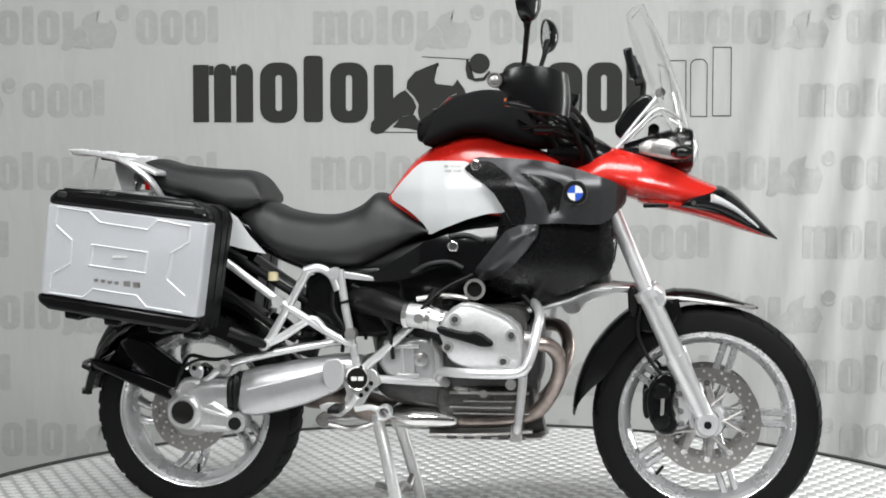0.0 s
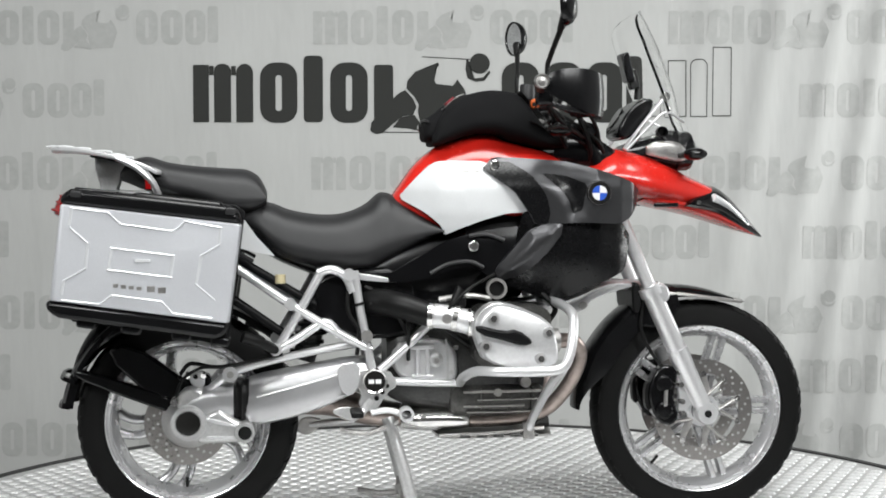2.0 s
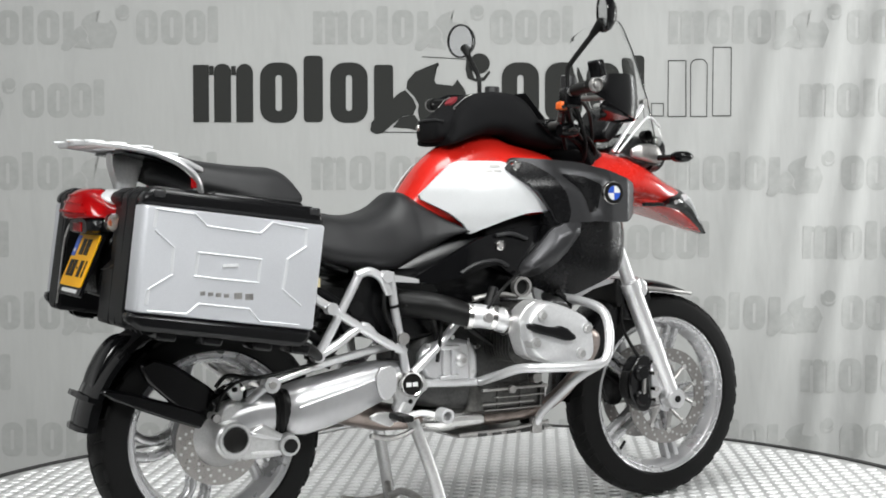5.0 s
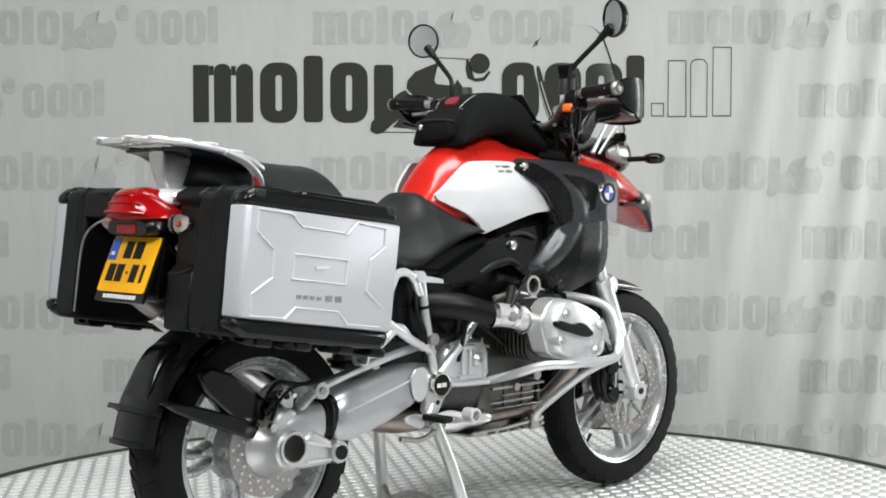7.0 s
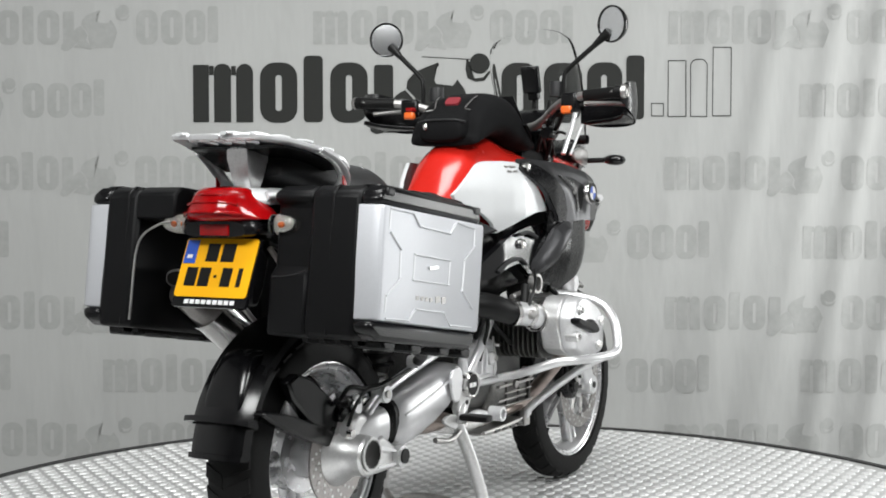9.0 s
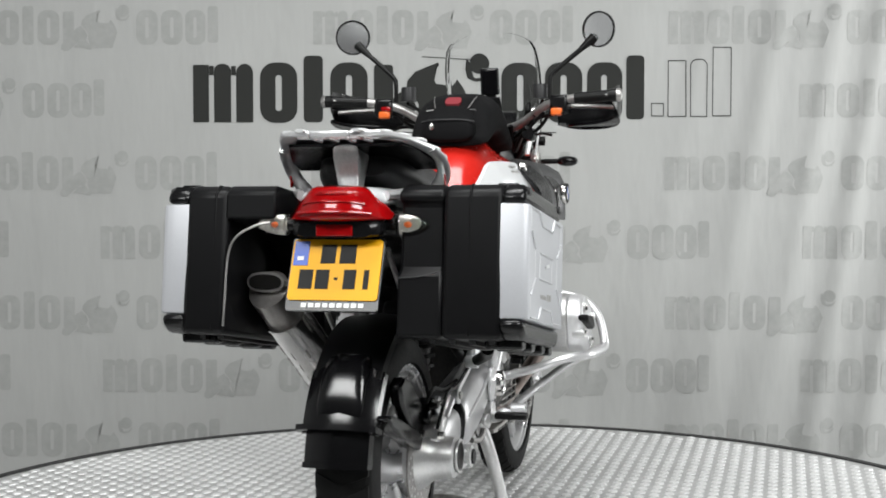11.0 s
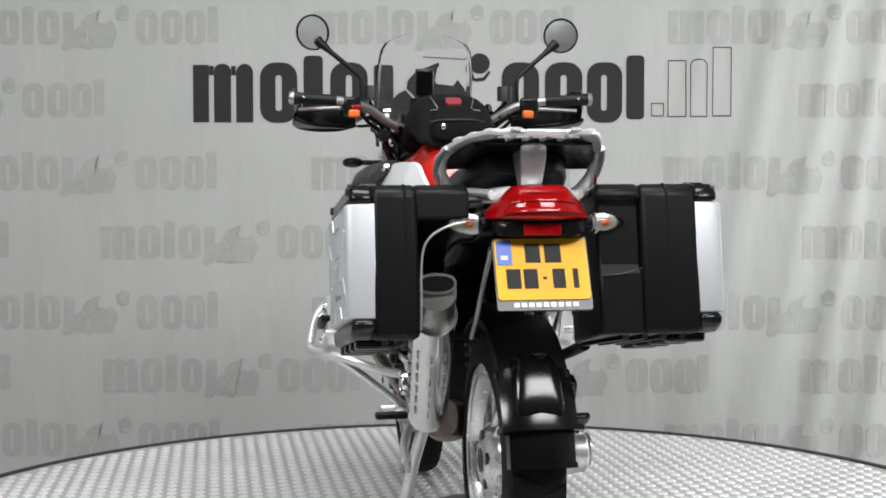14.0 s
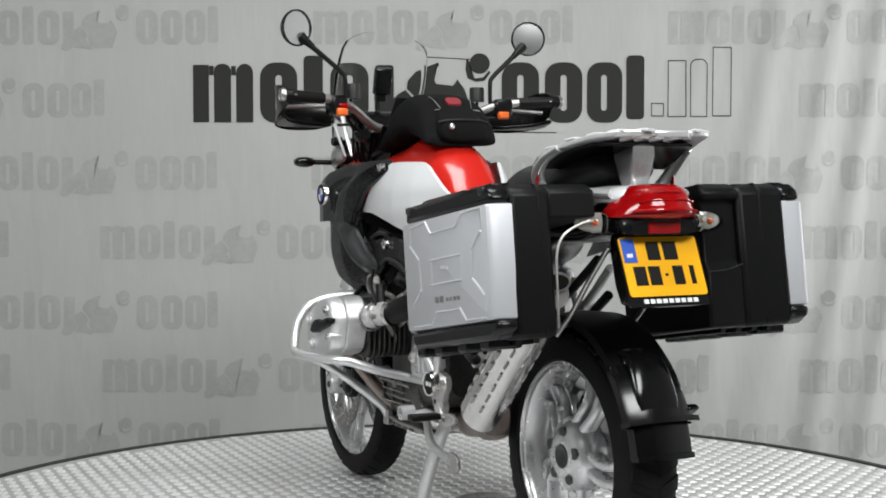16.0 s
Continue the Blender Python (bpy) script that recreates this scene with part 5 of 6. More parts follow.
# ---- frame, swing arm and rear drive ----
for s in (-1, 1):
    y = s * 0.17
    for k, pts in enumerate(([(-0.64, y * 0.9, 0.79), (-0.478, y, 0.678), (-0.333, y, 0.588), (-0.25, y, 0.545)], [(-0.39, y, 0.768), (-0.45, y, 0.66), (-0.514, y, 0.553)], [(-0.528, y, 0.545), (-0.46, y, 0.578), (-0.381, y, 0.625), (-0.34, y, 0.59)],
                             [(-0.40, y, 0.765), (-0.36, y, 0.775), (-0.322, y, 0.755), (-0.3, y, 0.71)], [(-0.296, y, 0.77), (-0.28, y, 0.66), (-0.245, y, 0.48)], [(-0.225, y, 0.484), (-0.15, y, 0.55), (-0.075, y * 0.95, 0.62)])):
        part("frame_tube", tube(pts, 0.0125, 12, 4 if len(pts) > 3 else 1), M_FRAME, bike, "silver frame tube")
    for c in ((-0.262, 0.585), (-0.52, 0.55), (-0.478, 0.678), (-0.31, 0.76)):
        part("frame_lug", disc_between((c[0], y - s * 0.012, c[1]), (c[0], y + s * 0.02, c[1]), 0.017, 16), M_STEEL if c[0] == -0.262 else M_FRAME, bike)
    part("frame_gusset", prism(rounded([(-0.33, 0.77), (-0.20, 0.75), (-0.16, 0.735), (-0.2, 0.735), (-0.3, 0.745)]), s * 0.14, s * 0.16, xzy), M_FRAME, bike, bevel=0.003)
    plate = part("peg_plate", prism(rounded([(-0.31, 0.455), (-0.29, 0.49), (-0.2, 0.49), (-0.17, 0.44), (-0.205, 0.42), (-0.24, 0.36), (-0.29, 0.38), (-0.275, 0.42)]), s * 0.15, s * 0.172, xzy), M_CAST, bike, "cast aluminium footpeg plate", bevel=0.004)
    for c in ((-0.205, 0.44), (-0.235, 0.405), (-0.218, 0.422)):
        # black disc paints the shade in a plate hole
        part("plate_hole", disc_between((c[0], s * 0.168, c[1]), (c[0], s * 0.1735, c[1]), 0.007, 10), M_INK, plate)
    cap = part("pivot_cap", lathe([(0.0, 0.0), (0.029, 0.0), (0.03, s * 0.004), (0.034, s * 0.006), (0.036, 0.0), (0.036, -s * 0.03)], (-0.241, s * 0.192, 0.457), "y", 32, closed=False), M_CHROME, bike, "round pivot cap with silver ring")
    part("cap_face", disc_between((-0.241, s * 0.19, 0.457), (-0.241, s * 0.1945, 0.457), 0.0295, 28), M_INK, cap)
    part("cap_mark", box(-0.251, s * 0.1945, 0.456, 0.016, 0.002, 0.012), M_WHITE, cap)
    part("cap_mark", box(-0.231, s * 0.1945, 0.456, 0.016, 0.002, 0.012), M_WHITE, cap)
    peg = part("footpeg", box(-0.295, s * 0.232, 0.374, 0.035, 0.09, 0.018), M_HOSE, bike, "black rubber footpeg", bevel=0.005)
    part("peg_arm", tube([(-0.25, s * 0.165, 0.4), (-0.28, s * 0.175, 0.365), (-0.3, s * 0.2, 0.37)], 0.012, 10), M_CAST, peg)
    part("pedal", tube([(-0.25, s * 0.18, 0.365), (-0.2, s * 0.19, 0.372), (-0.14, s * 0.21, 0.352)], 0.009, 10), M_ALU, bike, "aluminium foot pedal")
    part("pedal_pad", lathe([(0.014, -0.02), (0.021, -0.02), (0.021, 0.02), (0.014, 0.02)], (-0.155, s * 0.225, 0.366), "y", 14), M_ALU, bike)
    part("heel_bracket", prism(rounded([(-0.37, 0.368), (-0.33, 0.385), (-0.28, 0.375), (-0.29, 0.335), (-0.32, 0.345)]), s * 0.16, s * 0.172, xzy), M_CAST, bike, bevel=0.003)
    part("passenger_peg", tube([(-0.52, s * 0.18, 0.55), (-0.56, s * 0.22, 0.575), (-0.61, s * 0.235, 0.595)], (0.014, 0.017), 12), M_HOSE, bike, "black folded passenger footpeg")
    part("cable_tie", tube([(-0.283, y, 0.68), (-0.281, y, 0.672)], 0.0145, 12, 1), M_HOSE, bike)
    part("cable_tie", tube([(-0.265, y, 0.585), (-0.263, y, 0.577)], 0.0145, 12, 1), M_HOSE, bike)
    part("wiring", tube([(-0.31, y * 0.95, 0.75), (-0.315, y * 1.03, 0.66), (-0.285, y * 1.03, 0.6), (-0.29, y, 0.53)], 0.006, 8), M_HOSE, bike)
part("air_box", hull([(-0.28, 0.66, 0.8, 0.11), (-0.15, 0.62, 0.87, 0.125), (0.0, 0.62, 0.92, 0.14), (0.1, 0.66, 0.92, 0.14), (0.2, 0.68, 0.9, 0.13)], 20, 3), M_BLACK, bike, "black air box under the tank")
part("battery_box", prism(rounded([(-0.41, 0.77), (-0.12, 0.78), (-0.1, 0.6), (-0.16, 0.57), (-0.3, 0.57), (-0.36, 0.6), (-0.41, 0.66)]), -0.13, 0.13, xzy), M_BLACK, bike, "black air box and battery cover", bevel=0.015)
part("under_tail", hull([(-1.04, 0.92, 0.985, 0.08), (-0.95, 0.885, 0.98, 0.1), (-0.8, 0.865, 0.96, 0.11), (-0.62, 0.85, 0.94, 0.11), (-0.5, 0.79, 0.87, 0.12), (-0.4, 0.75, 0.82, 0.12)], 24, 3), M_BLACK, bike, "black under-seat tail")
for s in (-1,):
    part("seat_rail", tube([(-0.64, s * 0.115, 0.815), (-0.51, s * 0.12, 0.735), (-0.4, s * 0.12, 0.668)], 0.012, 12, 1), M_MATT, bike, "black seat rail cover")
    part("lower_rail", tube([(-0.7, s * 0.11, 0.725), (-0.63, s * 0.115, 0.684), (-0.49, s * 0.12, 0.585), (-0.44, s * 0.12, 0.56)], 0.013, 12, 1), M_MATT, bike, "black lower rail cover")
part("control_unit", prism(rounded([(-0.43, 0.62), (-0.425, 0.7), (-0.34, 0.71), (-0.33, 0.6), (-0.38, 0.585)]), -0.125, 0.1, xzy), M_MATT, bike, "black control unit", bevel=0.012)
part("unit_cap", disc_between((-0.38, -0.12, 0.67), (-0.38, -0.133, 0.67), 0.022, 18), M_GLOSS, bike)
part("rear_shock", tube([(-0.44, 0.0, 0.5), (-0.37, 0.0, 0.72)], 0.035, 20, 1), M_ENGINE, bike)
for k in range(7):
    p = Vector((-0.44, 0, 0.5)).lerp(Vector((-0.37, 0, 0.72)), 0.1 + 0.12 * k)
    part("shock_coil", lathe([(0.038, 0.0), (0.047, 0.0), (0.047, 0.01), (0.038, 0.01)], p, "z", 20), M_HOSE, bike)
part("reservoir_bottle", tube([(-0.505, -0.13, 0.735), (-0.505, -0.13, 0.76)], 0.015, 16, 1), mat("yellowed plastic", (0.55, 0.48, 0.3), 0.4), bike)
rings = []
for x, z0, z1, w in ((-0.608, 0.352, 0.448, 0.046), (-0.595, 0.338, 0.466, 0.054), (-0.55, 0.336, 0.478, 0.058), (-0.48, 0.35, 0.49, 0.057), (-0.4, 0.374, 0.504, 0.055), (-0.33, 0.402, 0.516, 0.052), (-0.28, 0.43, 0.52, 0.048), (-0.235, 0.452, 0.512, 0.042)):
    h = z1 - z0
    yc = -0.122
    rings.append([(x, yc - w * a, z0 + h * b) for a, b in ((-0.55, 0.0), (0.5, 0.0), (0.82, 0.05), (0.98, 0.16), (1.0, 0.4), (0.97, 0.62), (0.8, 0.84), (0.45, 0.97), (0.1, 1.0), (-0.6, 1.0), (-0.9, 0.9), (-1.0, 0.6), (-1.0, 0.25), (-0.85, 0.06))])
arm = part("swing_arm", loft(rings), M_ARM, bike, "silver single-sided swing arm", sharp=32, bevel=0.004)
part("arm_ridge", tube([(-0.575, -0.176, 0.417), (-0.42, -0.174, 0.455), (-0.3, -0.168, 0.486)], 0.006, 10, flat=0.6), M_FRAME, arm)
part("arm_seam", tube([(-0.56, -0.164, 0.353), (-0.45, -0.165, 0.378), (-0.36, -0.162, 0.405)], 0.004, 8), M_CAST, arm)
part("arm_guard", prism(rounded([(-0.35, 0.505), (-0.285, 0.515), (-0.28, 0.45), (-0.31, 0.41), (-0.34, 0.43)]), -0.176, -0.186, xzy), M_FRAME, arm, bevel=0.003)
def arm_ring(x, k, z0, z1):
    zc, h, w = (z0 + z1) / 2, (z1 - z0) / 2 * k, 0.052 * k
    return [(x, -0.122 + w * math.copysign(abs(math.cos(q)) ** 0.7, math.cos(q)), zc + h * math.copysign(abs(math.sin(q)) ** 0.7, math.sin(q))) for q in (2 * math.pi * j / 20 for j in range(20))]


part("rubber_boot", loft([arm_ring(-0.642, 0.9, 0.345, 0.45), arm_ring(-0.632, 1.0, 0.343, 0.455), arm_ring(-0.625, 0.92, 0.343, 0.455), arm_ring(-0.616, 1.04, 0.34, 0.462), arm_ring(-0.606, 0.95, 0.34, 0.462), arm_ring(-0.596, 1.0, 0.342, 0.464)]), M_HOSE, bike, "black rubber drive boot", sharp=50)
drive = part("final_drive", lathe([(0.0, -0.07), (0.082, -0.075), (0.086, -0.095), (0.074, -0.115), (0.058, -0.135), (0.052, -0.16), (0.05, -0.186), (0.044, -0.192), (0.0, -0.192)], (-0.765, 0, 0.345), "y", 44, closed=False), M_CAST, bike, "cast aluminium final drive housing")
part("drive_neck", loft([arm_ring(-0.765, 0.8, 0.3, 0.44), arm_ring(-0.72, 0.95, 0.315, 0.45), arm_ring(-0.68, 0.95, 0.335, 0.452), arm_ring(-0.64, 0.95, 0.343, 0.452)]), M_ARM, drive, "cast drive housing neck", sharp=50)
part("drive_cap", lathe([(0.034, -0.19), (0.042, -0.196), (0.042, -0.2), (0.034, -0.2)], (-0.765, 0, 0.35), "y", 32), M_CAST, drive)
part("drive_bore", lathe([(0.0, -0.1945), (0.024, -0.1945), (0.03, -0.198), (0.036, -0.2005), (0.037, -0.19)], (-0.765, 0, 0.35), "y", 32, closed=False), M_INK, drive, "black hollow axle cap")
part("drive_arm", prism(rounded([(-0.76, 0.29), (-0.7, 0.4), (-0.62, 0.345), (-0.585, 0.335), (-0.58, 0.305), (-0.605, 0.29), (-0.69, 0.287)]), -0.12, -0.178, xzy), M_CAST, drive, bevel=0.012)
part("drive_rib", prism(rounded([(-0.715, 0.365), (-0.62, 0.335), (-0.62, 0.33), (-0.715, 0.35)]), -0.178, -0.186, xzy), M_FRAME, drive, bevel=0.002)
part("drive_rib", prism(rounded([(-0.715, 0.312), (-0.62, 0.306), (-0.62, 0.3), (-0.715, 0.302)]), -0.178, -0.186, xzy), M_FRAME, drive, bevel=0.002)
part("drive_pivot", lathe([(0.0, -0.196), (0.018, -0.196), (0.02, -0.192), (0.028, -0.192), (0.03, -0.186), (0.03, -0.12), (0.0, -0.12)], (-0.608, 0, 0.319), "y", 28, closed=False), M_CAST, drive)
part("pivot_plug", disc_between((-0.608, -0.19, 0.319), (-0.608, -0.199, 0.319), 0.019, 24), M_HOSE, drive)
part("drive_top", prism(rounded([(-0.80, 0.42), (-0.77, 0.45), (-0.72, 0.44), (-0.7, 0.4), (-0.72, 0.36), (-0.8, 0.37)]), -0.1, -0.16, xzy), M_CAST, drive, bevel=0.012)
strut = part("torque_strut", tube([(-0.735, -0.14, 0.41), (-0.69, -0.145, 0.452), (-0.645, -0.15, 0.483), (-0.55, -0.15, 0.512), (-0.4, -0.14, 0.542), (-0.26, -0.12, 0.56)], 0.0155, 14, flat=0.75), M_FRAME, bike, "silver torque strut")
part("strut_eye", lathe([(0.008, -0.018), (0.022, -0.018), (0.022, 0.018), (0.008, 0.018)], (-0.648, -0.152, 0.481), "y", 20), M_FRAME, strut)
part("strut_bolt", disc_between((-0.648, -0.16, 0.481), (-0.648, -0.176, 0.481), 0.01, 12), M_STEEL, strut)
rc = part("rear_caliper", prism(rounded([(-0.81, 0.45), (-0.74, 0.49), (-0.7, 0.47), (-0.71, 0.43), (-0.79, 0.42)]), -0.08, -0.13, xzy), M_GLOSS, bike, "black rear brake caliper", bevel=0.006)
part("rear_hose", tube([(-0.79, -0.12, 0.48), (-0.76, -0.13, 0.51), (-0.69, -0.14, 0.5), (-0.6, -0.15, 0.51)], 0.006, 8), M_HOSE, bike)
part("caliper_bracket", prism(rounded([(-0.77, 0.47), (-0.735, 0.5), (-0.715, 0.455), (-0.74, 0.43)]), -0.132, -0.142, xzy), M_FRAME, rc, bevel=0.003)
for k in range(4):
    part("caliper_fitting", disc_between((-0.79 + 0.022 * k, -0.13, 0.47 + 0.012 * (k % 2)), (-0.79 + 0.022 * k, -0.15, 0.475), 0.007, 8), M_CHROME if k % 2 else M_HOSE, rc)
part("sensor_wire", tube([(-0.80, -0.15, 0.42), (-0.78, -0.16, 0.47), (-0.73, -0.16, 0.5), (-0.66, -0.165, 0.505), (-0.5, -0.16, 0.535)], 0.0045, 8), M_HOSE, rc)
part("sensor", disc_between((-0.805, -0.155, 0.405), (-0.805, -0.17, 0.405), 0.011, 10), M_CHROME, drive)
# rear fenders
prof = [(r - 0.016, h) for r, h in ((0.348, -0.09), (0.362, -0.086), (0.374, -0.06), (0.379, 0.0), (0.374, 0.06), (0.362, 0.086), (0.348, 0.09), (0.356, 0.078), (0.367, 0.054), (0.372, 0.0), (0.367, -0.054), (0.356, -0.078))]
flap = part("rear_fender", lathe(prof, RA, "y", 24, 134, 160), M_GLOSS, bike, "gloss black rear spray guard")
lip = [(r + (0.024 if 0.344 < r else 0.004), h * 1.09) for r, h in prof]
prof = [(r + (0.014 if 0.344 < r else 0.004), h * 1.03) for r, h in prof]
part("fender_lip", lathe(lip, RA, "y", 6, 157.6, 159.6), M_GLOSS, flap)
part("fender_flap", lathe([(r - 0.012, h * 0.84) for r, h in prof], RA, "y", 12, 159, 172), M_GLOSS, flap, "black lower flap")
part("fender_edge", lathe([(r - 0.004, h * 0.86) for r, h in prof], RA, "y", 6, 170.5, 172.5), M_GLOSS, flap)
part("fender_hump", hull([(-1.098, 0.475, 0.5, 0.05), (-1.085, 0.48, 0.54, 0.056), (-1.055, 0.5, 0.594, 0.056), (-1.02, 0.54, 0.622, 0.054), (-0.97, 0.57, 0.624, 0.05), (-0.93, 0.6, 0.626, 0.045)], 24, 3.2), M_GLOSS, flap)
part("fender_bar", tube([(-1.105, -0.035, 0.43), (-1.112, 0.0, 0.43), (-1.105, 0.035, 0.43)], 0.005, 8), M_GREY, flap)
part("inner_fender", lathe([(0.336, -0.085), (0.352, -0.08), (0.36, 0.0), (0.352, 0.08), (0.336, 0.085), (0.344, 0.07), (0.352, 0.0), (0.344, -0.07)], RA, "y", 28, 55, 138), M_MATT, bike, "matt black inner rear fender")
fa = part("fender_arm", prism(rounded([(-1.01, 0.54), (-0.935, 0.575), (-0.765, 0.455), (-0.745, 0.40), (-0.80, 0.36), (-0.86, 0.4)]), -0.084, -0.115, xzy), M_GLOSS, bike, "gloss black fender arm", bevel=0.008)
part("fender_arm_lower", prism(rounded([(-1.1, 0.482), (-1.07, 0.5), (-0.80, 0.41), (-0.76, 0.37), (-0.80, 0.36), (-0.95, 0.415)]), -0.08, -0.118, xzy), M_GLOSS, fa, bevel=0.008)
part("arm_screw", disc_between((-0.805, -0.115, 0.407), (-0.805, -0.123, 0.407), 0.011, 12), M_CHROME, fa)

# stands
for s in (-1, 1):
    st = part("centre_stand_leg", tube([(-0.2, s * 0.12, 0.34), (-0.165, s * 0.15, 0.22), (-0.13, s * 0.175, 0.08), (-0.118, s * 0.185, 0.013)], 0.0185, 12), M_CAST, bike, "worn steel centre stand leg")
    part("stand_foot", tube([(-0.175, s * 0.187, 0.011), (-0.07, s * 0.187, 0.011)], 0.011, 10, 1), M_STEEL, st)
part("stand_brace", tube([(-0.14, -0.165, 0.11), (-0.15, -0.12, 0.075), (-0.15, -0.05, 0.1), (-0.15, 0.05, 0.1), (-0.15, 0.12, 0.075), (-0.14, 0.165, 0.11)], 0.011, 12), M_STEEL, bike)
part("stand_pedal", tube([(-0.13, 0.18, 0.06), (-0.2, 0.2, 0.05), (-0.27, 0.22, 0.06)], 0.009, 10), M_STEEL, bike)
ss = part("side_stand", tube([(-0.13, 0.15, 0.33), (-0.25, 0.19, 0.29), (-0.42, 0.21, 0.27)], 0.012, 12), M_CAST, bike, "folded side stand")
part("side_stand_foot", prism(rounded([(-0.40, 0.25), (-0.37, 0.285), (-0.43, 0.3), (-0.47, 0.27), (-0.44, 0.235)]), 0.2, 0.212, xzy), M_STEEL, ss, bevel=0.003)
part("stand_spring", tube([(-0.17, -0.13, 0.33), (-0.26, -0.135, 0.3), (-0.34, -0.13, 0.31)], 0.008, 8), M_STEEL, bike)

# ---- seats, rack, tail ----
part("rider_seat", hull([(-0.61, 0.9, 0.955, 0.1, 0.1), (-0.565, 0.866, 0.97, 0.145, 0.25), (-0.52, 0.822, 0.962, 0.165, 0.3), (-0.479, 0.795, 0.945, 0.175, 0.3), (-0.414, 0.777, 0.932, 0.18, 0.28), (-0.357, 0.768, 0.929, 0.18, 0.28), (-0.307, 0.764, 0.936, 0.178, 0.3),
                         (-0.255, 0.764, 0.958, 0.172, 0.35), (-0.21, 0.78, 0.994, 0.168, 0.42), (-0.175, 0.797, 0.986, 0.165, 0.42), (-0.13, 0.823, 0.958, 0.165, 0.35), (-0.096, 0.844, 0.932, 0.168, 0.25), (-0.055, 0.866, 0.902, 0.172, 0.1), (-0.036, 0.874, 0.885, 0.168)], 40, 3.0, fine=5), M_SEAT, bike, "black vinyl rider seat", sharp=60)
part("passenger_seat", hull([(-0.955, 1.03, 1.06, 0.07), (-0.93, 1.02, 1.088, 0.1, 0.15), (-0.88, 1.0, 1.1, 0.125, 0.2), (-0.82, 0.985, 1.083, 0.14, 0.2), (-0.736, 0.965, 1.072, 0.15, 0.22), (-0.653, 0.93, 1.066, 0.158, 0.25), (-0.6, 0.93, 1.062, 0.155, 0.28), (-0.565, 0.94, 1.042, 0.15, 0.25), (-0.542, 0.96, 1.0, 0.14, 0.1)], 36, 3.0, fine=5), M_SEAT, bike, "black vinyl passenger seat", sharp=60)
part("tail_cowl", hull([(-1.085, 0.965, 0.99, 0.07), (-1.05, 0.955, 1.005, 0.11, 0.2), (-0.95, 0.955, 1.005, 0.13, 0.2), (-0.86, 0.95, 0.995, 0.135, 0.2), (-0.8, 0.95, 0.98, 0.13, 0.1)], 24, 3), M_SILVER, bike, "pearl silver tail cowl")
for s in (-1, 1):
    part("side_cowl", panel([(-0.645, 0.925), (-0.63, 0.94), (-0.605, 0.92), (-0.57, 0.87), (-0.52, 0.815), (-0.57, 0.825), (-0.65, 0.845)], lambda x, z: 0.16, 0.01, 0.04, s, smooth=0), M_SILVER, bike, "pearl silver side cowl")


def rack_z(x):
    return lerp(x, [-1.19, -1.12, -1.06, -0.99, -0.925, -0.873, -0.84], [1.124, 1.128, 1.122, 1.112, 1.093, 1.075, 1.058])


outer = [(-1.15, -0.045), (-1.14, -0.095), (-1.11, -0.125), (-1.04, -0.155), (-0.95, -0.185), (-0.88, -0.2), (-0.84, -0.19), (-0.835, -0.165)]
inner = [(-1.125, -0.04), (-1.118, -0.075), (-1.09, -0.092), (-1.03, -0.12), (-0.95, -0.15), (-0.89, -0.163), (-0.862, -0.16), (-0.858, -0.15)]
outer = outer + [(x, -y) for x, y in outer[::-1]]
inner = inner + [(x, -y) for x, y in inner[::-1]]
bm = bmesh.new()
n = len(outer)
for i in range(n - 1):
    quad = [outer[i], outer[i + 1], inner[i + 1], inner[i]]
    lo = [bm.verts.new((x, y, rack_z(x) - 0.014)) for x, y in quad]
    hi = [bm.verts.new((x, y, rack_z(x))) for x, y in quad]
    bm.faces.new(hi)
    bm.faces.new(lo[::-1])
    for k in range(4):
        if k == 1 and i < n - 2 or k == 3 and i > 0:
            continue
        bm.faces.new((lo[k], lo[(k + 1) % 4], hi[(k + 1) % 4], hi[k]))
quad = [outer[-1], outer[0], inner[0], inner[-1]]
rack = part("luggage_rack", bm, M_FRAME, bike, "silver aluminium luggage rack", bevel=0.004)
bm = bmesh.new()
lo = [bm.verts.new((x, y, rack_z(x) - 0.016)) for x, y in ((-1.15, 0.045), (-1.15, -0.045), (-1.125, -0.04), (-1.125, 0.04))]
hi = [bm.verts.new((v.co.x, v.co.y, v.co.z + 0.016)) for v in lo]
bm.faces.new(hi)
bm.faces.new(lo[::-1])
for k in range(4):
    bm.faces.new((lo[k], lo[(k + 1) % 4], hi[(k + 1) % 4], hi[k]))
part("rack_end", bm, M_FRAME, rack, bevel=0.004)
for x in (-1.08,):
    part("rack_crossbar", box(x, 0, rack_z(x) - 0.008, 0.018, 0.19, 0.013), M_FRAME, rack, bevel=0.003)
rows_x = np.linspace(-1.03, -0.858, 12)
bm = bmesh.new()
edge = [[bm.verts.new((x, f * lerp(x, [-1.09, -1.03, -0.95, -0.89, -0.858], [0.096, 0.124, 0.152, 0.165, 0.16]), rack_z(x) - 0.004)) for f in (-1, -0.33, 0.33, 1)] for x in rows_x]
for a, b in zip(edge, edge[1:]):
    for k in range(3):
        bm.faces.new((a[k], a[k + 1], b[k + 1], b[k]))
bmesh.ops.solidify(bm, geom=bm.faces[:], thickness=0.008)
part("rack_plate", bm, M_FRAME, rack, "silver rack plate")
# added black sheet that puts the shade under the rack into colour
bm = bmesh.new()
edge = [[bm.verts.new((x, f * lerp(x, [-1.13, -1.09, -1.03, -0.95, -0.89, -0.858], [0.08, 0.112, 0.136, 0.162, 0.178, 0.17]), rack_z(x) - 0.016 - d)) for d in (0, 0.006) for f in (-1, -0.33, 0.33, 1)] for x in rows_x]
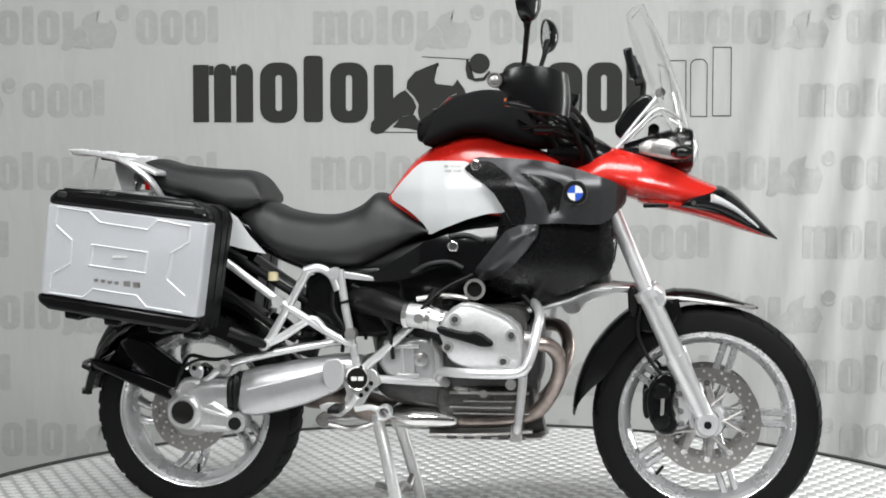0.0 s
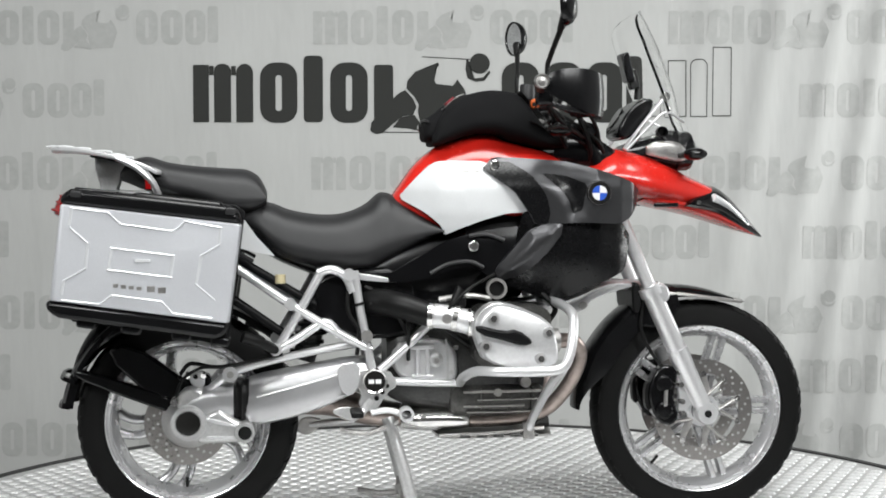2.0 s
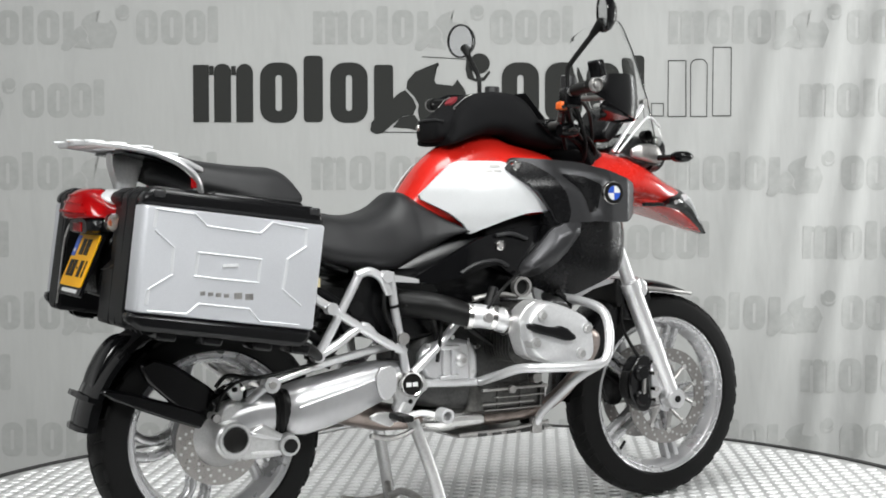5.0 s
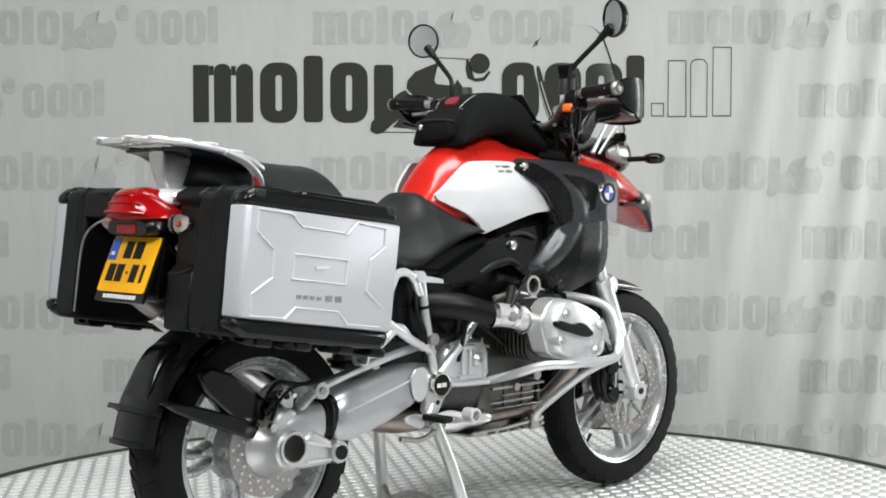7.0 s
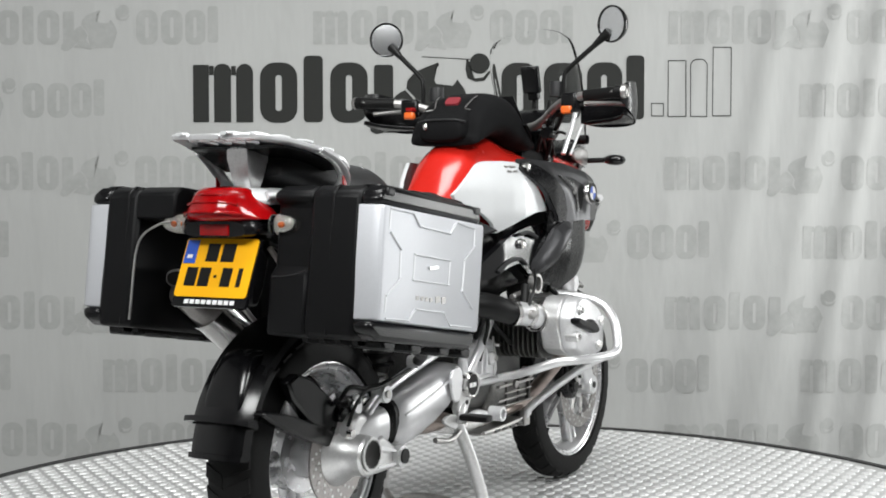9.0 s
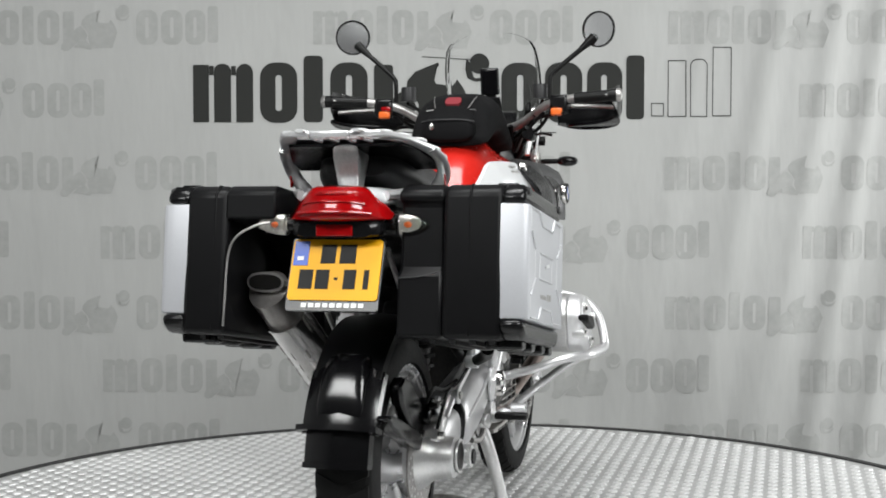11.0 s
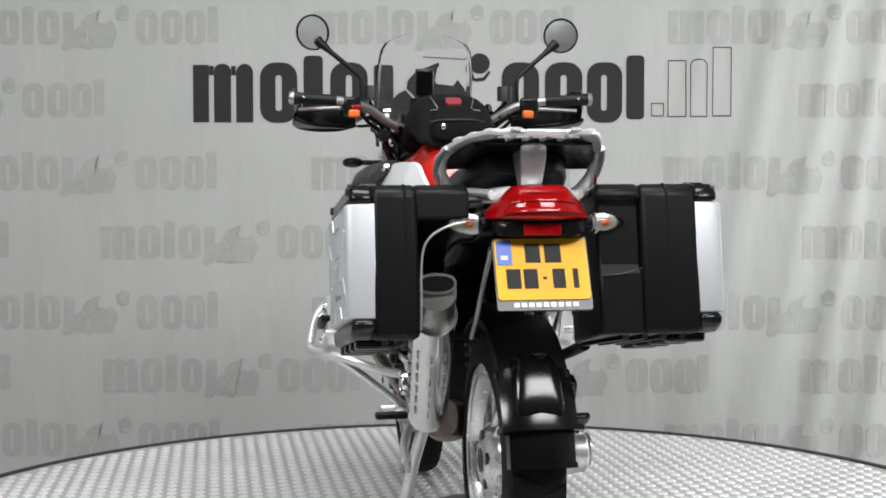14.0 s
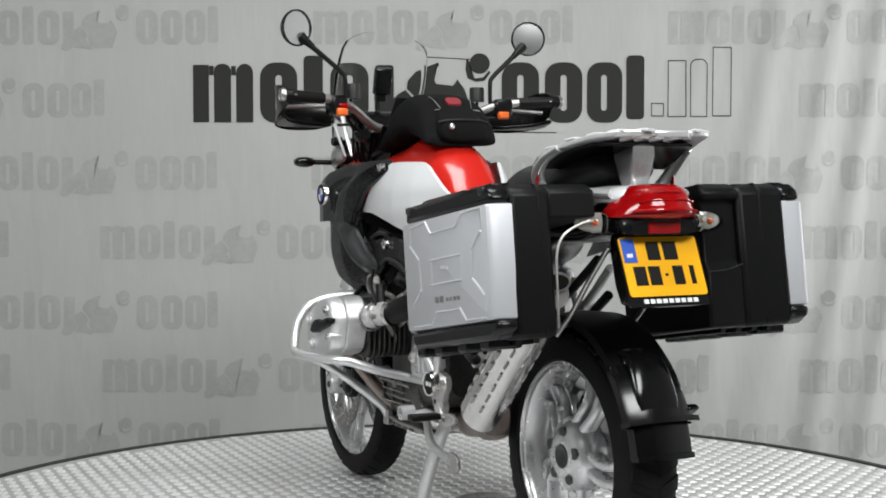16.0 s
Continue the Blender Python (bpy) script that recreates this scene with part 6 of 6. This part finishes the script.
for a, b in zip(edge, edge[1:]):
    for k in (0, 1, 2, 4, 5, 6):
        bm.faces.new((a[k], a[k + 1], b[k + 1], b[k]))
    for k in (0, 3):
        bm.faces.new((a[k], a[k + 4], b[k + 4], b[k]))
for a in (edge[0], edge[-1]):
    for k in range(3):
        bm.faces.new((a[k], a[k + 1], a[k + 5], a[k + 4]))
part("rack_lining", bm, M_BLACK, rack, "black sheet for the shade under the rack")
for y in (-0.06, -0.02, 0.02, 0.06):
    part("rack_bar", box(-1.078, y, rack_z(-1.078) - 0.009, 0.1, 0.011, 0.011, Matrix.Rotation(radians(7), 4, "Y")), M_FRAME, rack, bevel=0.002)
for i in range(5):
    for s in (-1, 1):
        x, y = (-1.135, -1.1, -1.05, -0.99, -0.93)[i], (0.07, 0.112, 0.136, 0.158, 0.174)[i]
        part("rack_pad", hull([(x - 0.024, rack_z(x) - 0.004, rack_z(x) + 0.003, 0.01, 0, s * (y - 0.006)), (x, rack_z(x) - 0.004, rack_z(x) + 0.004, 0.013, 0, s * y), (x + 0.024, rack_z(x) - 0.008, rack_z(x) + 0.001, 0.01, 0, s * (y + 0.006))], 12), M_RIB, rack, "pale rack pad")
part("rack_post", hull([(-1.03, 1.06, 1.1, 0.03), (-1.008, 0.99, 1.1, 0.026), (-0.975, 0.99, 1.098, 0.026), (-0.95, 1.06, 1.09, 0.03)], 16, 4), M_CAST, rack, "cast aluminium rack post")
for s in (-1, 1):
    leg = part("rack_leg", tube([(-0.95, s * 0.176, 1.092), (-0.9, s * 0.188, 1.068), (-0.862, s * 0.186, 1.035), (-0.845, s * 0.165, 1.0), (-0.84, s * 0.135, 0.975)], (0.015, 0.019), 14, flat=0.6), M_FRAME, rack, "curved silver rack leg")
    part("red_reflector", box(-0.866, s * 0.191, 1.022, 0.016, 0.004, 0.034), M_TAIL, leg, "small red reflector", bevel=0.002)
    part("grab_bar", tube([(-0.86, s * 0.18, 0.99), (-0.98, s * 0.13, 0.99), (-1.05, s * 0.1, 0.985)], 0.011, 10), M_FRAME, rack)

rings = []
for k in range(21):
    y = -0.116 + 0.232 * k / 20
    f = abs(y) / 0.116
    zt, zb = 1.006 - 0.062 * (max(0.0, f - 0.45) / 0.55) ** 1.4, 0.928 + 0.004 * f ** 2
    xc, hx = -1.105 + 0.05 * f ** 2, 0.04 * math.sqrt(max(0.06, 1 - f ** 2.4))
    ring = []
    for q in range(18):
        a = 2 * math.pi * q / 18
        c, sn = math.cos(a), math.sin(a)
        v = math.copysign(abs(sn) ** 0.7, sn)
        ring.append((xc + hx * math.copysign(abs(c) ** 0.75, c) + 0.018 * v, y, (zt + zb) / 2 + (zt - zb) / 2 * v))
    rings.append(ring)
tail = part("tail_light", loft(rings), M_TAIL, bike, "red tail light", sharp=60)
part("tail_ridge", tube([(-1.118, -0.085, 0.945), (-1.149, -0.04, 0.949), (-1.153, 0.0, 0.95), (-1.149, 0.04, 0.949), (-1.118, 0.085, 0.945)], 0.004, 8), M_TAIL, tail)
for x, half, z in ((-1.1425, 0.072, 0.972), (-1.133, 0.056, 0.989)):
    part("tail_ridge", tube([(x + 0.022, -half, z - 0.006), (x + 0.004, -half * 0.5, z), (x, 0.0, z), (x + 0.004, half * 0.5, z), (x + 0.022, half, z - 0.006)], 0.003, 8), M_TAIL, tail)
part("tail_cover", hull([(-1.1, 0.98, 0.99, 0.02), (-1.08, 0.96, 1.008, 0.07, 0.2), (-1.04, 0.945, 1.004, 0.11, 0.3), (-1.0, 0.94, 0.99, 0.12, 0.2)], 20), M_BLACK, tail, "black tail cover")
pb = part("plate_bracket", hull([(-1.115, 0.892, 0.928, 0.09, 0.1), (-1.09, 0.89, 0.94, 0.112, 0.1), (-1.02, 0.88, 0.96, 0.1)], 20, 4), M_BLACK, bike, "black number plate bracket")
part("rear_reflector", box(-1.112, 0, 0.908, 0.012, 0.085, 0.026), M_TAIL, pb, "red reflector", bevel=0.003)
part("tail_strut", prism(rounded([(-1.066, 0.89), (-1.0, 0.9), (-1.05, 0.73), (-1.1, 0.73)]), -0.085, 0.085, xzy), M_BLACK, pb, bevel=0.01)
for s in (-1, 1):
    ind = part("rear_indicator", lathe([(0.0, s * 0.075), (0.01, s * 0.07), (0.02, s * 0.052), (0.027, s * 0.025), (0.028, 0.0), (0.0, 0.0)], (0, 0, 0), "y", 24, closed=False), M_LENS, bike, "clear rear indicator with orange bulb")
    ind.data.transform(Matrix.Translation((-1.06, s * 0.128, 0.92)) @ Matrix.Diagonal((0.8, 1, 0.85, 1)))
    part("indicator_bulb", ball((-1.068, s * 0.156, 0.92), 0.006, 1, 1.5, 1, 12), M_ORANGE, ind, "orange bulb")
    part("indicator_reflector", lathe([(0.0, 0.0), (0.021, s * 0.004), (0.0245, s * 0.025), (0.02, s * 0.045), (0.011, s * 0.062), (0.0, s * 0.068)], (-1.05, s * 0.13, 0.92), "y", 20, closed=False), M_FROST, ind).data.transform(Matrix.Translation((-1.05, s * 0.13, 0.92)) @ Matrix.Diagonal((0.6, 1, 0.85, 1)) @ Matrix.Translation((1.05, -s * 0.13, -0.92)))
    part("indicator_stem", disc_between((-1.05, s * 0.09, 0.918), (-1.058, s * 0.13, 0.92), 0.013, 12), M_BLACK, ind)

# number plate: yellow, with bars for its characters
PT, PB = Vector((-1.08, 0, 0.886)), Vector((-1.137, 0, 0.754))
PD = (PB - PT).normalized()
PN = Vector((PD.z, 0, -PD.x)).normalized()
if PN.x > 0:
    PN = -PN


def on_plate(y, d, h):
    return Vector((0, y, 0)) + PT + PD * d + PN * h


def plate_slab(y0, y1, d0, d1, h0, h1, r=0.0):
    poly = arc_outline(y0, d0, y1, d1, r) if r else [(y0, d0), (y1, d0), (y1, d1), (y0, d1)]
    return prism(poly, h0, h1, on_plate)


plate = part("number_plate", plate_slab(-0.104, 0.104, 0.0, 0.143, 0.0, 0.003, 0.008), M_PLATE, bike, "yellow number plate with dark bars")
part("plate_holder", plate_slab(-0.107, 0.107, -0.004, 0.166, -0.01, -0.001, 0.006), M_BLACK, plate, "black plate holder")
part("plate_band", plate_slab(0.066, 0.1, 0.005, 0.062, 0.003, 0.0045), M_BLUE, plate, "blue band")
part("plate_band_mark", plate_slab(0.076, 0.091, 0.041, 0.05, 0.0045, 0.0055), M_WHITE, plate)
for y0, y1, d0, d1 in ((0.002, 0.036, 0.013, 0.057), (-0.045, -0.008, 0.013, 0.057), (0.05, 0.082, 0.072, 0.117), (0.012, 0.043, 0.072, 0.117), (-0.008, 0.0, 0.09, 0.096), (-0.05, -0.022, 0.072, 0.117), (-0.08, -0.068, 0.072, 0.117)):
    part("plate_bar", plate_slab(y0, y1, d0, d1, 0.003, 0.0042), M_INK, plate)
for k in range(9):
    part("holder_mark", plate_slab(0.07 - 0.0165 * k - 0.012, 0.07 - 0.0165 * k, 0.149, 0.159, -0.001, 0.0008), M_WHITE, plate)
for s in (-1, 1):
    part("pannier_rail", tube([(-1.06, s * 0.12, 0.93), (-0.97, s * 0.125, 0.885), (-0.8, s * 0.13, 0.875), (-0.66, s * 0.14, 0.84), (-0.58, s * 0.15, 0.8)], 0.006, 10), M_GREY, bike, "dark steel pannier rail")
    part("rail_brace", tube([(-1.04, s * 0.1, 0.865), (-0.95, s * 0.1, 0.78), (-0.872, s * 0.1, 0.7), (-0.8, s * 0.1, 0.64)], 0.0065, 10), M_STEEL, bike)

# ---- panniers ----
RT, FT, FB, RB = (-1.07, 0.968), (-0.604, 0.911), (-0.64, 0.648), (-1.102, 0.716)


def case_xz(u, v):
    """u from rear to front, v from the lower edge of the silver panel to its upper edge."""
    x = (RB[0] * (1 - u) + FB[0] * u) * (1 - v) + (RT[0] * (1 - u) + FT[0] * u) * v
    z = (RB[1] * (1 - u) + FB[1] * u) * (1 - v) + (RT[1] * (1 - u) + FT[1] * u) * v
    return x, z


def pannier(s, label):
    case = thing("pannier", (-0.86, s * 0.3, 0.62), label, "pannier", "panniers")

    def at(u, v, c):
        x, z = case_xz(u, v)
        return (x, s * c, z)
    full = [(-0.0, -0.17), (0.985, -0.18), (1.0, 0.0), (1.0, 1.0), (0.97, 1.13), (0.9, 1.17), (0.06, 1.17), (0.0, 1.1), (-0.01, 0.0)]
    if s < 0:
        body = part("shell", prism(full, 0.238, 0.372, at), M_MATT, case, "black plastic shell", bevel=0.012)
        part("shell_inner", prism([(0.0, -0.17), (0.985, -0.18), (1.0, 1.0), (0.97, 1.13), (0.9, 1.17), (0.06, 1.17), (0.0, 1.1), (0.0, 1.02), (0.035, 1.0), (0.035, 0.45), (0.0, 0.36)], 0.135, 0.24, lambda u, v, c: at(u, v, c + (0.06 * u if c < 0.2 else 0.0))), M_MATT, body, bevel=0.012)
    else:
        body = part("shell", prism(full, 0.27, 0.372, at), M_MATT, case, "black plastic shell", bevel=0.012)
        part("shell_step", prism([(0.0, 0.86), (0.5, 0.84), (0.72, 0.6), (0.78, -0.1), (0.985, -0.16), (1.0, 1.0), (0.97, 1.13), (0.9, 1.17), (0.06, 1.17), (0.0, 1.1)], 0.155, 0.275, at), M_MATT, body, bevel=0.006)
        part("step_trim", tube([at(-0.004, 0.83, 0.165), at(-0.005, 0.8, 0.2), at(-0.006, 0.7, 0.245), at(-0.006, 0.52, 0.264), at(-0.006, 0.1, 0.268), at(-0.005, -0.1, 0.27)], 0.003, 8), M_STEEL, body, "silver edge trim")
    part("shell_seam", prism([(-0.006, -0.15), (1.005, -0.15), (1.005, 1.12), (0.95, 1.178), (0.04, 1.178), (-0.006, 1.1)], 0.296, 0.302, at), M_MATT, body, bevel=0.004)
    bm = bmesh.new()
    outline = arc_outline(0.0, 0.0, 1.0, 1.0, 0.02)
    loops = []
    for k, y in ((1.0, 0.366), (1.0, 0.4), (0.985, 0.416), (0.96, 0.426), (0.93, 0.4285)):
        if k:
            loops.append([bm.verts.new(at(0.5 + (u - 0.5) * (1 - (1 - k) * 0.5), 0.5 + (v - 0.5) * (1 - (1 - k) * 0.4), y)) for u, v in outline])
        else:
            loops.append([bm.verts.new(at(0.5, 0.5, y))])
    m = len(outline)
    for a, b in zip(loops, loops[1:]):
        for i in range(m):
            if len(b) > 1:
                bm.faces.new((a[i], a[(i + 1) % m], b[(i + 1) % m], b[i]))
            else:
                bm.faces.new((a[i], a[(i + 1) % m], b[0]))
    bm.faces.new(loops[0])
    bm.faces.new(loops[-1][::-1])
    skin = part("side_panel", bm, M_PANNIER, case, "silver aluminium side panel with pressed ribs", sharp=40)

    def rib(pts, w=0.005):
        # given as places along the panel
        P = []
        for x, z in pts:
            P.append((x, s * 0.4275, z))
        for a, b in zip(P, P[1:]):
            a, b = Vector(a), Vector(b)
            d = (b - a).normalized() * w * 0.5
            part("rib", tube([a - d, b + d], w, 8, 1, flat=0.5), M_RIB_LIT, skin)
    for pts in ([(-1.045, 0.915), (-1.039, 0.957), (-0.946, 0.944), (-0.916, 0.914), (-0.78, 0.894), (-0.749, 0.92), (-0.659, 0.903), (-0.662, 0.858), (-0.71, 0.83), (-0.716, 0.79), (-0.724, 0.755), (-0.677, 0.713)],
                [(-1.042, 0.905), (-1.0, 0.866), (-1.006, 0.8), (-1.062, 0.769), (-1.068, 0.735)], [(-1.066, 0.718), (-0.972, 0.706), (-0.941, 0.729), (-0.813, 0.711), (-0.785, 0.679), (-0.685, 0.665)],
                [(-0.939, 0.852), (-0.781, 0.831), (-0.789, 0.774), (-0.948, 0.795), (-0.939, 0.852)]):
        rib(pts)
    for k in range(4):
        part("badge_bar", box(-0.93 + 0.02 * k, s * 0.429, 0.7535 - 0.0027 * k, 0.013, 0.0012, 0.009), M_STEEL, skin)
    for k in range(2):
        part("badge_bar", box(-0.84 + 0.028 * k, s * 0.429, 0.7435 - 0.0035 * k, 0.02, 0.0012, 0.015), M_STEEL, skin)
    part("emblem", box(-0.86, s * 0.4315, 0.818, 0.04, 0.003, 0.007), M_RIB, skin)
    lid = part("lid_edge", prism([(-0.005, 1.0), (1.0, 1.0), (0.975, 1.1), (0.92, 1.16), (0.05, 1.165), (0.0, 1.09)], 0.366, 0.421, at), M_BLACK, case, "black plastic upper edge", bevel=0.014)
    part("carry_handle", prism([(0.36, 1.1), (0.9, 1.1), (0.88, 1.2), (0.38, 1.2)], 0.335, 0.4, at), M_BLACK, lid, "black carry handle", bevel=0.012)
    part("handle_recess", prism([(0.06, 1.14), (0.3, 1.14), (0.3, 1.19), (0.06, 1.185)], 0.35, 0.4, at), M_BLACK, lid, bevel=0.006)
    for u in (0.08, 0.93):
        part("lid_lock", prism([(u - 0.03, 1.08), (u + 0.03, 1.08), (u + 0.03, 1.15), (u - 0.03, 1.15)], 0.404, 0.425, at), M_GREY, lid, "grey lock cover", bevel=0.004)
    base = part("base_edge", prism([(-0.02, 0.0), (1.0, 0.0), (0.985, -0.12), (0.94, -0.17), (0.06, -0.165), (-0.01, -0.1)], 0.366, 0.421, at), M_BLACK, case, "black plastic lower edge", bevel=0.012)
    for u in (0.15, 0.4, 0.68, 0.9):
        part("hinge", prism([(u, -0.15), (u + 0.12, -0.15), (u + 0.11, -0.24), (u + 0.01, -0.24)], 0.32, 0.405, at), M_BLACK, base, bevel=0.006)
    for k in range(4):
        part("foot_rib", prism([(0.1, -0.16), (0.9, -0.16), (0.88, -0.21), (0.12, -0.21)], 0.2 + 0.045 * k, 0.215 + 0.045 * k, at) if s < 0 or k > 1 else prism([(0.7, -0.16), (0.9, -0.16), (0.88, -0.21), (0.72, -0.21)], 0.2 + 0.045 * k, 0.215 + 0.045 * k, at), M_MATT, base)
    if s < 0:
        part("recess_trim", tube([at(-0.006, 0.345, 0.14), at(-0.006, 0.36, 0.19), at(-0.006, 0.41, 0.236)], 0.0015, 6), M_GREY, body)
    return case


pannier_r = pannier(-1, "silver and black hard side pannier with pressed ribs")
pannier_l = pannier(1, "silver and black hard side pannier, cut away for the exhaust")

# ---- tank bag ----
M_PATCH = mat("red woven patch", (0.2, 0.012, 0.02), 0.7, grain=500, bump=0.2)
bag = thing("tank_bag", (0.12, 0, 1.13), "soft black nylon tank bag strapped on the red tank", "tank bag")
part("bag_body", hull([(-0.06, 1.13, 1.16, 0.105, 0.1), (-0.052, 1.128, 1.175, 0.122, 0.15), (-0.035, 1.13, 1.218, 0.13, 0.2), (0.011, 1.145, 1.265, 0.137, 0.25), (0.06, 1.16, 1.284, 0.14, 0.28), (0.118, 1.16, 1.294, 0.142, 0.3), (0.183, 1.137, 1.288, 0.142, 0.3), (0.215, 1.13, 1.27, 0.14, 0.28),
                            (0.24, 1.124, 1.232, 0.138, 0.22), (0.28, 1.118, 1.182, 0.13, 0.15), (0.325, 1.12, 1.155, 0.11)], 36, 3.4, fine=5), M_CLOTH, bag, "black nylon bag body", sharp=60)
pk = part("bag_pocket", hull([(-0.085, 1.15, 1.18, 0.05), (-0.078, 1.142, 1.205, 0.075, 0.1), (-0.05, 1.14, 1.225, 0.085, 0.15), (-0.02, 1.15, 1.25, 0.08, 0.15)], 28, 3.2), M_CLOTH, bag, "rear zip pocket", sharp=60)
part("zip", tube([(-0.07, -0.08, 1.198), (-0.079, -0.04, 1.204), (-0.081, 0.04, 1.204), (-0.07, 0.08, 1.198)], 0.0035, 8), M_GREY, pk)
part("zip_pull", ball((-0.088, 0.045, 1.185), 0.008, 0.6, 1, 1.3, 10), M_CHROME, pk, "metal zip pull")
part("bag_patch", prism(arc_outline(-0.024, -0.014, 0.024, 0.014, 0.01), -0.002, 0.004, lambda a, b, c: (0.0 + b * 0.85 - 0.4 * c, a, 1.262 + b * 0.75 + c)), M_PATCH, bag, "red oval patch")
part("bag_piping", tube([(-0.032, -0.075, 1.235), (-0.022, -0.05, 1.238), (-0.022, 0.05, 1.238), (-0.032, 0.075, 1.235)], 0.0014, 8), M_STEEL, bag, "grey piping")
for s in (-1, 1):
    part("bag_piping", tube([(-0.022, s * 0.05, 1.24), (0.012, s * 0.062, 1.27), (0.035, s * 0.065, 1.28)], 0.0012, 8), M_STEEL, bag)
    part("bag_strap", tube([(0.22, s * 0.13, 1.2), (0.27, s * 0.12, 1.17), (0.31, s * 0.1, 1.13)], 0.008, 8, flat=0.4), M_CLOTH, bag)
part("map_window", prism([(0.2, -0.1), (0.27, -0.1), (0.27, 0.1), (0.2, 0.1)], 0.0, 0.002, lambda a, b, c: (a, b, lerp(a, [0.2, 0.27], [1.286, 1.21]) + c)), M_GREY, bag)


# ---- the platform turns, and all that stands on it ----
def motions():
    def spin(ob, shift):
        place = Matrix.Translation(Vector((0, shift, 0)) + ORIGIN[ob.name])
        walk(ob, [(t, pose(0, 0, 0, 0, 0, a) @ place) for t, a in rows_of_turn])
    fine_t = np.arange(0, 16.01, 0.5)
    rows_of_turn = [(float(t), float(np.interp(t, [r[0] for r in TURN], [r[1] for r in TURN]))) for t in fine_t]
    spin(turntable, 0.0)
    for ob in (bike, pannier_r, pannier_l, bag):
        spin(ob, SHIFT)


motions()
